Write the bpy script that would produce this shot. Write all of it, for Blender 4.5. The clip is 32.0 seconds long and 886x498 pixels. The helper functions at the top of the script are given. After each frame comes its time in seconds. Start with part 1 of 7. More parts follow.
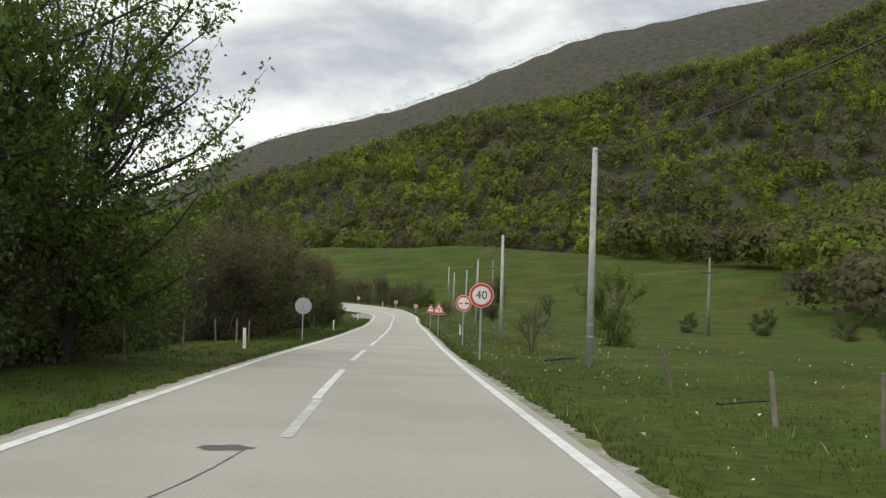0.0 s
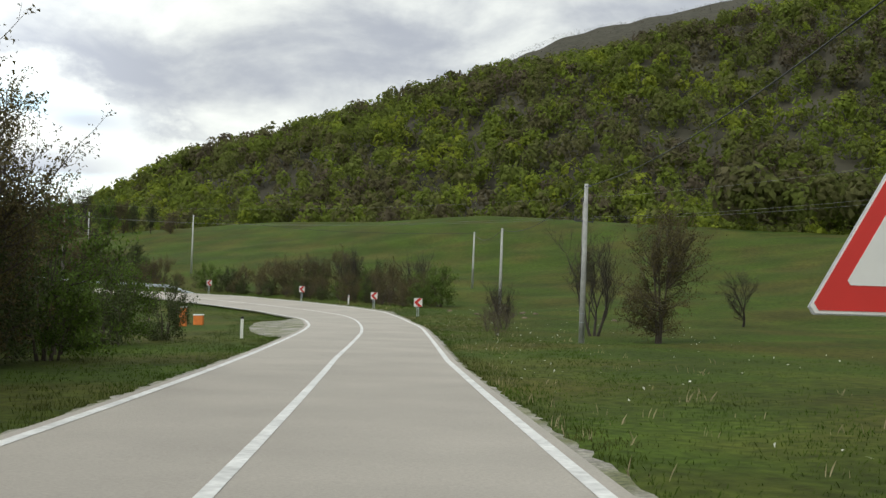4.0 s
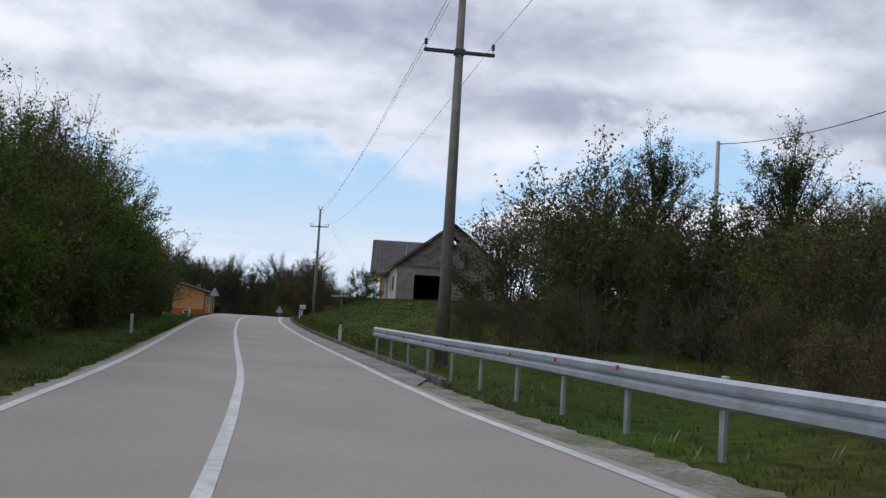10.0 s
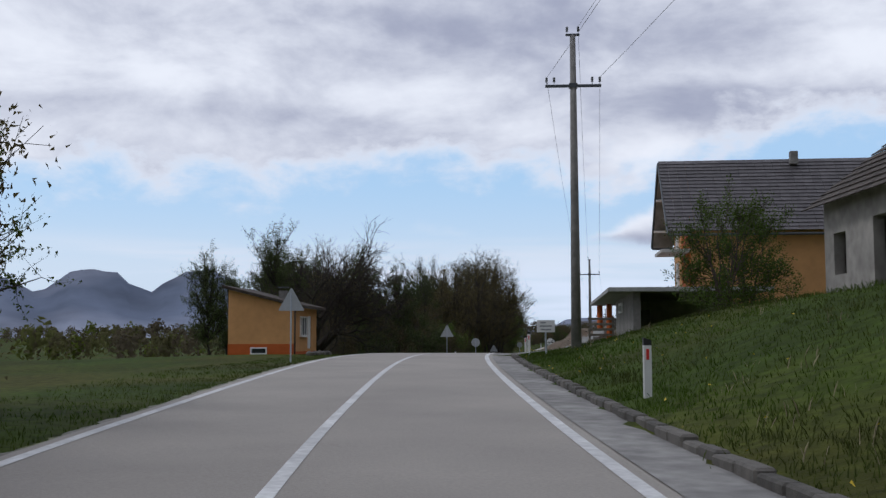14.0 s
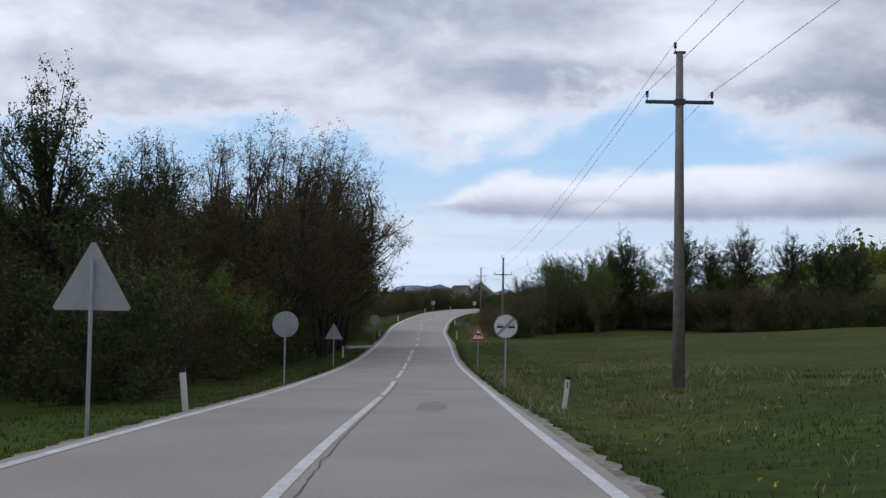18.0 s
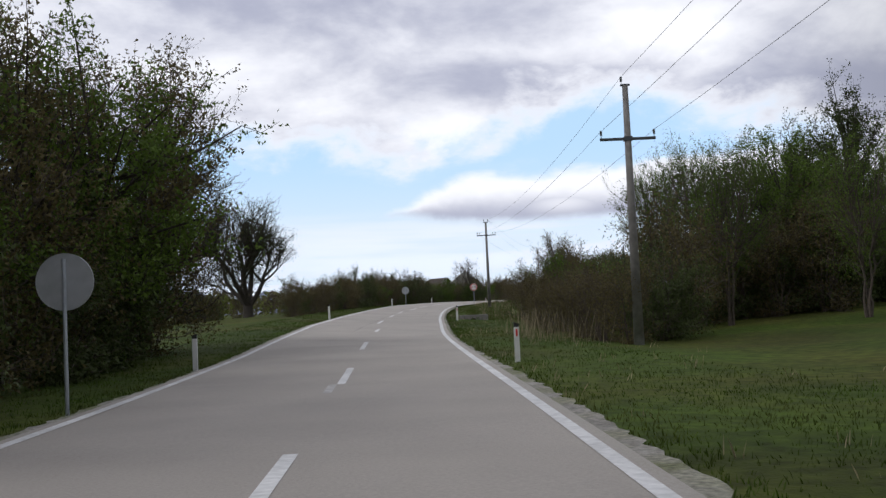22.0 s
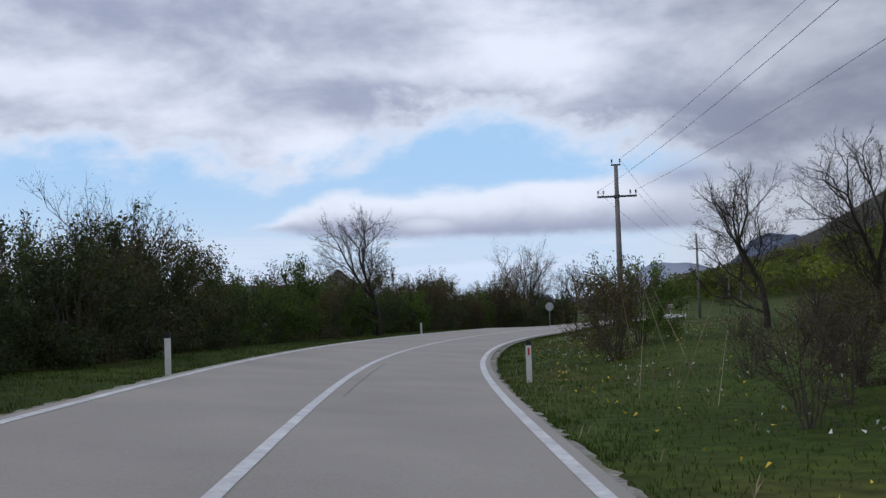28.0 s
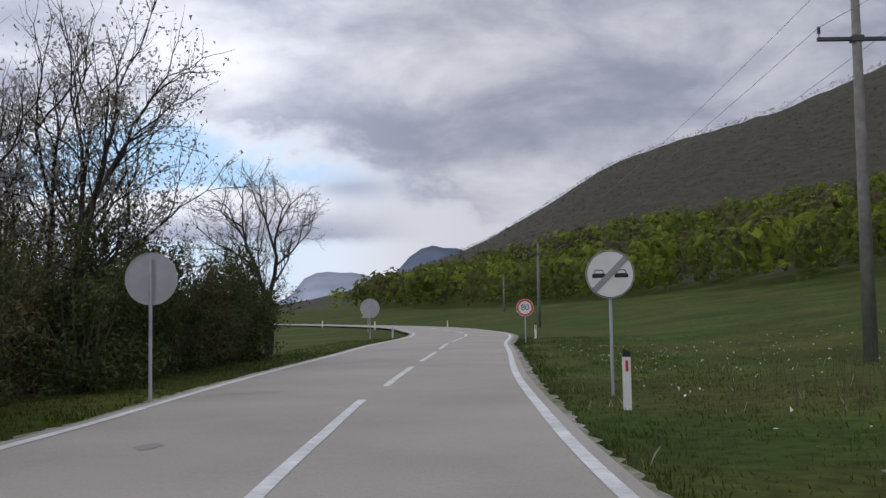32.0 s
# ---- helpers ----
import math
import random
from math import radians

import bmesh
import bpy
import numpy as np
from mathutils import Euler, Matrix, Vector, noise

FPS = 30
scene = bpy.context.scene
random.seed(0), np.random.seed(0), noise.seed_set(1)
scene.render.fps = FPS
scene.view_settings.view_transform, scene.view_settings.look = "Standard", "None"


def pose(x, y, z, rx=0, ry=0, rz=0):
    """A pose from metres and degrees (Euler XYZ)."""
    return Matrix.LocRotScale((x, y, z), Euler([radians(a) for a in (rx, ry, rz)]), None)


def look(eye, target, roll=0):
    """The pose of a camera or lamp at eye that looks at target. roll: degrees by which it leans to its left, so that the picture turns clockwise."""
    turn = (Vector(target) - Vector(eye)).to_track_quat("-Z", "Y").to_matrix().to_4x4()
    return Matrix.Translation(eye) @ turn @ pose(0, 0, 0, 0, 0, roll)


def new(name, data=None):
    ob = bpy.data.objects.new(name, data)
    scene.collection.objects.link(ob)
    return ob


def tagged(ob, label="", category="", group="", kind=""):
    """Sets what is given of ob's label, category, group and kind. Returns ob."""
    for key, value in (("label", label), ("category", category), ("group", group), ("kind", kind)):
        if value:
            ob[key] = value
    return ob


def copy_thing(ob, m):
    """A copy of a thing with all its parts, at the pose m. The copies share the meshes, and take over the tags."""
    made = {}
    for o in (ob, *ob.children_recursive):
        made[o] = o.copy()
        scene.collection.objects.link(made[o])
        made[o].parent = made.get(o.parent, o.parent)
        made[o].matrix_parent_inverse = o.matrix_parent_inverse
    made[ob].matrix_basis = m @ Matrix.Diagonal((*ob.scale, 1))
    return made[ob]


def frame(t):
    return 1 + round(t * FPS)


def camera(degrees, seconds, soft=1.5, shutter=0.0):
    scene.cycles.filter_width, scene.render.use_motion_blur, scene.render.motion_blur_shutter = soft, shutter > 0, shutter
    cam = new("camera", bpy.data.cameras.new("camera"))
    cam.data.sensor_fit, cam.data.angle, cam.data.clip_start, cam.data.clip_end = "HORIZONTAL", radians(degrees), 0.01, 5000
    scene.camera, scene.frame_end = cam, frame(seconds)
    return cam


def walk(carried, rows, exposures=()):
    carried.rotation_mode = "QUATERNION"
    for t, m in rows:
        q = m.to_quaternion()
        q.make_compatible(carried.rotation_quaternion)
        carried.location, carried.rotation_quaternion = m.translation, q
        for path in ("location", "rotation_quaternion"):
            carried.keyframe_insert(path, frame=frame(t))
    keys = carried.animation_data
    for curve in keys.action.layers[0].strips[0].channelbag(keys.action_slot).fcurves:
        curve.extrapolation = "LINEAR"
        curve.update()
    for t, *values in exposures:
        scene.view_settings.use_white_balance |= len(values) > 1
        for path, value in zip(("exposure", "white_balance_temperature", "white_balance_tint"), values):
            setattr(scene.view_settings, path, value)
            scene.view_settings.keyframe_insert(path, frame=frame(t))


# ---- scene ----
cam = camera(45.539, 32.0, soft=1.4)
walk(cam, [
    (0.0, pose(-0.000, -0.000, 0.000, 91.253, -1.844, 0.784)),
    (0.5, pose(-0.693, 12.480, -0.533, 91.317, -1.646, 0.871)),
    (1.0, pose(-1.471, 25.121, -1.039, 91.333, -2.043, 0.877)),
    (1.5, pose(-2.191, 37.858, -1.547, 91.412, -1.501, 0.926)),
    (2.0, pose(-2.746, 50.476, -2.097, 91.320, -1.328, 0.567)),
    (2.5, pose(-3.252, 62.979, -2.637, 91.411, -1.891, 0.228)),
    (3.0, pose(-3.793, 75.419, -3.124, 91.383, -1.700, 0.160)),
    (3.5, pose(-4.371, 87.819, -3.556, 91.378, -2.013, -0.051)),
    (4.0, pose(-4.893, 100.142, -3.984, 91.540, -1.733, 0.104)),
    (4.5, pose(-5.410, 112.299, -4.406, 91.613, -1.466, 0.246)),
    (5.0, pose(-5.942, 124.180, -4.802, 91.626, -1.206, 0.406)),
    (5.5, pose(-6.500, 135.685, -5.131, 91.485, -0.967, 0.582)),
    (6.0, pose(-7.156, 146.758, -5.341, 92.142, -1.797, 1.186)),
    (6.5, pose(-8.057, 157.386, -5.452, 92.248, -1.902, 2.517)),
    (7.0, pose(-9.405, 167.687, -5.548, 92.309, -1.944, 4.964)),
    (7.5, pose(-11.387, 177.399, -5.709, 92.675, -2.512, 10.049)),
    (8.0, pose(-14.206, 186.329, -5.856, 93.125, -2.418, 16.743)),
    (8.5, pose(-17.883, 194.410, -5.891, 93.446, -2.770, 24.002)),
    (9.0, pose(-22.614, 201.768, -5.796, 94.001, -2.922, 31.152)),
    (9.5, pose(-28.334, 208.610, -5.618, 94.204, -3.207, 38.023)),
    (10.0, pose(-34.555, 214.851, -5.466, 94.390, -3.444, 42.737)),
    (10.5, pose(-41.177, 220.593, -5.347, 94.542, -3.157, 46.939)),
    (11.0, pose(-48.170, 226.020, -5.252, 94.682, -3.257, 50.017)),
    (11.5, pose(-55.345, 231.395, -5.157, 94.855, -2.848, 51.249)),
    (12.0, pose(-62.726, 236.841, -5.040, 94.990, -2.546, 51.762)),
    (12.5, pose(-70.349, 242.446, -4.903, 94.900, -1.568, 51.925)),
    (13.0, pose(-78.343, 248.285, -4.721, 95.072, -1.003, 51.918)),
    (13.5, pose(-86.400, 254.151, -4.509, 94.994, -0.088, 51.839)),
    (14.0, pose(-94.331, 260.110, -4.319, 94.773, 0.120, 50.749)),
    (14.5, pose(-102.063, 266.142, -4.152, 94.639, 0.332, 49.771)),
    (15.0, pose(-109.572, 272.198, -3.988, 94.548, 0.542, 48.910)),
    (15.5, pose(-116.851, 278.248, -3.838, 94.471, 0.746, 48.172)),
    (16.0, pose(-123.900, 284.303, -3.736, 94.030, 0.384, 46.864)),
    (16.5, pose(-130.798, 290.361, -3.708, 93.936, 0.027, 45.502)),
    (17.0, pose(-137.617, 296.587, -3.777, 93.489, -0.575, 43.936)),
    (17.5, pose(-144.422, 303.357, -3.928, 93.246, -0.369, 42.686)),
    (18.0, pose(-151.450, 310.666, -4.136, 93.030, -0.877, 41.538)),
    (18.5, pose(-158.634, 318.439, -4.412, 92.758, -0.497, 40.513)),
    (19.0, pose(-165.740, 326.389, -4.812, 92.170, -0.400, 39.557)),
    (19.5, pose(-172.413, 334.059, -5.293, 91.432, -0.221, 39.210)),
    (20.0, pose(-179.187, 341.674, -5.718, 91.474, 0.913, 39.446)),
    (20.5, pose(-186.312, 349.477, -6.050, 91.992, 0.904, 39.948)),
    (21.0, pose(-193.657, 357.396, -6.253, 92.558, 1.510, 40.063)),
    (21.5, pose(-200.982, 365.287, -6.342, 92.973, 2.273, 39.993)),
    (22.0, pose(-208.174, 373.203, -6.346, 93.303, 2.633, 39.988)),
    (22.5, pose(-215.377, 381.232, -6.270, 93.535, 2.429, 40.004)),
    (23.0, pose(-222.629, 389.279, -6.141, 93.933, 2.067, 40.217)),
    (23.5, pose(-230.000, 397.112, -5.990, 94.206, 2.146, 40.117)),
    (24.0, pose(-237.185, 405.001, -5.867, 94.652, 1.992, 39.833)),
    (24.5, pose(-244.180, 412.817, -5.716, 94.859, 2.256, 39.252)),
    (25.0, pose(-251.015, 420.903, -5.489, 94.812, 2.035, 38.455)),
    (25.5, pose(-257.839, 429.372, -5.223, 94.769, 2.529, 37.774)),
    (26.0, pose(-264.955, 438.257, -4.957, 94.650, 2.300, 36.515)),
    (26.5, pose(-272.243, 447.634, -4.740, 94.485, 2.066, 35.381)),
    (27.0, pose(-279.572, 457.428, -4.570, 94.341, 1.838, 34.308)),
    (27.5, pose(-286.854, 467.491, -4.425, 94.243, 1.622, 33.277)),
    (28.0, pose(-294.048, 477.724, -4.305, 94.030, 1.634, 32.543)),
    (28.5, pose(-301.072, 488.269, -4.171, 94.043, 1.667, 31.391)),
    (29.0, pose(-307.871, 499.065, -4.074, 93.965, 1.955, 29.868)),
    (29.5, pose(-314.226, 509.975, -4.020, 93.987, 1.202, 27.793)),
    (30.0, pose(-320.048, 520.837, -3.973, 93.779, 1.420, 24.904)),
    (30.5, pose(-325.160, 531.787, -3.924, 93.816, 2.190, 21.766)),
    (31.0, pose(-329.677, 542.912, -3.865, 94.085, 2.738, 19.395)),
    (31.5, pose(-333.795, 554.210, -3.781, 94.067, 1.978, 16.983)),
    (32.0, pose(-337.452, 565.966, -3.672, 94.114, 0.954, 14.370)),
], exposures=[(0.0, 0.5, 6650, 1.0), (3.0, 0.42, 6600, 0.5), (6.0, 0.4, 6600, 0.5), (9.0, -0.32, 5950, 10.5), (13.0, -0.5, 5900, 11.7), (16.0, -0.58, 5750, 11), (19.0, -0.4, 5900, 12), (21.0, -0.22, 6150, 11.7), (23.0, -0.32, 6080, 11.8), (25.0, -0.5, 5850, 12), (29.0, -0.55, 5650, 11), (32.0, -0.32, 6000, 12)])

# ---------------------------------------------------------------- sky and sun
SUN_EL, SUN_AZ = radians(48), radians(215)
world = bpy.data.worlds.new("sky")
scene.world = world
world.use_nodes = True
wn, wl = world.node_tree.nodes, world.node_tree.links
wn.clear()


def wnode(kind, **kw):
    n = wn.new(kind)
    for k, v in kw.items():
        if k in n.inputs:
            n.inputs[k].default_value = v
    return n


sky = wn.new("ShaderNodeTexSky")
sky.sky_type, sky.sun_disc = "NISHITA", False
sky.sun_elevation, sky.sun_rotation = SUN_EL, SUN_AZ
sky.air_density, sky.dust_density, sky.ozone_density = 1.0, 1.5, 1.0
coord = wn.new("ShaderNodeTexCoord")
split = wn.new("ShaderNodeSeparateXYZ")
wl.new(coord.outputs["Generated"], split.inputs[0])


def wmath(op, a, b=None, c=None):
    n = wn.new("ShaderNodeMath")
    n.operation = op
    for i, v in enumerate((a, b, c)):
        if v is None:
            continue
        if isinstance(v, (int, float)):
            n.inputs[i].default_value = v
        else:
            wl.new(v, n.inputs[i])
    return n.outputs[0]


def wstep(v, a, b, lo=0.0, hi=1.0):
    """A smooth step from lo at a to hi at b."""
    n = wn.new("ShaderNodeMapRange")
    n.interpolation_type = "SMOOTHSTEP"
    if a > b:
        a, b, lo, hi = b, a, hi, lo
    for k, q in (("From Min", a), ("From Max", b), ("To Min", lo), ("To Max", hi)):
        n.inputs[k].default_value = q
    wl.new(v, n.inputs["Value"])
    return n.outputs[0]


def wblend(f, a, b):
    n = wn.new("ShaderNodeMix")
    n.data_type = "RGBA"
    for i, v in ((0, f), (6, a), (7, b)):
        if isinstance(v, tuple):
            n.inputs[i].default_value = (*v, 1)
        else:
            wl.new(v, n.inputs[i])
    return n.outputs[2]


# bearing to the left of north and height over the horizon, in degrees
AZ = wmath("MULTIPLY", wmath("ARCTAN2", wmath("MULTIPLY", split.outputs["X"], -1.0), split.outputs["Y"]), 180 / math.pi)
EL = wmath("MULTIPLY", wmath("ARCSINE", split.outputs["Z"]), 180 / math.pi)
EH = wmath("MAXIMUM", EL, -2.0)


def cloud_noise(wide, high, detail, rough, seed, distortion=0.0):
    v = wn.new("ShaderNodeCombineXYZ")
    wl.new(wmath("DIVIDE", AZ, wide), v.inputs[0])
    wl.new(wmath("DIVIDE", EH, high), v.inputs[1])
    v.inputs[2].default_value = seed
    n = wnode("ShaderNodeTexNoise", Scale=1.0, Detail=detail, Roughness=rough, Distortion=distortion)
    wl.new(v.outputs[0], n.inputs["Vector"])
    return n.outputs["Fac"]


def swell(az, el, wide, high, gain=1.0):
    """A soft hump of cloud round a bearing and height."""
    a = wmath("DIVIDE", wmath("SUBTRACT", AZ, az), wide)
    e = wmath("DIVIDE", wmath("SUBTRACT", EL, el), high)
    q = wmath("ADD", wmath("MULTIPLY", a, a), wmath("MULTIPLY", e, e))
    return wmath("MULTIPLY", wmath("POWER", 2.718, wmath("MULTIPLY", q, -1.0)), gain)


def total(items):
    v = items[0]
    for q in items[1:]:
        v = wmath("ADD", v, q)
    return v


ragged = cloud_noise(5.0, 2.9, 7.0, 0.58, 3.7, 0.2)
billow = cloud_noise(9.0, 4.2, 6.0, 0.54, 11.3, 0.3)
fine = cloud_noise(2.7, 1.7, 6.0, 0.6, 7.9, 0.1)
rag = wmath("SUBTRACT", ragged, 0.5)
# the grey deck overhead ends in a ragged edge over a clear band in the north-west
floor_el = total([wstep(AZ, 4.0, 25.0, 3.0, 8.4), swell(31.0, 10.0, 4.5, 60.0, 2.6), swell(51.0, 10.0, 4.0, 60.0, 1.2), swell(63.0, 10.0, 5.0, 60.0, -0.6), wstep(AZ, 80.0, 95.0, 0.0, -14.0)])
lift_el = total([EL, wmath("MULTIPLY", rag, 6.5), wmath("MULTIPLY", wmath("SUBTRACT", fine, 0.5), 2.6)])
deck = wstep(wmath("SUBTRACT", lift_el, floor_el), -1.1, 1.5)
# a long flat-based cloud bank in the band
bank_top = total([wstep(AZ, 43.8, 38.0, 5.0, 7.35), wstep(AZ, 27.0, 18.0, 0.0, 1.2), wmath("MULTIPLY", rag, 2.6)])
bank_base = total([wstep(AZ, 43.0, 36.0, 5.15, 4.55), wmath("MULTIPLY", wmath("SUBTRACT", fine, 0.5), 0.7)])
in_bank = wmath("MULTIPLY", wmath("MULTIPLY", wstep(wmath("SUBTRACT", bank_top, EL), -0.3, 0.6), wstep(wmath("SUBTRACT", EL, bank_base), -0.35, 0.45)), wstep(AZ, 44.2, 42.4))
# thin layers down to the horizon
layers = cloud_noise(16.0, 1.1, 4.0, 0.5, 23.1)
low = wmath("MULTIPLY", wstep(layers, 0.40, 0.62, 0.15, 0.85), wstep(EL, 6.0, 3.2))
east = wmath("MULTIPLY", wstep(AZ, 25.0, 16.0), wstep(wmath("SUBTRACT", wmath("ADD", EL, wmath("MULTIPLY", rag, 4.0)), wstep(AZ, 26.0, 12.0, 6.5, 13.0)), 1.0, -1.0))
wisp = wmath("MULTIPLY", wmath("MULTIPLY", wstep(billow, 0.50, 0.72), wstep(EL, 4.5, 6.0)), 0.45)
mask = wmath("MAXIMUM", wmath("MAXIMUM", deck, in_bank), wmath("MAXIMUM", wmath("MAXIMUM", low, east), wisp))
# thin cloud and its edges are bright, thick cloud shows a shaded underside
tone = total([wmath("MULTIPLY_ADD", billow, 1.7, -0.32), wmath("MULTIPLY_ADD", fine, 0.4, -0.2),
              swell(36.0, 12.4, 7.0, 1.3, -0.32), swell(50.0, 16.4, 10.0, 1.6, -0.40), swell(20.5, 10.2, 5.0, 1.0, -0.34), swell(13.0, 9.8, 6.0, 1.3, -0.30), swell(64.0, 12.0, 6.0, 1.0, -0.2),
              swell(55.0, 13.2, 8.0, 1.3, 0.32), swell(26.0, 13.5, 6.0, 1.4, 0.30), swell(12.0, 14.2, 8.0, 1.7, 0.30), swell(25.0, 9.6, 2.0, 0.8, 0.30), swell(37.5, 10.1, 4.0, 0.8, 0.25), swell(5.0, 9.0, 9.0, 2.0, 0.20), swell(-2.0, 13.0, 22.0, 9.0, -0.22)])
deck_tone = wmath("MAXIMUM", tone, wstep(wmath("SUBTRACT", lift_el, floor_el), 3.6, 0.2, 0.0, 0.78))
height_in = wstep(wmath("DIVIDE", wmath("SUBTRACT", EL, bank_base), wmath("MAXIMUM", wmath("SUBTRACT", bank_top, bank_base), 0.3)), 0.0, 0.85, 0.12, 0.95)
bank_tone = wmath("MAXIMUM", wmath("ADD", height_in, wmath("MULTIPLY", wmath("SUBTRACT", fine, 0.5), 0.5)), swell(33.2, 5.5, 2.6, 0.7, 0.62))
picked = wn.new("ShaderNodeMix")
picked.data_type = "FLOAT"
wl.new(wmath("MULTIPLY", in_bank, wmath("SUBTRACT", 1.0, wstep(AZ, 22.0, 14.0))), picked.inputs[0])
wl.new(deck_tone, picked.inputs[2])
wl.new(bank_tone, picked.inputs[3])
cloud_col = wblend(wstep(picked.outputs[0], 0.05, 1.0), (0.40, 0.41, 0.49), (0.93, 0.92, 0.915))
cloud_col = wblend(wmath("MULTIPLY", wstep(EL, 5.0, 2.5), wstep(AZ, 20.0, 26.0)), cloud_col, (0.80, 0.85, 0.93))
cloud_col = wblend(swell(19.3, 7.5, 2.6, 0.7, 0.7), cloud_col, (0.36, 0.41, 0.55))
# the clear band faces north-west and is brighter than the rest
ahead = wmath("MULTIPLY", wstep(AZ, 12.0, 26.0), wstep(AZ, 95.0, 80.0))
bg_sky = wn.new("ShaderNodeBackground")
bg_sky.inputs["Strength"].default_value = 0.15
wl.new(sky.outputs[0], bg_sky.inputs["Color"])
bg_air = wn.new("ShaderNodeBackground")
bg_air.inputs["Strength"].default_value = 1.30
wl.new(wblend(wstep(EL, 3.0, 9.0), (0.78, 0.89, 1.0), (0.56, 0.79, 1.0)), bg_air.inputs["Color"])
clear = wn.new("ShaderNodeMixShader")
clear.inputs[0].default_value = 0.72
wl.new(bg_sky.outputs[0], clear.inputs[1])
wl.new(bg_air.outputs[0], clear.inputs[2])
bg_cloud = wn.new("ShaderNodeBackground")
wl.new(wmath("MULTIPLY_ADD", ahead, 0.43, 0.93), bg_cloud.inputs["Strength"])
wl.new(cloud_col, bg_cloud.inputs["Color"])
mix = wn.new("ShaderNodeMixShader")
wl.new(mask, mix.inputs[0])
wl.new(clear.outputs[0], mix.inputs[1])
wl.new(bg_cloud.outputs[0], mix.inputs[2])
wout = wn.new("ShaderNodeOutputWorld")
wl.new(mix.outputs[0], wout.inputs[0])

sun = new("sun", bpy.data.lights.new("sun", "SUN"))
sun.data.energy, sun.data.angle, sun.data.color = 0.9, radians(12), (1.0, 0.96, 0.90)
sun.matrix_world = look((0, 0, 0), (-math.sin(SUN_AZ) * math.cos(SUN_EL), -math.cos(SUN_AZ) * math.cos(SUN_EL), -math.sin(SUN_EL)))

# ---------------------------------------------------------------- materials


def mat(name, color, rough=0.8, metal=0.0, var=0.15, scale=6.0, var2=0.12, scale2=0.6, bump=0.0, bscale=40.0, island=0.0, obvar=0.0, spec=0.5, through_light=0.0, tint=None):
    """A surface with grain and stains at two scales; island and obvar vary pieces and things."""
    m = bpy.data.materials.new(name)
    m.use_nodes = True
    nd, lk = m.node_tree.nodes, m.node_tree.links
    bs = nd["Principled BSDF"]
    bs.inputs["Roughness"].default_value, bs.inputs["Metallic"].default_value = rough, metal
    bs.inputs["Specular IOR Level"].default_value = spec
    tc = nd.new("ShaderNodeTexCoord")
    geo = nd.new("ShaderNodeNewGeometry")
    factor = None

    def vary(sock, amount):
        nonlocal factor
        mr = nd.new("ShaderNodeMapRange")
        mr.inputs["To Min"].default_value, mr.inputs["To Max"].default_value = 1 - amount, 1 + amount
        lk.new(sock, mr.inputs["Value"])
        if factor is None:
            factor = mr.outputs[0]
        else:
            mu = nd.new("ShaderNodeMath")
            mu.operation = "MULTIPLY"
            lk.new(factor, mu.inputs[0])
            lk.new(mr.outputs[0], mu.inputs[1])
            factor = mu.outputs[0]
        return mr

    for sc, am, det in ((scale, var, 5.0), (scale2, var2, 3.0)):
        if am:
            n = nd.new("ShaderNodeTexNoise")
            n.inputs["Scale"].default_value, n.inputs["Detail"].default_value = sc, det
            lk.new(geo.outputs["Position"], n.inputs["Vector"])
            mr = vary(n.outputs["Fac"], am)
            mr.inputs["From Min"].default_value, mr.inputs["From Max"].default_value = 0.28, 0.72
    if island:
        vary(geo.outputs["Random Per Island"], island)
    if obvar:
        oi = nd.new("ShaderNodeObjectInfo")
        vary(oi.outputs["Random"], obvar)
    base = nd.new("ShaderNodeMix")
    base.data_type, base.blend_type = "RGBA", "MULTIPLY"
    base.inputs[0].default_value = 1.0
    base.inputs[6].default_value = (*color, 1)
    if tint is not None:
        hue = nd.new("ShaderNodeMix")
        hue.data_type = "RGBA"
        hue.inputs[6].default_value, hue.inputs[7].default_value = (*color, 1), (*tint, 1)
        tn = nd.new("ShaderNodeTexNoise")
        tn.inputs["Scale"].default_value, tn.inputs["Detail"].default_value = scale2 * 0.8, 4.0
        lk.new(geo.outputs["Position"], tn.inputs["Vector"])
        tr = nd.new("ShaderNodeMapRange")
        tr.inputs["From Min"].default_value, tr.inputs["From Max"].default_value = 0.42, 0.66
        lk.new(tn.outputs["Fac"], tr.inputs["Value"])
        lk.new(tr.outputs[0], hue.inputs[0])
        lk.new(hue.outputs[2], base.inputs[6])
    if factor is not None:
        lk.new(factor, base.inputs[7])
    else:
        base.inputs[7].default_value = (1, 1, 1, 1)
    lk.new(base.outputs[2], bs.inputs["Base Color"])
    if bump:
        bn = nd.new("ShaderNodeTexNoise")
        bn.inputs["Scale"].default_value, bn.inputs["Detail"].default_value = bscale, 4.0
        lk.new(geo.outputs["Position"], bn.inputs["Vector"])
        bp = nd.new("ShaderNodeBump")
        bp.inputs["Strength"].default_value, bp.inputs["Distance"].default_value = bump, 0.02
        lk.new(bn.outputs["Fac"], bp.inputs["Height"])
        lk.new(bp.outputs[0], bs.inputs["Normal"])
    if through_light:
        tl = nd.new("ShaderNodeBsdfTranslucent")
        lk.new(base.outputs[2], tl.inputs["Color"])
        mx = nd.new("ShaderNodeMixShader")
        mx.inputs[0].default_value = through_light
        lk.new(bs.outputs[0], mx.inputs[1])
        lk.new(tl.outputs[0], mx.inputs[2])
        lk.new(mx.outputs[0], nd["Material Output"].inputs["Surface"])
    return m


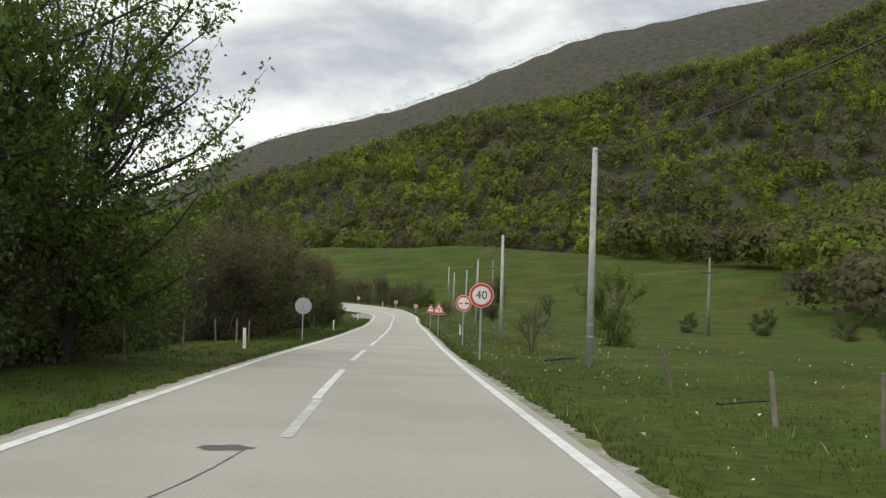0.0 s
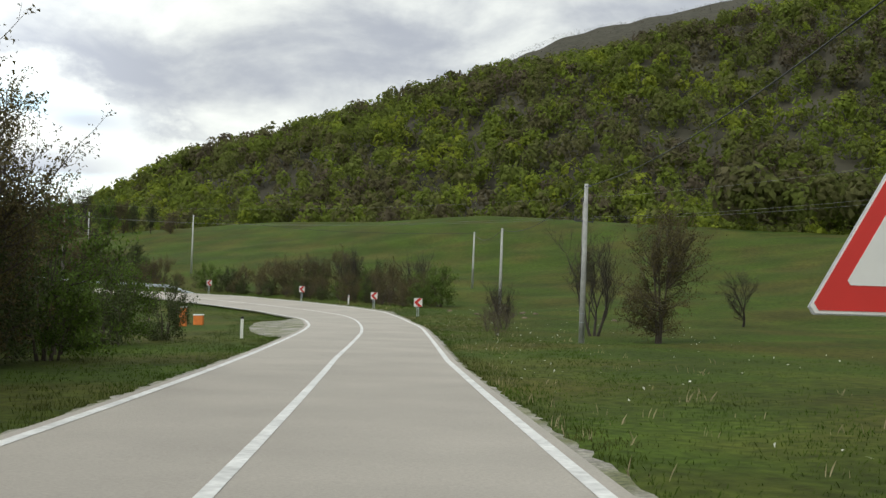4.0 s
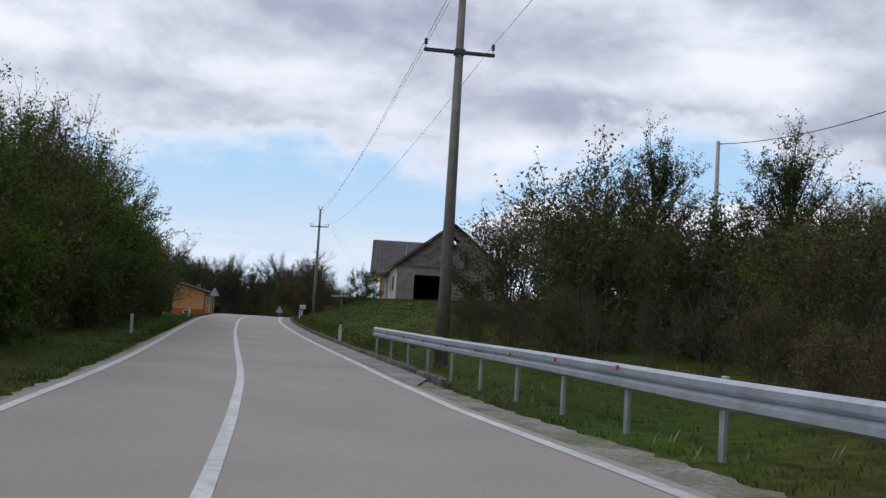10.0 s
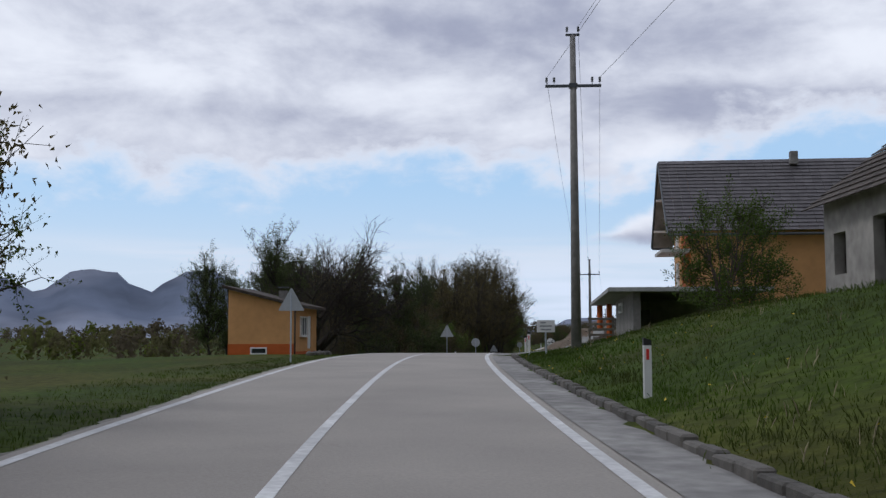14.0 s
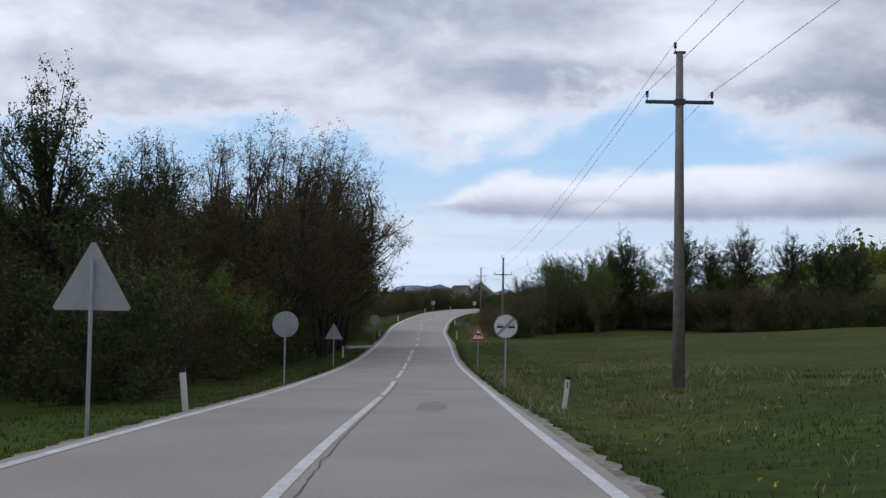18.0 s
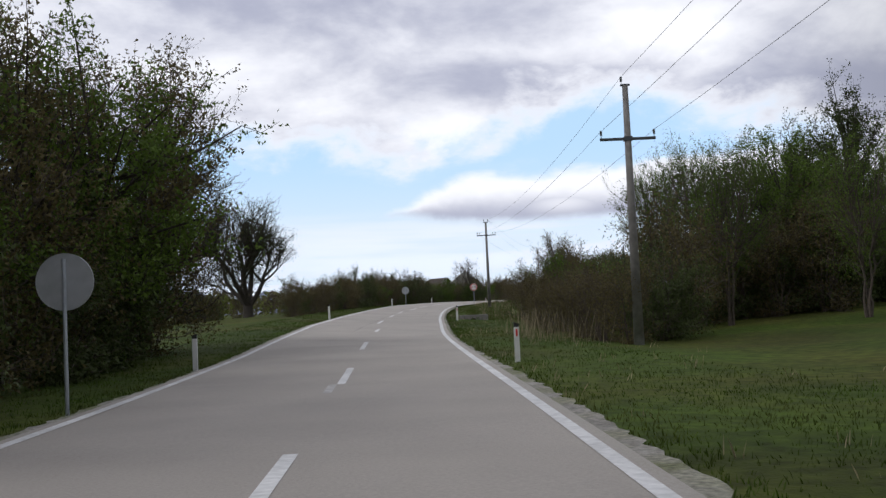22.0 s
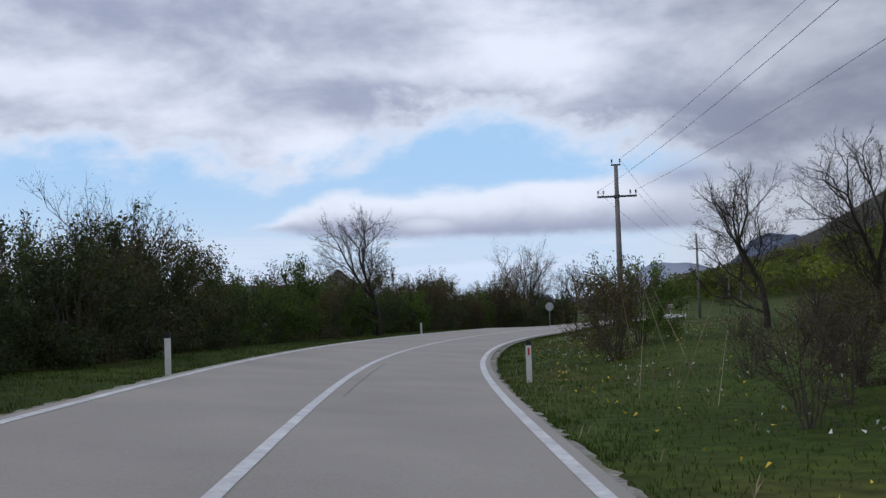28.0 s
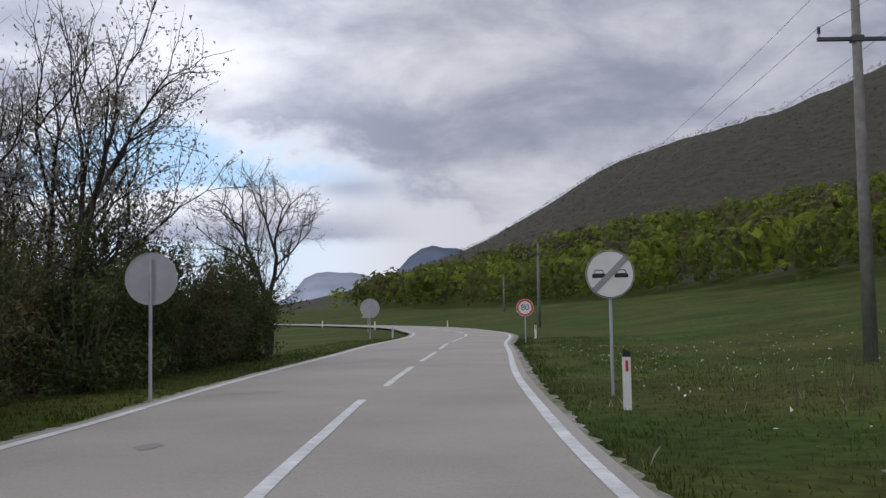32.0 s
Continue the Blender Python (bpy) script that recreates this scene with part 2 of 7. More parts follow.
ASPHALT = mat("asphalt", (0.390, 0.358, 0.318), 0.85, var=0.10, scale=30, var2=0.10, scale2=0.35, bump=0.5, bscale=160)
PATCH = mat("asphalt_patch", (0.285, 0.28, 0.268), 0.85, var=0.12, scale=30, var2=0.1, scale2=0.8, bump=0.5, bscale=160)
TAR = mat("tar_seam", (0.06, 0.06, 0.06), 0.6, var=0.2, scale=20)
PAINT = mat("road_paint", (0.66, 0.66, 0.65), 0.7, var=0.16, scale=9, var2=0.16, scale2=1.3, bump=0.2, bscale=120)
PAINT_OLD = mat("faded_road_paint", (0.47, 0.46, 0.44), 0.8, var=0.25, scale=9, var2=0.25, scale2=1.3, bump=0.2, bscale=120)
GRAVEL = mat("gravel", (0.30, 0.285, 0.25), 0.95, var=0.45, scale=14, var2=0.25, scale2=1.2, bump=0.9, bscale=50, tint=(0.16, 0.17, 0.08))
GRASS = mat("grass", (0.044, 0.070, 0.007), 0.95, var=0.45, scale=3.5, var2=0.3, scale2=0.16, bump=0.9, bscale=18, tint=(0.068, 0.070, 0.013), spec=0.15)
BLADE = mat("grass_blade", (0.055, 0.098, 0.010), 0.8, var=0.2, scale=2, var2=0.3, scale2=0.3, island=0.3, tint=(0.082, 0.092, 0.026), spec=0.2, through_light=0.35)
STRAW = mat("dry_stalk", (0.36, 0.30, 0.19), 0.9, var=0.2, scale=6, island=0.3)
BARK = mat("bark", (0.050, 0.042, 0.035), 0.95, var=0.4, scale=12, bump=0.8, bscale=40, obvar=0.15)
TWIG = mat("twig", (0.085, 0.068, 0.054), 0.95, var=0.3, scale=8, island=0.25, obvar=0.15)
LEAF = mat("leaf", (0.10, 0.155, 0.025), 0.6, var=0.2, scale=0.8, var2=0.2, scale2=0.4, island=0.4, obvar=0.2, spec=0.25, through_light=0.4)
LEAF_DARK = mat("leaf_dark", (0.072, 0.094, 0.030), 0.65, var=0.2, scale=0.8, island=0.4, obvar=0.2, spec=0.25, through_light=0.3)
LEAF_BROWN = mat("leaf_bud", (0.125, 0.105, 0.045), 0.7, var=0.2, scale=0.8, island=0.4, obvar=0.2, spec=0.2, through_light=0.3)
LEAF_FRESH = mat("leaf_fresh", (0.17, 0.24, 0.03), 0.6, var=0.2, scale=0.8, island=0.35, obvar=0.2, spec=0.25, through_light=0.4)
BLOSSOM = mat("blossom", (0.42, 0.39, 0.35), 0.7, island=0.3, var=0.0, var2=0.0, through_light=0.4)
CONCRETE = mat("concrete", (0.42, 0.42, 0.41), 0.9, var=0.15, scale=5, var2=0.15, scale2=0.8, bump=0.3, bscale=60, obvar=0.1)
CONCRETE_DARK = mat("concrete_dark", (0.22, 0.21, 0.195), 0.9, var=0.2, scale=5, var2=0.2, scale2=0.8, bump=0.3, bscale=60, obvar=0.1)
STEEL = mat("galvanised_steel", (0.50, 0.54, 0.60), 0.45, 0.55, var=0.12, scale=6, var2=0.12, scale2=1.0)
STEEL_DARK = mat("dark_steel", (0.10, 0.11, 0.12), 0.5, 0.5, var=0.1)
ALU = mat("sign_back", (0.46, 0.48, 0.50), 0.5, 0.4, var=0.08, scale=5)
WHITE = mat("white_sheet", (0.78, 0.78, 0.77), 0.45, var=0.05, scale=4)
RED = mat("red_sheet", (0.62, 0.035, 0.03), 0.45, var=0.06, scale=4)
BLACK = mat("black_sheet", (0.02, 0.02, 0.022), 0.5, var=0.1)
GREY = mat("grey_sheet", (0.33, 0.34, 0.35), 0.5, var=0.05)
PLASTIC = mat("white_plastic", (0.80, 0.80, 0.78), 0.5, var=0.06, scale=5, var2=0.06)
WIRE = mat("bare_wire", (0.22, 0.22, 0.23), 0.5, 0.3, var=0.05)
CABLE = mat("cable", (0.03, 0.03, 0.032), 0.6, var=0.05)
INSULATOR = mat("insulator", (0.05, 0.06, 0.06), 0.3, var=0.05)

# leaf litter, bare soil and rock take over from the grass under the woods and on the mountain
gn, gl = GRASS.node_tree.nodes, GRASS.node_tree.links
cov = gn.new("ShaderNodeAttribute")
cov.attribute_name = "cover"
soil = gn.new("ShaderNodeValToRGB")
soil.color_ramp.elements[0].color, soil.color_ramp.elements[1].color = (0.050, 0.048, 0.036, 1), (0.080, 0.074, 0.055, 1)
soil.color_ramp.elements[0].position, soil.color_ramp.elements[1].position = 0.35, 0.65
sn = gn.new("ShaderNodeTexNoise")
sn.inputs["Scale"].default_value, sn.inputs["Detail"].default_value = 0.06, 9.0
sg = gn.new("ShaderNodeNewGeometry")
gl.new(sg.outputs["Position"], sn.inputs["Vector"])
gl.new(sn.outputs["Fac"], soil.inputs[0])
lay = gn.new("ShaderNodeMix")
lay.data_type = "RGBA"
old = gn["Principled BSDF"].inputs["Base Color"].links[0].from_socket
gl.new(cov.outputs["Fac"], lay.inputs[0])
gl.new(old, lay.inputs[6])
gl.new(soil.outputs[0], lay.inputs[7])
gl.new(lay.outputs[2], gn["Principled BSDF"].inputs["Base Color"])
PLASTER_O = mat("orange_plaster", (0.62, 0.33, 0.13), 0.9, var=0.06, scale=3, var2=0.08, scale2=0.6, bump=0.2, bscale=80)
PLASTER_R = mat("deep_orange_plaster", (0.50, 0.11, 0.02), 0.9, var=0.08, scale=3, var2=0.08, scale2=0.6, bump=0.2, bscale=80)
PLASTER_G = mat("grey_plaster", (0.34, 0.32, 0.29), 0.95, var=0.22, scale=2.5, var2=0.22, scale2=0.5, bump=0.5, bscale=30)
PLASTER_W = mat("dirty_white_plaster", (0.50, 0.48, 0.45), 0.95, var=0.2, scale=2.5, var2=0.22, scale2=0.5, bump=0.4, bscale=30)
BLOCK = mat("concrete_block", (0.30, 0.28, 0.25), 0.95, var=0.2, scale=6, obvar=0.3, bump=0.4, bscale=40)
TILE_RED = mat("red_roof_tile", (0.15, 0.075, 0.05), 0.85, var=0.25, scale=4, var2=0.25, scale2=0.5, island=0.25, bump=0.3)
TILE_GREY = mat("grey_roof_tile", (0.13, 0.12, 0.125), 0.6, var=0.15, scale=4, island=0.15, bump=0.2)
TILE_OLD = mat("old_roof_tile", (0.085, 0.070, 0.058), 0.9, var=0.3, scale=3, island=0.3, bump=0.3)
WOOD_DARK = mat("dark_wood", (0.06, 0.045, 0.035), 0.85, var=0.25, scale=6)
WOOD_GREY = mat("weathered_wood", (0.20, 0.175, 0.14), 0.9, var=0.3, scale=9, bump=0.5, bscale=50, obvar=0.2)
# near-black colour puts in the shade inside the ruin and the culvert pipe
SHADE_BLACK = mat("shade_black", (0.02, 0.018, 0.016), 0.95, var=0.2)
GLASS = mat("window_glass", (0.03, 0.035, 0.045), 0.08, var=0.0, var2=0.0, spec=0.8)
STONE = mat("kerb_stone", (0.13, 0.12, 0.105), 0.9, var=0.25, scale=6, var2=0.2, scale2=0.8, bump=0.5, bscale=40, obvar=0.35)
DRIVE = mat("worn_concrete", (0.27, 0.26, 0.245), 0.9, var=0.3, scale=3, var2=0.3, scale2=0.5, bump=0.5, bscale=30)
EARTH = mat("bare_earth", (0.15, 0.115, 0.08), 0.95, var=0.35, scale=4, var2=0.25, scale2=0.7, bump=0.9, bscale=18)
RUBBLE = mat("rubble_stone", (0.27, 0.235, 0.19), 0.9, var=0.3, scale=5, island=0.3)
ORANGE = mat("orange_plastic", (0.75, 0.22, 0.05), 0.5, var=0.08)
PETAL_W = mat("white_petal", (0.75, 0.75, 0.70), 0.7, var=0.0, var2=0.0)
PETAL_Y = mat("yellow_petal", (0.75, 0.55, 0.04), 0.7, var=0.0, var2=0.0)
# distance haze is put into the rock's colour as blue; the paler tint is snow
HAZE_HILL = mat("hazed_mountain", (0.16, 0.19, 0.26), 1.0, var=0.25, scale=0.004, var2=0.25, scale2=0.0012, spec=0.0, tint=(0.42, 0.45, 0.55))

# ---------------------------------------------------------------- helpers for meshes


def mesh_from(name, verts, faces, material, smooth=False):
    me = bpy.data.meshes.new(name)
    verts = np.asarray(verts, dtype=np.float32)
    faces = np.asarray(faces, dtype=np.int32)
    me.vertices.add(len(verts))
    me.vertices.foreach_set("co", verts.ravel())
    k = faces.shape[1]
    me.loops.add(faces.size)
    me.loops.foreach_set("vertex_index", faces.ravel())
    me.polygons.add(len(faces))
    me.polygons.foreach_set("loop_start", np.arange(len(faces), dtype=np.int32) * k)
    me.polygons.foreach_set("use_smooth", np.full(len(faces), smooth))
    me.update(calc_edges=True)
    me.validate()
    me.materials.append(material)
    return me


def part(name, bm, material, parent=None, label="", smooth=False):
    me = bpy.data.meshes.new(name)
    bm.to_mesh(me)
    bm.free()
    me.materials.append(material)
    if smooth:
        me.polygons.foreach_set("use_smooth", np.ones(len(me.polygons), dtype=bool))
    ob = new(name, me)
    if parent is not None:
        ob.parent = parent
    return tagged(ob, label)


def part_mesh(name, me, parent=None, label=""):
    ob = new(name, me)
    if parent is not None:
        ob.parent = parent
    return tagged(ob, label)


def box(bm, cx, cy, cz, sx, sy, sz, bevel=0.0, m=None):
    r = bmesh.ops.create_cube(bm, size=1.0, matrix=Matrix.Translation((cx, cy, cz)) @ Matrix.Diagonal((sx, sy, sz, 1)))
    if bevel:
        es = list({e for v in r["verts"] for e in v.link_edges})
        bmesh.ops.bevel(bm, geom=es, offset=bevel, segments=1, affect="EDGES")
    if m is not None:
        bmesh.ops.transform(bm, matrix=m, verts=bm.verts)
    return bm


def boxed(*a, **k):
    return box(bmesh.new(), *a, **k)


def rod(bm, p, q, r0, r1=None, n=8):
    p, q = Vector(p), Vector(q)
    m = Matrix.Translation((p + q) / 2) @ (q - p).to_track_quat("Z", "Y").to_matrix().to_4x4()
    bmesh.ops.create_cone(bm, cap_ends=True, segments=n, radius1=r0, radius2=r0 if r1 is None else r1, depth=(q - p).length, matrix=m)
    return bm


def prism(bm, outline, y0, y1):
    """A flat plate: outline in x, z, from y0 to y1."""
    a = [bm.verts.new((x, y0, z)) for x, z in outline]
    b = [bm.verts.new((x, y1, z)) for x, z in outline]
    n = len(outline)
    bm.faces.new(a)
    bm.faces.new(b[::-1])
    for i in range(n):
        bm.faces.new((a[i], b[i], b[(i + 1) % n], a[(i + 1) % n]))
    bmesh.ops.recalc_face_normals(bm, faces=bm.faces)
    return bm


def disc_outline(r, n=32, cx=0.0, cz=0.0):
    return [(cx + r * math.cos(2 * math.pi * i / n), cz + r * math.sin(2 * math.pi * i / n)) for i in range(n)]


def tubes(lines, sides=5):
    """Vertices and quads of tapered tubes; lines: (points k x 3, radii k)."""
    V, F, base = [], [], 0
    ang = np.arange(sides) * 2 * np.pi / sides
    ca, sa = np.cos(ang)[None, :, None], np.sin(ang)[None, :, None]
    for p, r in lines:
        p, r = np.asarray(p, float), np.asarray(r, float)
        t = np.gradient(p, axis=0)
        t /= np.linalg.norm(t, axis=1, keepdims=True) + 1e-9
        ref = np.where(np.abs(t[:, 2:3]) > 0.9, np.array([[1.0, 0, 0]]), np.array([[0, 0, 1.0]]))
        u = np.cross(t, ref)
        u /= np.linalg.norm(u, axis=1, keepdims=True) + 1e-9
        w = np.cross(t, u)
        ring = p[:, None, :] + r[:, None, None] * (u[:, None, :] * ca + w[:, None, :] * sa)
        k = len(p)
        V.append(ring.reshape(-1, 3))
        i = np.arange(k - 1)[:, None] * sides
        j = np.arange(sides)[None, :]
        j2 = (j + 1) % sides
        F.append((base + np.stack([i + j, i + j2, i + sides + j2, i + sides + j], -1)).reshape(-1, 4))
        base += k * sides
    return np.concatenate(V), np.concatenate(F)


def leaf_cards(rng, centres, size, spread=0.35, up=0.3, folded=False):
    """Small pointed leaves at the centres, turned at random; folded ones have four corners."""
    n = len(centres)
    a = rng.normal(size=(n, 3))
    a /= np.linalg.norm(a, axis=1, keepdims=True)
    b = rng.normal(size=(n, 3)) + np.array([0, 0, up])
    b -= a * np.sum(a * b, 1, keepdims=True)
    b /= np.linalg.norm(b, axis=1, keepdims=True) + 1e-9
    s = size * rng.uniform(1 - spread, 1 + spread, (n, 1))
    c = np.asarray(centres)
    if not folded:
        V = np.stack([c - a * s * 0.9 - b * s * 0.5, c - a * s * 0.6 + b * s * 0.6, c + a * s], 1).reshape(-1, 3)
        return V, np.arange(n * 3).reshape(n, 3)
    nrm = np.cross(a, b) * s * 0.18
    V = np.stack([c - a * s, c - b * s * 0.55 + nrm, c + a * s, c + b * s * 0.55 + nrm], 1).reshape(-1, 3)
    return V, np.arange(n * 4).reshape(n, 4)


# ---------------------------------------------------------------- the road's line
ROAD = [
    (1.02, -40.01, 0.31),
    (-1.20, -0.07, -1.40),
    (-2.94, 29.88, -2.63),
    (-4.33, 59.85, -3.90),
    (-5.70, 89.82, -5.03),
    (-7.30, 119.78, -6.06),
    (-9.09, 149.72, -6.77),
    (-10.11, 162.18, -6.90),
    (-11.68, 174.58, -7.07),
    (-14.12, 186.83, -7.26),
    (-19.40, 198.06, -7.25),
    (-27.49, 207.54, -7.05),
    (-36.89, 215.78, -6.83),
    (-46.67, 223.56, -6.68),
    (-56.63, 231.10, -6.55),
    (-82.26, 249.74, -6.04),
    (-107.52, 268.86, -5.45),
    (-131.74, 289.27, -5.11),
    (-154.10, 311.70, -5.60),
    (-175.40, 335.16, -6.81),
    (-196.77, 358.55, -7.68),
    (-218.02, 382.06, -7.64),
    (-239.37, 405.46, -7.24),
    (-259.74, 429.72, -6.59),
    (-279.22, 454.71, -6.00),
    (-297.72, 480.43, -5.66),
    (-314.82, 507.09, -5.43),
    (-328.68, 535.54, -5.30),
    (-338.60, 565.61, -5.07),
    (-343.70, 584.95, -4.85),
    (-348.80, 609.42, -4.58),
    (-356.54, 643.56, -4.19),
    (-378.29, 688.58, -3.64),
    (-445.68, 775.52, -2.43),
]

ROAD = np.array(ROAD)


def catmull(P, step=1.0):
    out = []
    n = len(P)
    for i in range(n - 1):
        p0, p1, p2, p3 = P[max(i - 1, 0)], P[i], P[i + 1], P[min(i + 2, n - 1)]
        k = max(int(np.linalg.norm(p2[:2] - p1[:2]) / step), 1)
        t = (np.arange(k) / k)[:, None]
        out.append(0.5 * (2 * p1 + (p2 - p0) * t + (2 * p0 - 5 * p1 + 4 * p2 - p3) * t ** 2 + (3 * p1 - p0 - 3 * p2 + p3) * t ** 3))
    out.append(P[-1:])
    return np.concatenate(out)


LINE = catmull(ROAD, 1.0)
STEP = np.linalg.norm(np.diff(LINE[:, :2], axis=0), axis=1)
S0 = -40.0
SS = S0 + np.concatenate([[0], np.cumsum(STEP)])
TAN = np.gradient(LINE[:, :2], axis=0)
TAN /= np.linalg.norm(TAN, axis=1, keepdims=True)
RIGHT = np.stack([TAN[:, 1], -TAN[:, 0]], 1)
S_END = SS[-1]


def along(s):
    """Places, right-hand directions and headings of the road's centre at s."""
    s = np.asarray(s, float)
    c = np.stack([np.interp(s, SS, LINE[:, i]) for i in range(3)], -1)
    r = np.stack([np.interp(s, SS, RIGHT[:, i]) for i in range(2)], -1)
    r /= np.linalg.norm(r, axis=-1, keepdims=True)
    return c, r


def spot(s, d, h=0.0):
    """World place at s along the road, d to the right of its centre, h over the road."""
    c, r = along(s)
    return Vector((c[0] + r[0] * d, c[1] + r[1] * d, c[2] + h + float(bank(s, d))))


def heading(s):
    c, r = along(s)
    return math.degrees(math.atan2(r[1], r[0]))


def near_road(x, y):
    """s, signed right offset and road height of the nearest place of the road."""
    x, y = np.asarray(x, float).ravel(), np.asarray(y, float).ravel()
    s, d, z = np.empty_like(x), np.empty_like(x), np.empty_like(x)
    L = LINE[::2]
    R = RIGHT[::2]
    for i in range(0, len(x), 20000):
        dx = x[i:i + 20000, None] - L[None, :, 0]
        dy = y[i:i + 20000, None] - L[None, :, 1]
        k = np.argmin(dx * dx + dy * dy, 1)
        j = np.arange(len(k))
        ex, ey = dx[j, k], dy[j, k]
        lat = ex * R[k, 0] + ey * R[k, 1]
        lon = ex * -R[k, 1] + ey * R[k, 0]
        dist = np.hypot(ex, ey)
        d[i:i + 20000] = np.where(np.abs(lon) < 3, lat, np.where(lat > 0, dist, -dist))
        s[i:i + 20000] = np.interp(2.0 * k, np.arange(len(SS)), SS) + np.clip(lon, -2, 2)
        z[i:i + 20000] = np.interp(s[i:i + 20000], SS, LINE[:, 2])
    return s, d, z


# lie of the land beside the road: height over the road at 5, 11, 30 and 80 m from its centre
LAND_S = [-60, 120, 170, 185, 215, 240, 258, 270, 318, 332, 342, 352, 366, 385, 400, 425, 475, 495, 575, 595, 640, 700, 730, 900]
LAND_R = {5: [-.15, -.15, .05, .15, -.05, .0, .2, .3, .3, .3, .15, .05, .15, -.1, -.3, -.2, -.2, -.1, -.1, .1, .1, -.1, -.2, -.2],
          11: [.0, .0, .0, -.1, .1, .5, 1.3, 2.2, 2.2, 1.8, 1.0, .4, 1.5, 1.0, .7, .1, -.3, -.5, -.2, .6, .8, .3, -.2, -.2],
          30: [-.1, -.1, .5, 1.5, 2.6, 3.2, 3.4, 3.0, 2.8, 2.6, 2.4, 2.3, 2.6, 2.1, 1.8, 1.5, 1.2, -.2, .0, 1.4, 1.6, 2.2, 2.2, 1.2],
          80: [.5, .5, 3.0, 6.0, 6.5, 6.0, 4.0, 3.5, 3.0, 3.0, 3.0, 3.0, 3.0, 3.0, 3.8, 4.4, 4.2, .5, .5, 3.0, 6.0, 10.5, 11.0, 3.5]}
LAND_L = {5: [-.12] * 24, 11: [-.3] * 10 + [-.6, -.1, .0] + [-.5] * 11, 30: [-.8] * 24, 80: [-2.0] * 24}
# where the painted edge lines run, from the centre
EDGE_S = [-60, 0, 130, 160, 170, 182, 190, 205, 217, 228, 238, 260, 295, 340, 400, 490, 514, 528, 550, 600, 655, 705, 900]
EDGE_RT = [3.15, 3.15, 3.15, 3.75, 3.75, 3.85, 4.2, 4.6, 4.6, 4.0, 3.4, 3.2, 3.1, 3.1, 3.1, 3.12, 3.22, 3.1, 2.98, 3.05, 3.1, 2.86, 3.0]
EDGE_LT = [2.55, 2.55, 2.5, 2.6, 3.1, 3.5, 3.6, 3.3, 2.8, 2.6, 2.6, 2.6, 2.75, 3.0, 3.1, 3.25, 3.28, 3.2, 3.15, 3.3, 3.6, 3.3, 3.2]


def bank(s, d):
    """Rise of the surface from the road's cross slope in the bends."""
    k = np.interp(s, [168, 186, 215, 245], [0, 0.07, 0.07, 0])
    j = np.interp(s, [490, 512, 590, 620, 685, 708], [0, -0.055, -0.055, -0.065, -0.065, 0])
    return (k * np.clip(d, -8, 8) + j * (np.clip(d, -8, 8) - 1.3)) * (1 - np.clip((np.abs(d) - 12) / 15, 0, 1))


def edge_r(s):
    return np.interp(s, EDGE_S, EDGE_RT)


def edge_l(s):
    return -np.interp(s, EDGE_S, EDGE_LT)


def smooth(a, b, x):
    t = np.clip((x - a) / (b - a), 0, 1)
    return t * t * (3 - 2 * t)


def wave(x, y, size, seed=0.0):
    """Cheap uneven ground in -1..1."""
    k = 2 * np.pi / size
    return (np.sin(k * (x * 0.83 + y * 0.56) + seed) + np.sin(k * 1.7 * (x * 0.31 - y * 0.95) + 2.1 * seed + 1) * 0.6 + np.sin(k * 2.9 * (-x * 0.72 + y * 0.69) + 3.3 * seed) * 0.35) / 1.95


def hill_height(x, y):
    """The wooded hill north of the bend, the long mountain behind it and the wooded slope beside the last stretch."""
    rx = np.interp(x, [-230, -170, -110, -50, 20, 120, 260, 420, 700], [0, 15, 37, 57, 75, 103, 146, 182, 214])
    near = rx * smooth(330 - 0.25 * np.clip(x, 0, 500), 530, y) * (1 - 0.35 * smooth(560, 900, y))
    ex = smooth(36, 310, x - np.clip(y - 150, 0, 400) * 0.10) * 130 * smooth(-250, 100, y) * (1 - smooth(330, 480, y) * 0.4)
    near = np.maximum(near, ex)
    mr = np.interp(x, [-1500, -1250, -930, -720, -550, -440, -173, 266, 1064, 2100, 3500], [0, 8, 90, 215, 335, 378, 450, 630, 780, 890, 890])
    far = mr * smooth(1300, 3000, y + 0.3 * np.clip(x, 0, 1000)) ** 1.15
    east = 300 * smooth(550, 2200, x) * smooth(-1200, 200, y)
    last = 20 * smooth(40, 170, (x + 330) * 0.93 + (y - 560) * 0.50) * smooth(585, 800, y + 0.35 * (x + 300)) * (1 - smooth(-150, -60, x))
    rough = wave(x, y, 90, 1.0) * 0.05 + wave(x, y, 300, 2.0) * 0.05
    return np.maximum(np.maximum(near, last) * (1 + rough), np.maximum(far, east) * (1 + 0.15 * rough))


def mound(x, y):
    return 9.5 * np.exp(-((x + 40) / 95) ** 2 - ((y - 305) / 62) ** 2) + 3.0 * np.exp(-((x - 60) / 60) ** 2 - ((y - 250) / 60) ** 2)


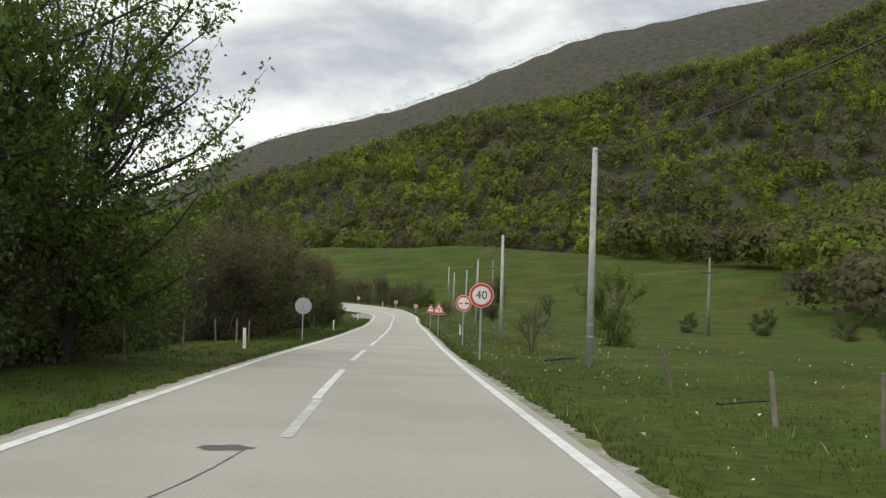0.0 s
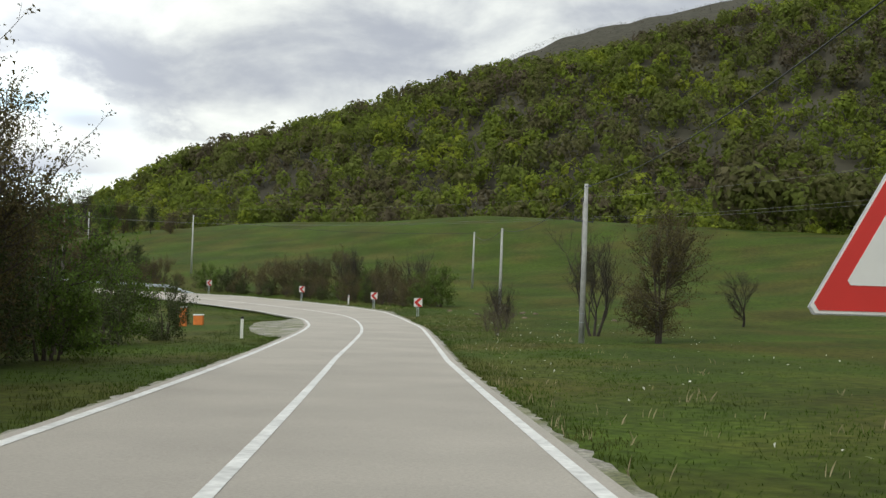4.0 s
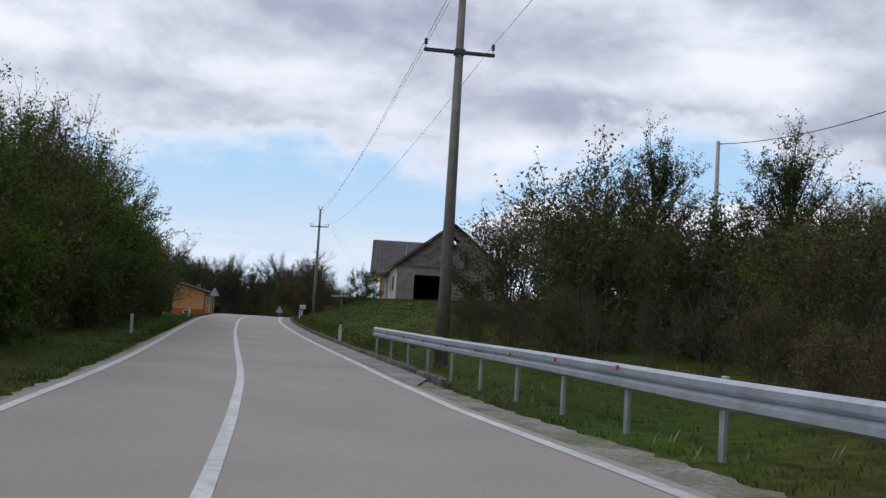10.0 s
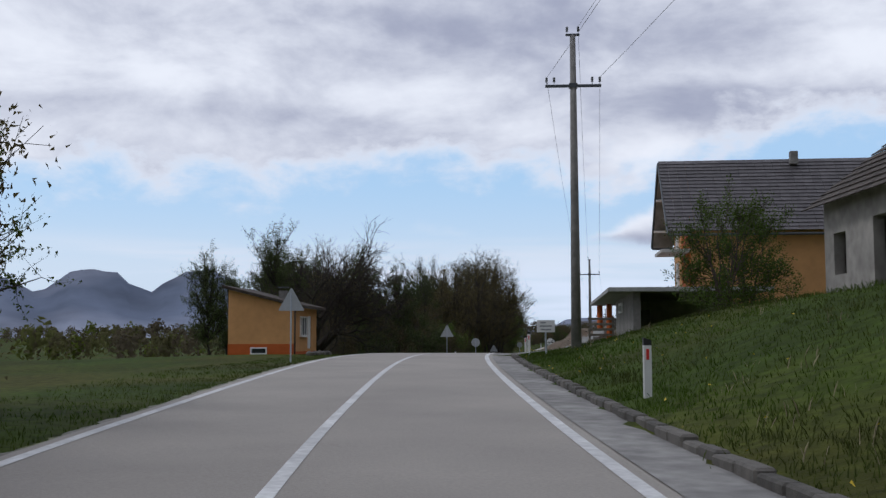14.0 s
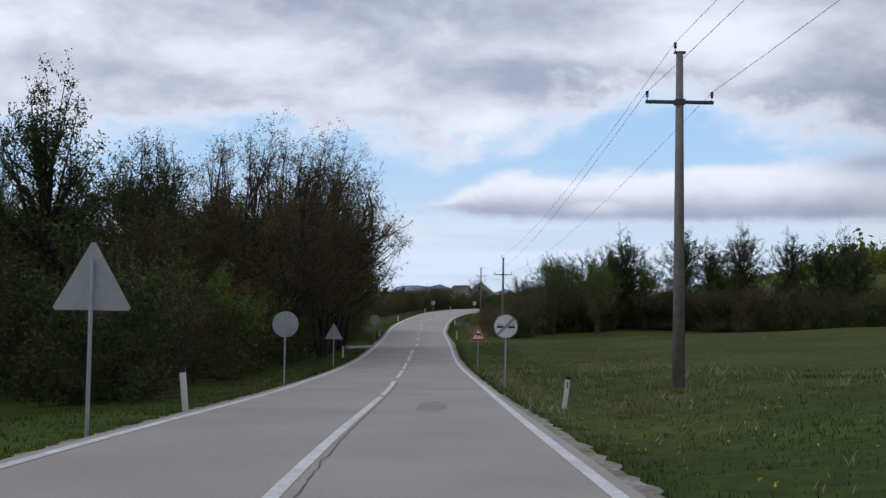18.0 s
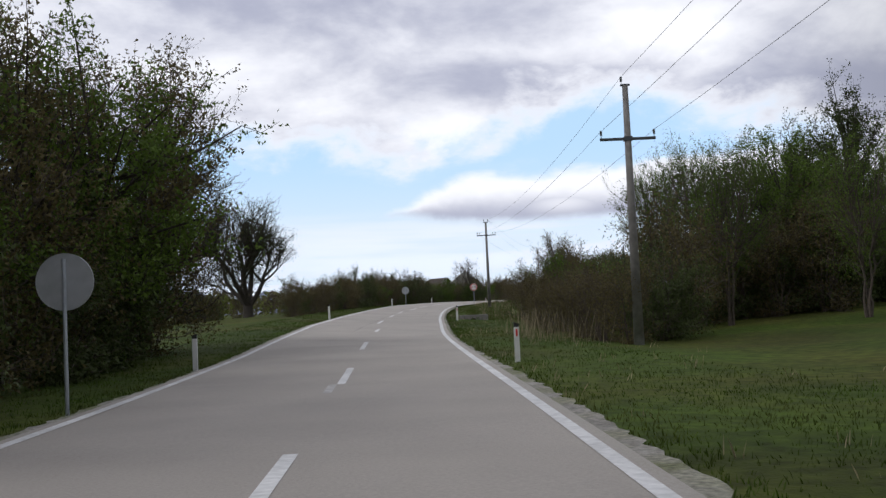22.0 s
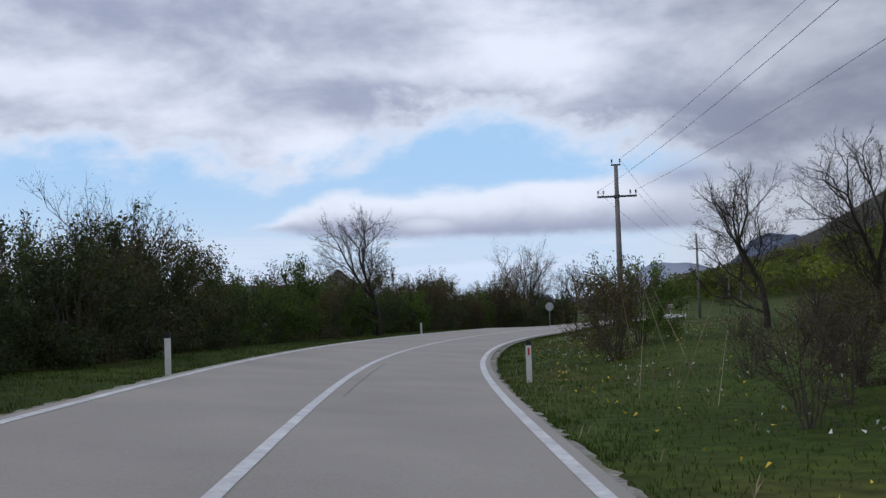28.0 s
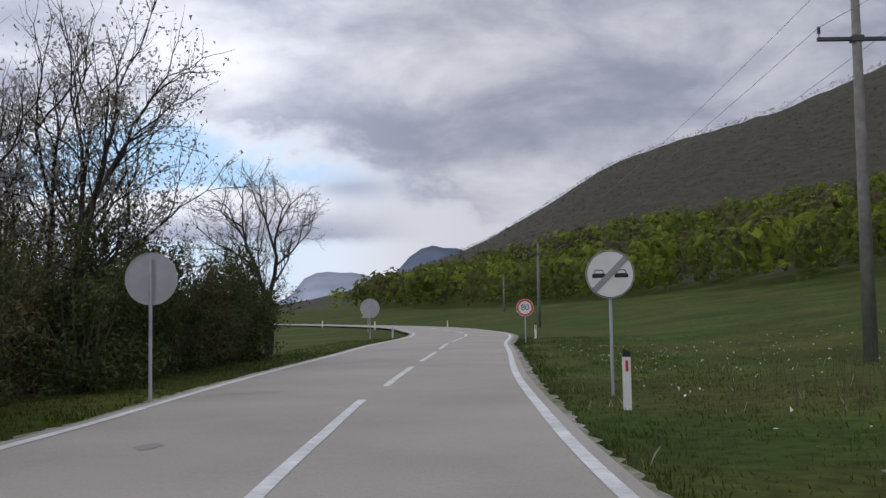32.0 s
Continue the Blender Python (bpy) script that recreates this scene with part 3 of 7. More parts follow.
def ground_z(x, y):
    shape = np.shape(x)
    x, y = np.asarray(x, float).ravel(), np.asarray(y, float).ravel()
    s, d, zr = near_road(x, y)
    # offsets counted as if each lane were 3.1 m wide
    a = np.abs(d)
    a = np.maximum(a - np.where(d > 0, edge_r(s) - 3.1, -edge_l(s) - 3.1) * (1 - smooth(8, 30, a)), 0)
    ds = [5.0, 11.0, 30.0, 80.0]
    h = np.zeros_like(x)
    for side, T in ((d > 0, LAND_R), (d <= 0, LAND_L)):
        v = np.stack([np.interp(s, LAND_S, T[int(k)]) for k in ds], 0)
        inner = np.where((s > 243) & (s < 341) & (d > 0), 4.2, 3.2)
        hh = np.where(a < 5, v[0] * np.clip((a - inner) / (5.0 - inner), 0, 1), 0)
        for i in range(3):
            t = smooth(ds[i], ds[i + 1], a) * 0.5 + np.clip((a - ds[i]) / (ds[i + 1] - ds[i]), 0, 1) * 0.5
            hh = np.where((a >= ds[i]) & (a < ds[i + 1]), v[i] + (v[i + 1] - v[i]) * t, hh)
        hh = np.where(a >= 80, v[3], hh)
        h = np.where(side, hh, h)
    off = smooth(5, 25, a)
    h = h + off * (wave(x, y, 23, 0.3) * 0.18 + wave(x, y, 9, 1.3) * 0.06)
    z = zr - np.interp(a, [2.5, 3.6, 5.0, 8.0], [0.30, 0.10, 0.05, 0.0]) + h + bank(s, d)
    big = smooth(14, 90, a)
    z = z + big * 3.0 * np.exp(-((x + 403) / 34) ** 2 - ((y - 612) / 34) ** 2) * (d <= 0)
    z = z + big * mound(x, y) * (d > 0) + smooth(60, 160, a) * np.maximum(hill_height(x, y), 0)
    return z.reshape(shape)


def gz(x, y):
    return float(ground_z(np.array([x]), np.array([y]))[0])


def on_ground(s, d):
    p = spot(s, d)
    return Vector((p.x, p.y, gz(p.x, p.y)))


def graded(a, b, step, far, growth=1.13):
    """Even steps from a to b, then growing ones out to far on both sides."""
    mid = list(np.arange(a, b + step, step))
    lo, hi, st = [], [], step
    v = a
    w = mid[-1]
    while v > -far or w < far:
        st *= growth
        v -= st
        w += st
        lo.append(v)
        hi.append(w)
    return np.array(lo[::-1] + mid + hi)


GX, GY = graded(-460, 90, 1.7, 4300), graded(-40, 760, 1.9, 4300)
MX, MY = np.meshgrid(GX, GY)
MZ = ground_z(MX, MY)
nx, ny = len(GX), len(GY)
ii = (np.arange(ny - 1)[:, None] * nx + np.arange(nx - 1)[None, :]).ravel()
ground = part_mesh("ground", mesh_from("ground", np.stack([MX, MY, MZ], -1).reshape(-1, 3), np.stack([ii, ii + 1, ii + nx + 1, ii + nx], 1), GRASS, True))
tagged(ground, "green spring meadow rising to a wooded hillside", "ground", kind="structure")

# ---------------------------------------------------------------- road, paint, shoulders
def ribbon(name, s0, s1, d0, d1, lift, material, step=1.0, wob=0.0, rng=None, rows=1, thick=0.0):
    """A strip along the road between two offsets (numbers, or functions of s); wob frays its outer edge."""
    n = max(int((s1 - s0) / step) + 1, 2)
    s = np.linspace(s0, s1, n)
    c, r = along(s)
    e0 = d0(s) if callable(d0) else np.full(n, float(d0))
    e1 = d1(s) if callable(d1) else np.full(n, float(d1))
    if wob:
        e1 = e1 + rng.uniform(-wob, wob, n)
    cols = [e0 + (e1 - e0) * k / rows for k in range(rows + 1)]
    V = np.stack([np.stack([c[:, 0] + r[:, 0] * e, c[:, 1] + r[:, 1] * e, c[:, 2] + lift + bank(s, e)], -1) for e in cols], 1)
    m = len(cols)
    i = (np.arange(n - 1)[:, None] * m + np.arange(m - 1)[None, :]).ravel()
    F = np.stack([i, i + 1, i + m + 1, i + m], 1)
    return mesh_from(name, V.reshape(-1, 3), F, material, True)


rng = np.random.default_rng(5)
road = part_mesh("road", ribbon("road", S0, S_END, lambda s: edge_l(s) - 0.22, lambda s: edge_r(s) + 0.22, 0.0, ASPHALT, rows=6))
tagged(road, "pale worn grey asphalt two-lane country road", "road", kind="structure")

# how far woods and mountain take over from the meadow
hh = np.maximum(hill_height(MX, MY), 0)
cover = (np.clip((hh - 7 - 4 * wave(MX, MY, 45, 4.0)) / 5, 0, 1)).ravel().astype(np.float32)
attr = ground.data.attributes.new("cover", "FLOAT", "POINT")
attr.data.foreach_set("value", cover)

# ---------------------------------------------------------------- road markings, seams, shoulders


def strip(name, s0, s1, d, width, material, label, category, lift=0.006, step=1.0):
    if callable(d):
        me = ribbon(name, s0, s1, lambda s: d(s) - width / 2, lambda s: d(s) + width / 2, lift, material, step)
    else:
        me = ribbon(name, s0, s1, d - width / 2, d + width / 2, lift, material, step)
    return tagged(part_mesh(name, me), label, category, kind="structure")


strip("edge_line", S0, S_END, lambda s: edge_r(s) - 0.02, 0.16, PAINT, "worn white painted edge line on asphalt", "road marking")
strip("edge_line", S0, S_END, lambda s: edge_l(s) + 0.02, 0.16, PAINT, "worn white painted edge line on asphalt", "road marking")


def dashes(runs, d=0.0):
    for s, length in runs:
        strip("centre_dash", s, s + length, d, 0.15, PAINT, "worn white painted centre dash", "road marking", step=0.5)


dashes(((-14, 9), (1.5, 4), (17.1, 8.9), (31.0, 9.5), (46.8, 9.5)))
strip("faded_dash", 11.8, 16.9, 0.05, 0.15, PAINT_OLD, "faded old centre dash", "road marking", step=0.5)
strip("centre_line", 58, 402, lambda s: np.interp(s, [130, 152, 168, 190, 206, 236, 255], [0, 0.33, 0.33, 0.24, 0.2, 0.2, 0.02]), 0.15, PAINT, "worn white painted unbroken centre line", "road marking")
dashes(((403.0, 10.2), (416.6, 9.5), (428.6, 9.2), (440.9, 7.8), (451.2, 7.1)), 0.02)
dashes(((464.8, 4.0), (477.6, 4.6), (490.7, 4.9), (505.0, 3.2)), 0.22)
dashes(((515.6, 4.8), (527.7, 4.4), (538.6, 4.8)), -0.2)
dashes(((549.4, 8.4), (561.8, 9.8)), 0.05)
for s0, s1, d in ((475.8, 477.6, 0.08), (534.6, 538.6, -0.2)):
    strip("faded_dash", s0, s1, d, 0.15, PAINT_OLD, "faded old centre dash", "road marking", step=0.5)
strip("centre_line", 580, 711, lambda s: np.interp(s, [600, 618, 675, 690, 706], [0, -0.08, -0.16, -0.16, 0.05]), 0.15, PAINT, "worn white painted unbroken centre line", "road marking")
dashes([(714.2 + 10.5 * k, 7.4) for k in range(18)], 0.2)

rng = np.random.default_rng(5)
for side in (1, -1):
    edge = (lambda s: edge_r(s) + 0.20) if side > 0 else (lambda s: edge_l(s) - 0.20)
    outer = (lambda s: edge_r(s) + 0.40 + 0.55 * smooth(180, 192, s) * (1 - smooth(250, 256, s)) + 0.10 * np.sin(s * 0.11) * np.sin(s * 0.043)) if side > 0 else (lambda s: edge_l(s) - 0.38 - 0.08 * np.sin(s * 0.13) * np.sin(s * 0.051))
    me = ribbon("shoulder", S0, S_END, edge, outer, -0.03, GRAVEL, wob=0.07, rng=rng, step=0.25)
    tagged(part_mesh("shoulder", me), "pale gravel shoulder with grass growing into it", "shoulder", kind="structure")


def seam(points, width, lift=0.005, material=TAR, label="thin dark crack in the asphalt", name="road_crack"):
    """A crooked line on the road through (s, d) points."""
    P = []
    for (s0, d0), (s1, d1) in zip(points[:-1], points[1:]):
        n = max(int(math.hypot(s1 - s0, d1 - d0) / 0.3), 1)
        for k in range(n):
            f = k / n
            P.append((s0 + (s1 - s0) * f, d0 + (d1 - d0) * f + rng.normal() * 0.010))
    P.append(points[-1])
    P = np.array(P)
    T = np.gradient(P, axis=0)
    T /= np.linalg.norm(T, axis=1, keepdims=True) + 1e-9
    N = np.stack([-T[:, 1], T[:, 0]], 1)
    w = width * rng.uniform(0.4, 0.8, (len(P), 1)) / 2
    V = []
    for q in (P + N * w, P - N * w):
        c, r = along(q[:, 0])
        V.append(np.stack([c[:, 0] + r[:, 0] * q[:, 1], c[:, 1] + r[:, 1] * q[:, 1], c[:, 2] + lift + bank(q[:, 0], q[:, 1])], -1))
    V = np.stack(V, 1).reshape(-1, 3)
    i = np.arange(len(P) - 1) * 2
    ob = part_mesh(name, mesh_from(name, V, np.stack([i, i + 1, i + 3, i + 2], 1), material))
    return tagged(ob, label, "road crack", kind="structure")


def blotch(s, d, ls, ld, material, label, name="road_patch", lift=0.004):
    """An uneven flat patch on the road."""
    n = 18
    V = []
    for k in range(n):
        a = 2 * math.pi * k / n
        f = rng.uniform(0.75, 1.1)
        V.append(spot(s + math.cos(a) * ls * f, d + math.sin(a) * ld * f, lift))
    bm = bmesh.new()
    bm.faces.new([bm.verts.new(v) for v in V][::-1])
    bmesh.ops.recalc_face_normals(bm, faces=bm.faces)
    for f in bm.faces:
        if f.normal.z < 0:
            f.normal_flip()
    return tagged(part(name, bm, material), label, "road patch", kind="structure")


blotch(10.8, -0.45, 0.25, 0.28, TAR, "small dark tar stain on the asphalt")
seam([(7.5, -0.6), (9.4, -0.35), (10.6, -0.25)], 0.03)
seam([(188.9, 0.1), (189.4, 2.4), (190.2, 5.0)], 0.03)
blotch(191.4, 2.0, 0.35, 0.55, PATCH, "sunken worn hollow in the asphalt")
seam([(191.0, 1.6), (190.9, 2.1), (191.1, 2.6)], 0.05)
seam([(216, -0.35), (219, -0.3), (222, -0.4)], 0.03)
seam([(412, 0.0), (412.3, 1.4), (412.2, 2.9)], 0.035)
seam([(403, 0.15), (408, 0.14), (412, 0.12)], 0.03)
seam([(440, 0.3), (444, 0.45), (450, 0.3), (455, 0.35)], 0.03)
seam([(441, 1.5), (444, 1.25), (447, 1.3), (451, 1.1), (458, 1.2)], 0.025)
seam([(506, -0.75), (516, -0.6), (526.4, -0.4), (526.0, 0.8), (525.8, 1.85)], 0.035)
seam([(525.8, 1.85), (532, 1.9), (539, 1.9)], 0.045)
seam([(545.8, 2.5), (546.0, 1.0), (546.8, -0.6)], 0.035)
seam([(546.8, -0.6), (555, -0.62), (563, -0.65)], 0.04)
seam([(546.2, 2.5), (553, 2.45), (560.6, 2.4), (562.6, 0.9), (564.4, -0.75)], 0.045)
seam([(536, -0.55), (542, -0.15), (546.4, 0.1)], 0.045)
seam([(423, 0.12), (428, 0.22), (434, 0.25), (441, 0.3)], 0.03)
seam([(362, 0.4), (366, 0.75), (367.5, 1.15), (369, 0.8), (372, 0.5), (380, 0.3)], 0.03)
seam([(380, 0.25), (390, 0.16), (402, 0.15)], 0.03)
seam([(345, 0.2), (352, 0.2), (362, 0.2)], 0.025)
seam([(247.6, -3.0), (247.9, -0.3)], 0.03)
seam([(590, -1.4), (590.3, -2.4)], 0.03)
seam([(612, 0.28), (618, 0.3), (624, 0.3)], 0.025)
seam([(652, -0.5), (651, -2.2), (650, -3.4)], 0.03)
seam([(672, -0.25), (676, -0.28), (681, -0.25)], 0.03)
for s, d, a, b in ((398, 1.4, 2.5, 0.4), (705, -1.7, 0.35, 0.14)):
    blotch(s, d, a, b, PATCH, "slightly darker worn patch in the asphalt")


def settled(name, s0, s1, e0, e1, material, label, category, rows=14, step=0.6):
    """A patch that leaves the road's edge and settles on the ground."""
    n = int((s1 - s0) / step) + 1
    s = np.linspace(s0, s1, n)
    c, r = along(s)
    a, b = e0(s), e1(s)
    V = np.empty((n, rows + 1, 3))
    for k in range(rows + 1):
        e = a + (b - a) * k / rows + (rng.uniform(-0.12, 0.12, n) if k == rows else 0)
        x, y = c[:, 0] + r[:, 0] * e, c[:, 1] + r[:, 1] * e
        road_z = c[:, 2] - 0.012 + bank(s, e)
        land = ground_z(x, y) + 0.035 - 0.09 * (k == rows)
        land[[0, -1]] -= 0.07
        f = smooth(0.0, 1.3, np.abs(e - a))
        V[:, k] = np.stack([x, y, road_z * (1 - f) + land * f], -1)
        V[[0, -1], k, 2] = np.minimum(V[[0, -1], k, 2], ground_z(x, y)[[0, -1]] - 0.04)
    m = rows + 1
    i = (np.arange(n - 1)[:, None] * m + np.arange(rows)[None, :]).ravel()
    return tagged(part_mesh(name, mesh_from(name, V.reshape(-1, 3), np.stack([i, i + 1, i + m + 1, i + m], 1), material, True)), label, category, kind="structure")


# gravel lay-by on the inside of the bend, drive and ditch beside the houses, side track
for s0, s1, e0, e1, lab in ((147, 176, lambda s: edge_l(s) - 0.2, lambda s: edge_l(s) - 0.2 - 3.2 * np.sin(np.clip((s - 147) / 29, 0, 1) * np.pi) ** 0.6, "grey gravel lay-by on the inside of the bend"),
                            (346.6, 357.2, lambda s: edge_r(s) + 0.2, lambda s: edge_r(s) + 2.2 + 2.4 * np.clip((s - 349.0) / 5, 0, 1), "cracked pale concrete drive in front of the garage"),
                            (462, 467, lambda s: edge_l(s) - 0.2, lambda s: edge_l(s) - 9.0 + 0 * s, "pale gravel side track")):
    settled("gravel_patch", s0, s1, e0, e1, DRIVE if "drive" in lab else GRAVEL, lab, "gravel")
me = ribbon("gutter", 243, 341, lambda s: edge_r(s) + 0.2, lambda s: edge_r(s) + 0.22 + 0.80 * smooth(243, 247, s), 0.012, DRIVE, rows=3)
tagged(part_mesh("gutter", me), "cracked pale concrete gutter beside the road", "gutter", kind="structure")

# ---------------------------------------------------------------- plants


def tree_meshes(seed, H, R, z0, leaf_mat, leaves, leaf=0.09, clusters=40, twigs=10, trunk=0.16, stems=1, spread=0.25, cl=0.8, sub=0, wood_mat=None, cloud=0.11, shell=0.45, fork=0.9, up=0.5, low=0.55, trunk_top=0.85):
    """Trunk, limbs and twigs that fill an egg-shaped crown from z0 to H with radius R, and single leaves round the twigs."""
    rng = np.random.default_rng(seed)
    lines, tips = [], []
    stem_pts = []
    for k in range(stems):
        a = 2 * math.pi * k / stems + rng.uniform(-0.5, 0.5)
        e = spread * rng.uniform(0.4, 1.2) if stems > 1 else 0.03
        top = np.array([math.cos(a) * e * H, math.sin(a) * e * H, H * trunk_top * (1 if stems == 1 else rng.uniform(0.75, 1.0))])
        base = np.array([math.cos(a) * 0.12, math.sin(a) * 0.12, -0.2]) if stems > 1 else np.array([0, 0, -0.2])
        n = 9
        t = np.linspace(0, 1, n)[:, None]
        p = base + (top - base) * np.concatenate([t ** 1.25, t ** 1.25, t], 1)
        p[1:-1, :2] += rng.normal(size=(n - 2, 2)) * H * 0.008
        rad = trunk * (1.15 - 1.0 * t[:, 0] ** 0.8)
        rad[0] *= 1.25
        lines.append((p, np.maximum(rad, 0.012)))
        stem_pts.append(p)
    mid = np.array([0, 0, z0 + (H - z0) * 0.42])
    half = (H - z0) / 2
    C = []
    while len(C) < clusters:
        u = rng.normal(size=3)
        u /= np.linalg.norm(u)
        f = rng.uniform(shell, 1.0) ** 0.7
        c = np.array([u[0] * R * f, u[1] * R * f, z0 + half + u[2] * half * f])
        w = 1 + 0.28 * math.sin(3 * math.atan2(u[1], u[0]) + seed) * (1 - abs(u[2])) + 0.2 * rng.normal()
        c[:2] *= max(w, 0.4)
        C.append(c)
    for c in C:
        P = min(stem_pts, key=lambda p: np.linalg.norm(p[-1, :2] - c[:2]))
        za = c[2] * fork * rng.uniform(low, 0.95)
        i = int(np.argmin(np.abs(P[:, 2] - za)))
        i = min(max(i, 1), len(P) - 2)
        q = P[i]
        m = (q + c) / 2 + np.array([0, 0, -0.10 * np.linalg.norm(c - q) * (1 - up)]) + rng.normal(size=3) * 0.10 * np.linalg.norm(c - q)
        t = np.linspace(0, 1, 6)[:, None]
        p = (1 - t) ** 2 * q + 2 * t * (1 - t) * m + t ** 2 * c
        r0 = min(0.035 + 0.012 * np.linalg.norm(c - q), trunk * 0.5)
        lines.append((p, r0 * (1 - 0.8 * t[:, 0])))
        out = c - mid
        out /= np.linalg.norm(out) + 1e-6
        for k in range(twigs):
            d = out * 0.55 + np.array([0, 0, up]) + rng.normal(size=3) * 0.55
            d /= np.linalg.norm(d)
            L = cl * rng.uniform(0.5, 1.3)
            s = p[int(rng.integers(2, 6))]
            b1 = s + d * L * 0.5 + rng.normal(size=3) * 0.06 * L
            b2 = s + d * L + rng.normal(size=3) * 0.12 * L + np.array([0, 0, 0.1 * L])
            lines.append(([s, b1, b2], [0.011, 0.008, 0.004]))
            tips += [b1, b2, (b1 + b2) / 2, (s + b1) / 2]
            for j in range(sub):
                g = b1 if j % 2 else (b1 + b2) / 2
                dd = d + rng.normal(size=3) * 0.6
                e2 = g + dd / np.linalg.norm(dd) * L * rng.uniform(0.3, 0.6)
                lines.append(([g, e2], [0.006, 0.003]))
                tips.append(e2)
    big = [l for l in lines if l[1][0] > 0.02]
    thin = [l for l in lines if l[1][0] <= 0.02]
    tv, tf = tubes(big, 6)
    if thin:
        uv, uf = tubes(thin, 3)
        tf = np.concatenate([tf, uf + len(tv)])
        tv = np.concatenate([tv, uv])
    wood = mesh_from("trunk", tv, tf, wood_mat or BARK, True)
    crown = None
    if leaves:
        T = np.array(tips)
        c = T[rng.integers(0, len(T), leaves)] + rng.normal(size=(leaves, 3)) * cloud
        c = c[c[:, 2] > 0.1]
        lv, lf = leaf_cards(rng, c, leaf)
        crown = mesh_from("crown", lv, lf, leaf_mat)
    return wood, crown


def grown_meshes(seed, H, leaf_mat, leaves, leaf=0.05, trunk=0.2, stems=1, levels=5, open_angle=42, rise=0.10, first=0.28, wood_mat=None, lean=0.0, cloud=0.10, keep=0.74, wig=0.16, bole=0.0, splay=(0.25, 0.5)):
    """A tree grown limb by limb: each limb bends, tapers and forks into thinner ones, down to bare twigs; leaves sit on the last ones."""
    rng = np.random.default_rng(seed)
    lines, tips = [], []

    def grow(p, d, length, r, level):
        n = 5 if level > 1 else 3
        pts = [p]
        for k in range(n):
            d = d + rng.normal(size=3) * wig * (0.6 if level > 2 else 1.0) + np.array([0, 0, rise])
            d = d / np.linalg.norm(d)
            p = p + d * length / n
            pts.append(p)
        thin = 0.62 if level else 0.4
        lines.append((np.array(pts), r * np.linspace(1, thin, n + 1)))
        if level == 0:
            tips.extend(pts[1:])
            return
        if level == 1:
            tips.extend(pts[2:])
        spots = [n, n] + [int(rng.integers(2, n)) for _ in range(2 if level > 1 else 3)]
        for i, at in enumerate(spots):
            a = radians(open_angle) * rng.uniform(0.55, 1.25) * (0.7 if i < 2 else 1.1)
            side = np.cross(d, rng.normal(size=3))
            side /= np.linalg.norm(side) + 1e-9
            q = d * math.cos(a) + side * math.sin(a)
            grow(pts[at], q, length * keep * rng.uniform(0.75, 1.2) * (1.0 if i < 2 else 0.85), max(r * (0.57 if i < 2 else 0.42), 0.004), level - 1)

    if bole:
        lines.append((np.array([[0, 0, -0.3], [0.03, 0, 0.0], [0, 0.03, bole * 0.5], [0, 0, bole + 0.25]]), trunk * np.array([2.5, 2.0, 1.75, 1.6])))
    for k in range(stems):
        a = 2 * math.pi * k / stems + rng.uniform(-0.5, 0.5)
        e = 0.0 if stems == 1 else rng.uniform(*splay)
        grow(np.array([math.cos(a) * 0.1 * (stems > 1), math.sin(a) * 0.1 * (stems > 1), bole - 0.2]), np.array([math.cos(a) * e + lean, math.sin(a) * e, 1.0]), first * H, trunk, levels)
    top = max(l[0][:, 2].max() for l in lines)
    k = H / top
    lines = [(p * k, r) for p, r in lines]
    tv, tf = tubes([l for l in lines if l[1][0] > 0.02], 6)
    uv, uf = tubes([l for l in lines if l[1][0] <= 0.02], 3)
    wood = mesh_from("trunk", np.concatenate([tv, uv]), np.concatenate([tf, uf + len(tv)]), wood_mat or BARK, True)
    T = np.array(tips) * k
    c = T[rng.integers(0, len(T), leaves)] + rng.normal(size=(leaves, 3)) * cloud
    lv, lf = leaf_cards(rng, c[c[:, 2] > 0.3], leaf)
    return wood, mesh_from("crown", lv, lf, leaf_mat)


def plant(name, meshes, label, category, group=""):
    thing = new(name)
    wood, crown = meshes
    part_mesh("trunk", wood, thing)
    if crown is not None:
        part_mesh("crown", crown, thing)
    return tagged(thing, label, category, group)


FIRST = {}


def put_xy(kind, x, y, size=1.0, turn=0.0, tall=1.0, sink=0.06, lean=0.0, label=""):
    p = Vector((x, y, gz(x, y) - sink))
    m = Matrix.Translation(p) @ Matrix.Rotation(turn, 4, "Z") @ Matrix.Rotation(lean, 4, "X") @ Matrix.Diagonal((size, size, size * tall, 1))
    if kind not in FIRST:
        FIRST[kind] = ob = KINDS[kind]()
    else:
        ob = copy_thing(FIRST[kind], m)
    ob.matrix_basis = m
    return tagged(ob, label)


def put(kind, s, d, size=1.0, turn=None, tall=1.0, label="", lean=0.0):
    """Stand a plant beside the road; the first call places the plant itself, the next ones copies."""
    p = spot(s, d)
    return put_xy(kind, p.x, p.y, size, rng.uniform(0, 6.28) if turn is None else turn, tall, label=label, lean=lean)


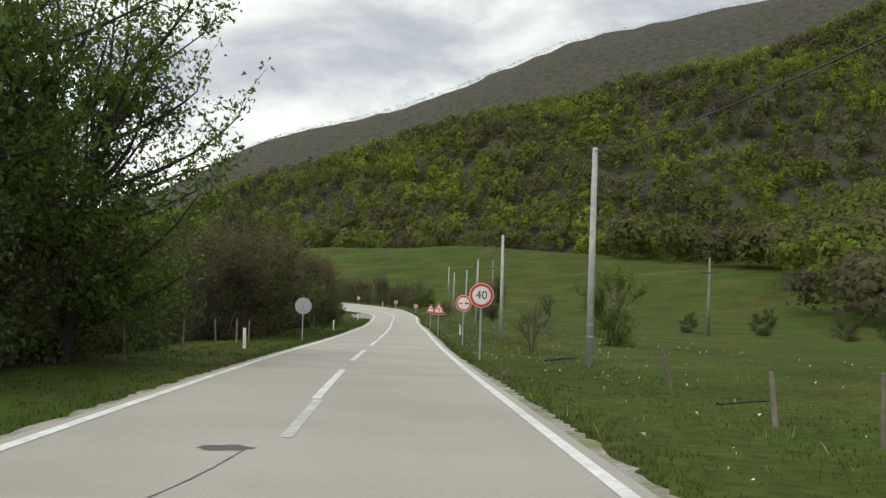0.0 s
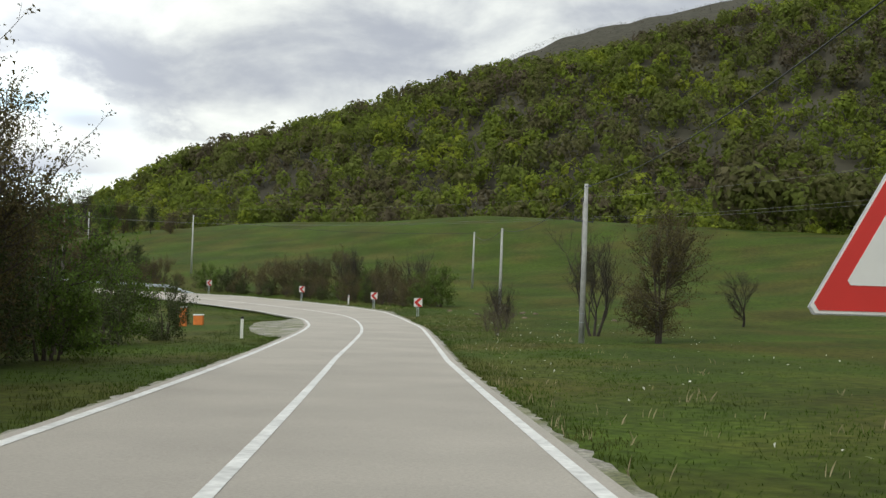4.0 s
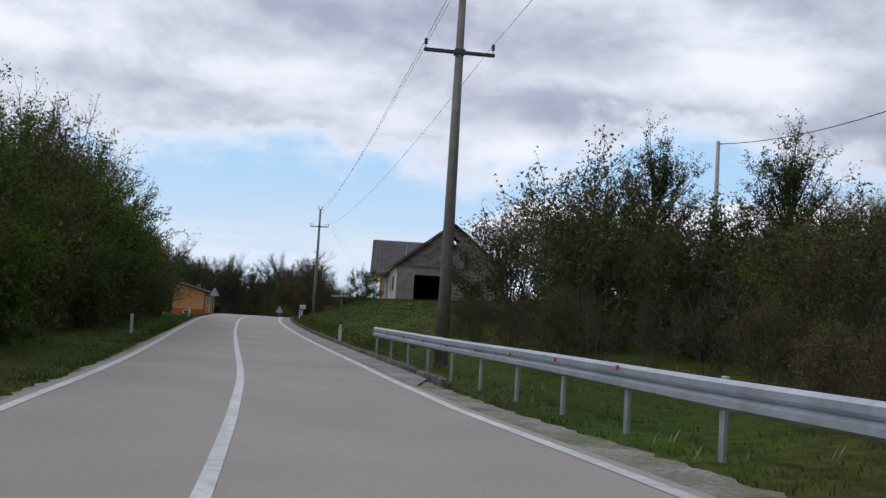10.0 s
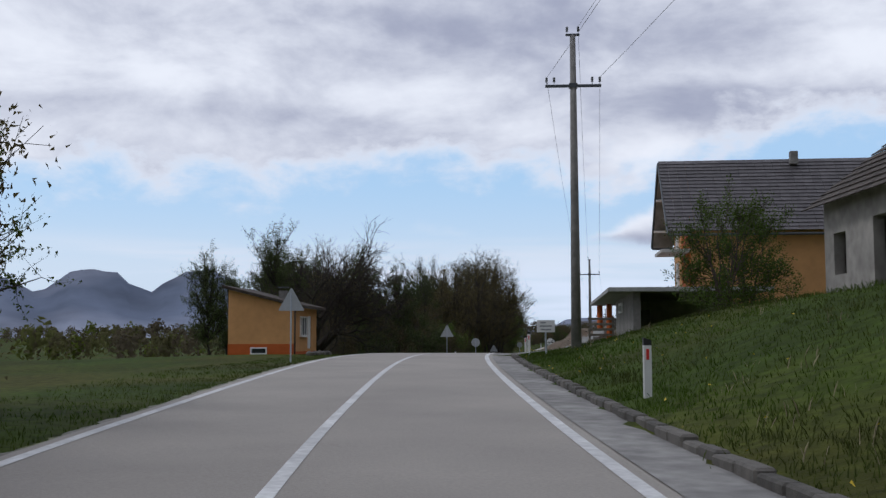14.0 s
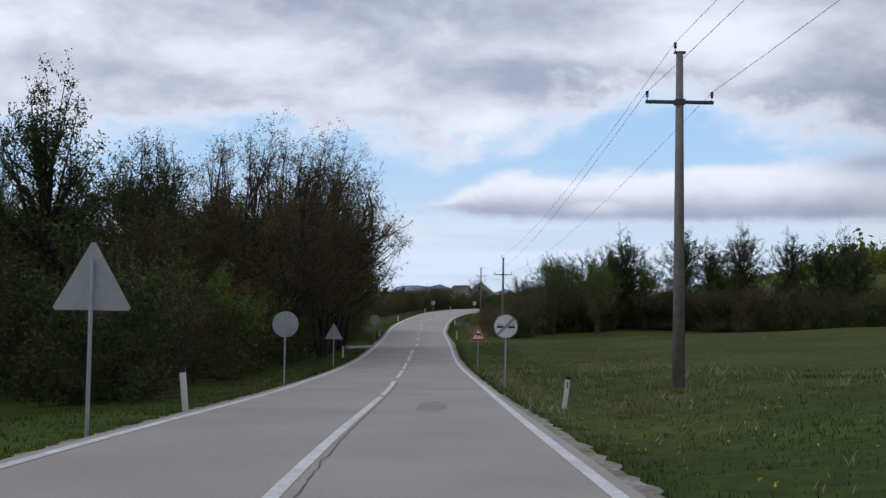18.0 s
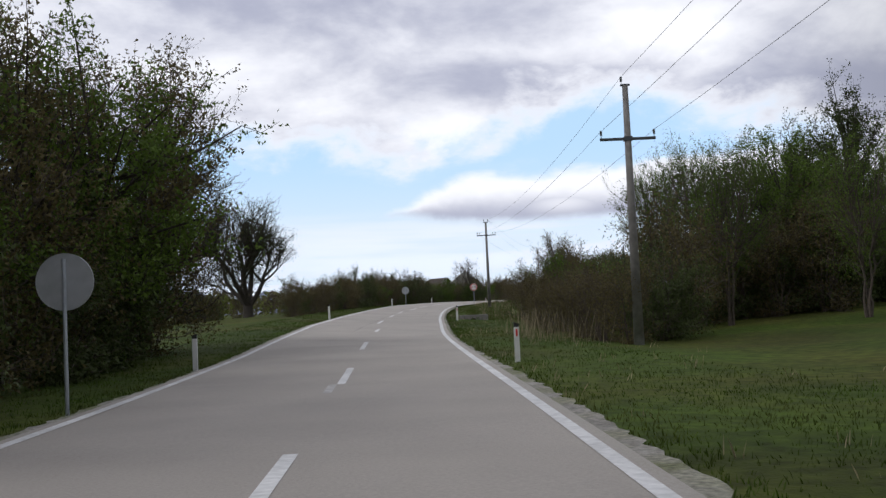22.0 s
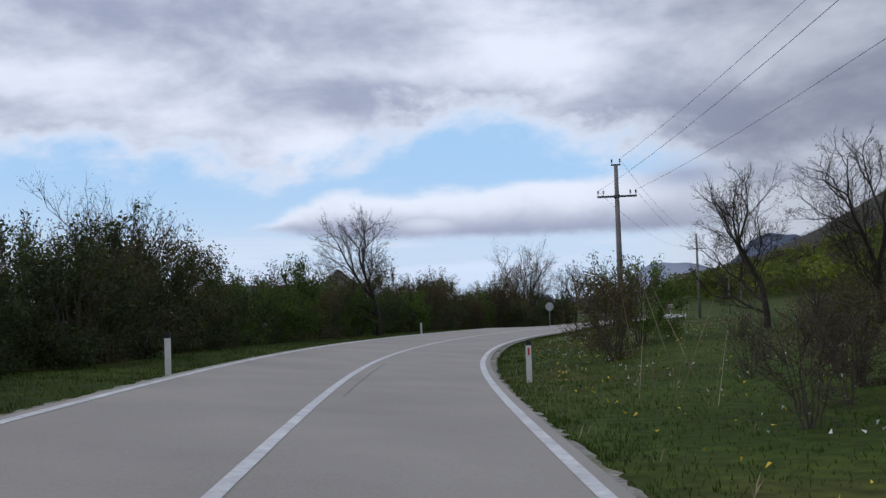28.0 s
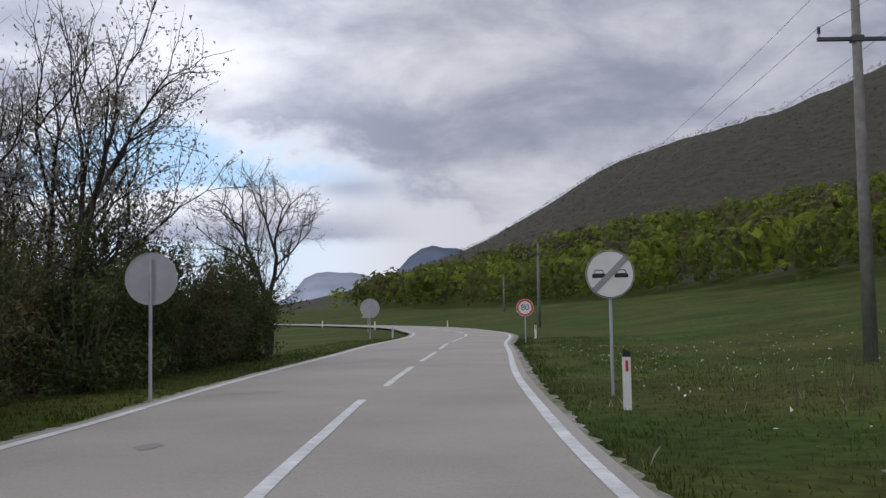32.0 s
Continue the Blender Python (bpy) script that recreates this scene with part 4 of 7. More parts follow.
SHRUB = "roadside shrubs"
KINDS = {
    "shrub_a": lambda: plant("shrub", tree_meshes(11, 3.6, 1.7, -0.5, LEAF_DARK, 6800, 0.056, 26, 9, 0.035, 7, 0.28, 0.6, wood_mat=TWIG), "dense roadside shrub with small dull green leaves", "shrub", SHRUB),
    "shrub_b": lambda: plant("shrub", tree_meshes(12, 3.8, 1.7, -0.5, LEAF_BROWN, 5600, 0.048, 28, 11, 0.035, 8, 0.26, 0.65, 1, wood_mat=TWIG), "twiggy brownish shrub just coming into leaf", "shrub", SHRUB),
    "shrub_c": lambda: plant("shrub", tree_meshes(13, 3.4, 1.7, -0.5, LEAF, 6600, 0.056, 26, 9, 0.035, 7, 0.28, 0.6, wood_mat=TWIG), "leafy green roadside shrub", "shrub", SHRUB),
    "shrub_bare": lambda: plant("shrub", tree_meshes(14, 3.2, 1.4, 0.1, LEAF_BROWN, 1000, 0.035, 20, 11, 0.03, 7, 0.24, 0.7, 2, wood_mat=TWIG), "bare twiggy shrub with few buds", "shrub", SHRUB),
    "shrub_round": lambda: plant("shrub", tree_meshes(15, 4.8, 2.1, -0.4, LEAF, 11000, 0.050, 34, 12, 0.04, 9, 0.24, 0.7, wood_mat=TWIG, up=0.9), "round upright willow shrub in young leaf", "shrub", SHRUB),
    "tree_green": lambda: plant("tree", tree_meshes(21, 9.5, 3.3, 0.3, LEAF, 30000, 0.068, 96, 10, 0.14, 3, 0.12, 1.0, up=0.25), "green broadleaved tree in young leaf", "tree", "roadside trees"),
    "tree_dark": lambda: plant("tree", tree_meshes(22, 12.5, 2.6, 2.2, LEAF_DARK, 22000, 0.066, 80, 10, 0.14, 1, 0.1, 1.0, up=0.4), "tall slender tree with thin dark foliage", "tree", "wood by the road"),
    "tree_dark2": lambda: plant("tree", tree_meshes(27, 14.0, 2.3, 4.5, LEAF_DARK, 14000, 0.064, 64, 10, 0.13, 1, 0.1, 1.0, up=0.5), "tall slender alder with small dark leaves", "tree", "wood by the road"),
    "tree_over": lambda: plant("tree", tree_meshes(29, 15.0, 4.6, 3.0, LEAF_BROWN, 25000, 0.060, 110, 9, 0.15, 5, 0.17, 1.3, 1, up=0.25), "tall spreading tree with thin brownish leaf leaning over the road", "tree", "wood by the road"),
    "tree_bud": lambda: plant("tree", tree_meshes(23, 9.5, 2.8, 0.4, LEAF_BROWN, 20000, 0.060, 80, 11, 0.10, 3, 0.14, 1.0, 1, wood_mat=TWIG, up=0.35), "thinly budding tree with brownish young leaves", "tree", "wood by the road"),
    "tree_bare": lambda: plant("tree", grown_meshes(24, 8.2, LEAF_BROWN, 2600, 0.04, 0.2, 1, 6, 44, 0.06, 0.24), "bare spring tree with fine spreading twigs", "tree", "bare trees"),
    "tree_leaning": lambda: plant("tree", grown_meshes(44, 9.6, LEAF_BROWN, 6000, 0.045, 0.22, 7, 5, 50, 0.03, 0.24, None, 0.7, wig=0.22, splay=(0.1, 0.85)), "dark leaning walnut tree with bare knotty twigs", "tree", "bare trees"),
    "tree_bare2": lambda: plant("tree", grown_meshes(28, 7.0, LEAF_BROWN, 1800, 0.04, 0.10, 3, 5, 34, 0.12, 0.26), "bare many-stemmed fruit tree", "tree", "bare trees"),
    "tree_blossom": lambda: plant("tree", grown_meshes(25, 9.0, BLOSSOM, 15000, 0.045, 0.14, 3, 5, 40, 0.08, 0.24, None, 0.0, 0.12), "fruit tree with pale blossom on dark twigs", "tree", "fruit trees"),
    "tree_fresh": lambda: plant("tree", tree_meshes(26, 7.5, 2.6, 0.4, LEAF_FRESH, 15000, 0.058, 54, 9, 0.12, 1, 0.1, 0.9), "bright green tree in fresh spring leaf", "tree", "roadside trees"),
    "willow": lambda: plant("tree", grown_meshes(31, 14.0, LEAF_DARK, 30000, 0.06, 0.30, 6, 5, 40, 0.07, 0.24, None, 0.0, 0.22, bole=1.3, splay=(0.35, 1.1)), "big spreading willow with dark forked trunk and thin leaf", "tree", "field trees"),
    "birch": lambda: plant("tree", tree_meshes(32, 12.5, 3.0, 3.2, LEAF, 14000, 0.055, 70, 9, 0.09, 4, 0.12, 1.1, 1, wood_mat=TWIG, up=0.3), "slender tree with thin pale young leaf", "tree", "field trees"),
}

rng = np.random.default_rng(77)


THICKET = {}


def mass(kind, x, y, size, turn, tall):
    """A shrub of a back row, joined with its like into one thicket later on."""
    THICKET.setdefault(kind, []).append(Matrix.Translation((x, y, gz(x, y) - 0.06)) @ Matrix.Rotation(turn, 4, "Z") @ Matrix.Diagonal((size, size, size * tall, 1)))


def join_thickets():
    for kind, places in THICKET.items():
        for src in FIRST[kind].children:
            me = src.data
            k = me.polygons[0].loop_total
            co = np.empty(len(me.vertices) * 3, dtype=np.float32)
            me.vertices.foreach_get("co", co)
            co = np.c_[co.reshape(-1, 3), np.ones(len(me.vertices))]
            ix = np.empty(len(me.loops), dtype=np.int32)
            me.loops.foreach_get("vertex_index", ix)
            ix = ix.reshape(-1, k)
            V = np.concatenate([(co @ np.array(m).T)[:, :3] for m in places])
            F = np.concatenate([ix + len(co) * i for i in range(len(places))])
            tagged(part_mesh("thicket", mesh_from("thicket", V, F, me.materials[0])), "dense thicket of shrubs behind the verge", "thicket", kind="stuff")


def hedge(s0, s1, d, depth, kinds, gap, size, tall=1.0, back=False):
    """A loose row of plants along the road; a back row is joined into a thicket."""
    s = s0
    while s < s1:
        kind, q, e, k, h = kinds[rng.integers(len(kinds))], s + rng.uniform(-0.4, 0.4) * gap, d + rng.uniform(-1, 1) * depth, size * rng.uniform(0.8, 1.25), tall * rng.uniform(0.85, 1.2)
        if back:
            p = spot(q, e)
            mass(kind, p.x, p.y, k, rng.uniform(0, 6.28), h)
        else:
            put(kind, q, e, k, None, h)
        s += gap * 1.4 * rng.uniform(0.8, 1.2)


SH, SB = ["shrub_a", "shrub_b", "shrub_c"], ["shrub_b", "shrub_b", "shrub_a", "shrub_bare"]
# first straight, left bank
put("tree_green", 29.0, -8.0, 1.3, 0.3)
put("tree_green", 24.5, -11.0, 1.45, 2.0)
put("tree_green", 33, -11.5, 1.1, 4.0)
put("tree_dark", 22, -13.0, 1.0)
hedge(17, 40, -8.6, 0.6, ["shrub_b", "shrub_a"], 1.9, 1.25, 1.1)
hedge(20, 36, -10.5, 0.8, ["shrub_a"], 2.6, 1.4, 1.2, True)
hedge(43, 62, -10.3, 0.8, SB + SH, 2.2, 1.1)
hedge(62, 112, -9.6, 0.8, SB + SH, 1.9, 1.48)
hedge(58, 82, -9.0, 0.5, ["shrub_b", "shrub_a", "shrub_b"], 1.6, 1.55)
put("tree_bud", 82, -11, 0.62)
put("tree_bud", 96, -11, 0.66)
hedge(46, 112, -13, 1.0, ["shrub_b", "shrub_a"], 2.6, 1.45, 1.0, True)
put("tree_bare", 77.5, -9.2, 1.42, 0.4)
for s, d, k in ((107, -10.5, 0.7), (111, -9.0, 0.92), (115, -9.5, 0.82), (118.5, -8.6, 0.84), (122, -9.2, 0.8), (125.5, -8.6, 0.76), (128, -9.6, 0.62)):
    put("tree_bud", s, d, k)
hedge(108, 130, -7.8, 0.8, ["shrub_b", "shrub_c", "shrub_a"], 2.2, 0.95)
hedge(130, 146, -7.8, 0.8, ["shrub_b", "shrub_c", "shrub_a"], 2.2, 0.7)
hedge(128, 145, -10.5, 1.0, SH, 2.2, 0.85, 1.0, True)
# first straight, meadow side
put("shrub_round", 61, 13.5, 1.0, 0.5)
put("shrub_bare", 45.5, 7.0, 0.62)
put("tree_bud", 149, 14.2, 0.72)
put("tree_bare2", 155, 12.5, 0.9)
put("tree_bare2", 161, 8.6, 0.44)
put("shrub_bare", 153.5, 7.2, 0.55)
put("tree_bare", 168, 26, 0.5)
for s, d, k in ((158, 7.2, 0.4), (163.5, 8.5, 0.38), (165, 9.5, 0.42), (170, 10.5, 0.4), (120, 34, 0.7), (112, 40, 0.9), (100, 44, 0.8), (104, 50, 1.1), (86, 42, 0.6)):
    put("shrub_bare" if k < 0.5 else "shrub_a", s, d, k)
# outside of the bend
hedge(191.5, 227, 9.0, 0.6, ["shrub_b", "shrub_a", "shrub_b", "shrub_c"], 1.5, 0.74)
hedge(193, 227, 7.9, 0.4, ["shrub_bare", "shrub_b", "shrub_a"], 1.5, 0.4)
hedge(194, 221, 12.6, 0.9, ["shrub_b", "shrub_c", "shrub_a", "shrub_b"], 1.6, 1.08, 1.0, True)
for s, d, k in ((200, 13.5, 0.8), (207, 12.6, 0.85), (214, 14, 0.7)):
    put("tree_bare2", s, d, k)
hedge(228, 239, 10.4, 0.7, ["shrub_bare", "shrub_b", "shrub_b"], 1.6, 0.42)
hedge(239, 250, 10.6, 0.8, SB + ["shrub_c"], 1.8, 0.92)
hedge(233, 262, 7.7, 0.5, ["shrub_bare", "shrub_b", "shrub_bare"], 1.6, 0.38)
put("tree_dark", 245, 12.4, 0.46)
hedge(250, 267, 10.0, 0.8, SB + ["shrub_c"], 1.9, 1.08)
hedge(241, 264, 13.4, 1.0, ["shrub_b", "shrub_a"], 2.2, 1.0, 1.0, True)
put("tree_dark", 255, 13, 0.56)
put("tree_bud", 258.5, 12.0, 0.5)
# trees on the brow of the meadow above the bend
for k, (x, y, top, kind, H) in enumerate(((-83.8, 334.0, 14.9, "tree_bare", 8.2), (-62.4, 305.3, 9.0, "tree_dark", 12.5), (-67, 309, 9.4, "tree_dark", 12.5), (-71, 316, 10.4, "tree_bud", 9.5), (-76, 322, 11.2, "tree_green", 9.5), (-90, 339, 12.0, "tree_dark", 12.5), (-96, 346, 12.6, "tree_green", 9.5), (-101, 352.5, 13.6, "tree_dark", 12.5), (-106, 356, 12.0, "tree_dark", 12.5), (-112, 361, 12.5, "tree_bud", 9.5), (-79, 330, 9.0, "tree_bud", 9.5), (-87, 331, 8.5, "tree_dark", 12.5), (-58, 303, 7.6, "tree_bud", 9.5), (-118, 366, 12.0, "tree_green", 9.5))):
    put_xy(kind, x, y, (top - gz(x, y)) / H, 0.9 * k)
# uphill, left bank
hedge(238, 316, -7.6, 0.7, ["shrub_a", "shrub_a", "shrub_b", "shrub_c"], 2.1, 1.15, 1.1)
for s, d, k, kind in ((243, -9.0, 0.78, "tree_green"), (248, -9, 0.8, "tree_bud"), (253, -8.6, 0.84, "tree_green"), (258, -9, 0.9, "tree_green"), (263, -8.4, 1.0, "tree_bud"), (268, -8.6, 0.98, "tree_green"), (273, -8.2, 0.95, "tree_green"), (277.5, -8.8, 0.95, "tree_bud"), (282, -8.2, 0.92, "tree_green"), (287, -8.2, 0.98, "tree_green"), (292, -8.6, 0.95, "tree_green"), (297, -8.8, 0.8, "tree_green"), (302, -8.4, 0.74, "tree_green"), (307, -8.1, 0.7, "tree_green"), (311.5, -7.7, 0.66, "tree_green"), (314.5, -7.5, 0.56, "tree_green"), (277, -9.6, 1.4, "tree_blossom"), (283, -10.0, 1.15, "tree_bud")):
    put(kind, s, d, k)
# round the houses
for s, d, k in ((332.5, 10.8, 0.85), (334, 12.0, 0.8)):
    put("shrub_round", s, d, k)
put("tree_leaning", 369, -10.4, 0.98, radians(heading(370)))
put("tree_bare2", 380, -15, 0.9)
hedge(372, 396, -12.5, 2.0, ["shrub_bare", "shrub_b"], 2.6, 0.9)
# wood on the left of the dip
for k in range(30):
    s = 388 + k * 3.0
    put(["tree_dark", "tree_dark2", "tree_dark"][int(rng.integers(3))], s, -14 - rng.uniform(0, 16) * (1 if k % 3 else 0.25), rng.uniform(0.72, 0.95))
for k in range(9):
    put(["tree_dark", "tree_bud", "tree_dark2"][k % 3], 412 + k * 3.5, -10.0 - rng.uniform(0, 3), rng.uniform(0.75, 0.95))
for s, d, k in ((434, -9.5, 0.92), (442, -7.6, 0.98), (449, -6.2, 1.0), (455, -6.2, 1.0), (459.5, -5.9, 1.0), (459, -8.0, 0.98), (471, -9.5, 0.95), (477, -10.5, 0.9)):
    put("tree_over", s, d, k)
for s, d, k in ((437, -12, 1.1), (446, -12, 1.2), (457, -12.5, 1.05), (430, -11, 1.1)):
    put("tree_bud", s, d, k)
for k in range(22):
    put(["tree_dark2", "tree_dark"][k % 2], 392 + k * 2.9, -17 - rng.uniform(0, 12), rng.uniform(0.78, 0.98))
hedge(392, 440, -15, 2.5, ["shrub_a", "shrub_b"], 2.0, 1.2, 1.0, True)
hedge(402, 460, -8.2, 0.8, SB + ["shrub_c"], 2.1, 1.15)
hedge(469, 498, -8.0, 0.6, ["shrub_a", "shrub_b", "shrub_a"], 1.9, 1.3)
for s, d, k, kind in ((475, -12.5, 1.0, "tree_dark"), (478, -9.5, 1.0, "tree_bud"), (482, -9.5, 1.0, "tree_green"), (486, -9.0, 1.2, "tree_bud"), (490.5, -8.2, 1.2, "tree_green"), (494.5, -7.8, 1.2, "tree_bud"), (497.5, -8.2, 1.0, "tree_bare"), (500.5, -8.6, 0.9, "tree_bare")):
    put(kind, s, d, k)
# meadow, right, and its edge of trees
EDGE_OF_WOOD = [(510, 16), (520, 25), (517, 36), (505, 47), (488, 58), (465, 70), (440, 84), (410, 100)]
for k in range(56):
    f = k / 8.0
    (s0, d0), (s1, d1) = EDGE_OF_WOOD[int(f)], EDGE_OF_WOOD[int(f) + 1]
    f -= int(f)
    s, d = s0 + (s1 - s0) * f, d0 + (d1 - d0) * f
    if k % 2:
        put(["tree_bud", "tree_dark", "tree_bud", "tree_green", "tree_dark"][int(rng.integers(5))], s + rng.uniform(3, 9), d + rng.uniform(2, 8), rng.uniform(0.95, 1.2))
    for kind in ("shrub_a", "shrub_b"):
        p = spot(s + rng.uniform(-1, 4), d + rng.uniform(-1, 4))
        mass(kind, p.x, p.y, rng.uniform(1.2, 1.7), rng.uniform(0, 6.28), 1.0)
hedge(497, 538, 9.4, 1.0, SB, 1.9, 0.8)
hedge(499, 536, 12.5, 1.4, SH, 2.0, 1.1, 1.0, True)
for s, d, k in ((509, 17, 0.72), (514, 19, 0.78), (520, 18, 0.86), (505, 22, 0.7), (525, 20, 0.86), (530, 18, 0.86), (534.5, 19, 0.84), (517, 24, 0.74)):
    put("birch", s, d, k)
# willows and hedge, left
put_xy("willow", -308.5, 440.5, 1.9, 0.9)
put_xy("willow", -295.0, 445.0, 0.98, 2.6)
hedge(512, 600, -29, 3, ["shrub_a", "shrub_b"], 1.9, 0.85, 1.0, True)
hedge(540, 576, -8.6, 0.9, ["shrub_b", "shrub_a", "shrub_b"], 1.9, 0.7)
hedge(558, 584, -9.4, 0.9, ["shrub_a", "shrub_b", "shrub_bare", "shrub_b"], 2.0, 0.55)
put("tree_bare2", 584, -10.5, 0.62)
hedge(584, 622, -9.0, 0.8, ["shrub_a", "shrub_b", "shrub_c", "shrub_b"], 1.9, 0.85)
hedge(590, 708, -10.8, 1.0, ["shrub_a", "shrub_b"], 2.0, 1.05, 1.0, True)
hedge(622, 706, -8.2, 0.7, ["shrub_a", "shrub_c", "shrub_b"], 1.9, 0.92)
for s, d, k, kind in ((616, -10.0, 0.55, "tree_blossom"), (631, -9.6, 0.95, "tree_bare2"), (676, -10.0, 0.62, "tree_bare2"), (641, -10.5, 0.6, "tree_bare2")):
    put(kind, s, d, k)
put_xy("tree_bare", -335.1, 534.1, 1.1, 1.2, 1.0)
put("tree_blossom", 719, -9.0, 1.26, 0.5)
put("tree_bare", 739, -7.4, 1.05, 2.2, 1.0)
hedge(704, 735, -7.5, 0.5, ["shrub_a", "shrub_b", "shrub_a"], 1.6, 0.98)
hedge(704, 734, -10, 0.8, ["shrub_a", "shrub_b"], 1.8, 1.12, 1.0, True)
hedge(726, 746, -13, 1.0, ["shrub_b", "shrub_a"], 2.6, 0.8)
# orchard and bushes, right of the last bend
for s, d, k in ((572, 20, 0.5), (577, 22, 0.55), (582, 19, 0.55), (588, 21, 0.58), (593, 18.5, 0.55), (600, 22, 0.6), (609, 22, 0.6), (617, 23, 0.6), (628, 24, 0.6), (586, 26, 0.65), (596, 28, 0.65)):
    put("tree_bud", s, d, k)
hedge(570, 612, 15.5, 1.5, ["tree_bare2", "tree_bud", "tree_bare2"], 2.6, 0.62)
hedge(566, 598, 28, 3, ["shrub_b", "shrub_a"], 2.6, 1.1, 1.0, True)
for s, d, k in ((598, 19, 0.75), (606, 18, 0.72), (613, 19.5, 0.72), (623, 18, 0.75), (632, 18, 0.7), (602, 25, 0.8)):
    put("tree_bare2", s, d, k)
put_xy("tree_bare", -306.4, 522.2, 0.9, 0.3)
put_xy("tree_bare", -301.5, 519.5, 0.92, 2.0)
for s, d, k, kind in ((607, 6.3, 0.55, "shrub_bare"), (626, 7.0, 0.75, "shrub_b"), (633, 7.4, 0.85, "shrub_b"), (636, 9.0, 0.95, "shrub_c"), (640, 8.0, 0.7, "shrub_bare"), (692, 7.5, 0.35, "shrub_bare"), (697, 8.2, 0.4, "shrub_bare")):
    put(kind, s, d, k)

for s, d, k, kind in ((609, 7.6, 0.42, "shrub_bare"), (611, 8.6, 0.5, "shrub_b"), (613.5, 9.2, 0.45, "shrub_b"), (615, 8.0, 0.4, "shrub_bare")):
    put(kind, s, d, k)

join_thickets()

# ---------------------------------------------------------------- far woods


def woods(name, n, area, keep, size, material, seed, label, clumps=40, fresh=0.5):
    """Far trees as one mass: rounded crowns of leaf clumps on thin stems; each tree has its own tint, from bare to fresh green."""
    rg = np.random.default_rng(seed)
    x = rg.uniform(area[0], area[1], n)
    y = rg.uniform(area[2], area[3], n)
    k = keep(x, y, rg)
    x, y = x[k], y[k]
    z = ground_z(x, y)
    m = len(x)
    h = size * rg.uniform(0.6, 1.3, m)
    wide = rg.uniform(0.28, 0.42, m)
    leafy = np.clip(fresh + 0.30 * wave(x, y, 75, seed + 4.0) + rg.normal(size=m) * 0.20, 0, 1)
    u = rg.normal(size=(m, clumps, 3))
    u /= np.linalg.norm(u, axis=2, keepdims=True)
    u[..., 2] = np.abs(u[..., 2]) * np.where(rg.uniform(size=(m, clumps)) < 0.72, 1, -1)
    lump = 1 + 0.22 * np.sin(u[..., 0] * 4 + rg.uniform(0, 6, (m, 1))) * np.sin(u[..., 1] * 5 + rg.uniform(0, 6, (m, 1)))
    rad = rg.uniform(0.72, 1.0, (m, clumps)) * lump
    half = np.stack([wide * h, wide * h, 0.44 * h], -1)[:, None, :]
    c = u * rad[..., None] * half
    c[..., 2] += 0.55 * h[:, None]
    c += np.stack([x, y, z], -1)[:, None, :]
    out = u / half
    out = out / np.linalg.norm(out, axis=2, keepdims=True) + rg.normal(size=u.shape) * 0.30
    out = (out / np.linalg.norm(out, axis=2, keepdims=True)).reshape(-1, 3)
    a = np.cross(out, rg.normal(size=out.shape))
    a /= np.linalg.norm(a, axis=1, keepdims=True) + 1e-9
    b = np.cross(out, a)
    s = (np.repeat(h, clumps) * 0.080 * rg.uniform(0.6, 1.35, m * clumps))[:, None]
    c = c.reshape(-1, 3)
    V = np.stack([c - a * s, c - b * s * 0.7 - out * s * 0.2, c + a * s, c + b * s * 0.7 - out * s * 0.2], 1).reshape(-1, 3)
    me = mesh_from(name, V, np.arange(len(V)).reshape(-1, 4), material)
    at = me.attributes.new("leafy", "FLOAT", "POINT")
    at.data.foreach_set("value", np.repeat(leafy, clumps * 4).astype(np.float32))
    return tagged(part_mesh(name, me), label, "woods", kind="stuff")


def on_hill(x, y, rg):
    h = np.maximum(hill_height(x, y), 0)
    s, d, z = near_road(x, y)
    return (h > np.where(x > 40, 2.0, 6.0) + 4 * wave(x, y, 60, 4.0)) & (h < 230) & (np.abs(d) > 60)


def on_last(x, y, rg):
    h = np.maximum(hill_height(x, y), 0)
    s, d, z = near_road(x, y)
    return (h > 1.5 + 1.5 * wave(x, y, 60, 4.0)) & (h < 150) & (np.abs(d) > 62 + 12 * wave(x, y, 50, 2.0))


WOOD = mat("wood_foliage", (0.10, 0.12, 0.03), 0.85, var=0.30, scale=0.35, var2=0.15, scale2=0.03, island=0.18, spec=0.1, through_light=0.45)
WOOD_D = mat("mountain_wood", (0.060, 0.050, 0.042), 0.9, var=0.3, scale=0.02, var2=0.3, scale2=0.005, island=0.3, spec=0.1)
# the tint of each tree, from leafless grey-brown over olive to fresh yellow-green
fn, fl = WOOD.node_tree.nodes, WOOD.node_tree.links
leafy_at = fn.new("ShaderNodeAttribute")
leafy_at.attribute_name = "leafy"
hues = fn.new("ShaderNodeValToRGB")
for q, col in ((0.12, (0.125, 0.105, 0.072)), (0.34, (0.140, 0.134, 0.060)), (0.55, (0.142, 0.170, 0.042)), (0.78, (0.172, 0.220, 0.036)), (0.96, (0.245, 0.285, 0.040))):
    e = hues.color_ramp.elements.new(q)
    e.color = (*col, 1)
hues.color_ramp.elements.remove(hues.color_ramp.elements[0])
hues.color_ramp.elements.remove(hues.color_ramp.elements[-1])
fl.new(leafy_at.outputs["Fac"], hues.inputs[0])
stain = next(n for n in fn if n.bl_idname == "ShaderNodeMix" and n.blend_type == "MULTIPLY")
fl.new(hues.outputs[0], stain.inputs[6])
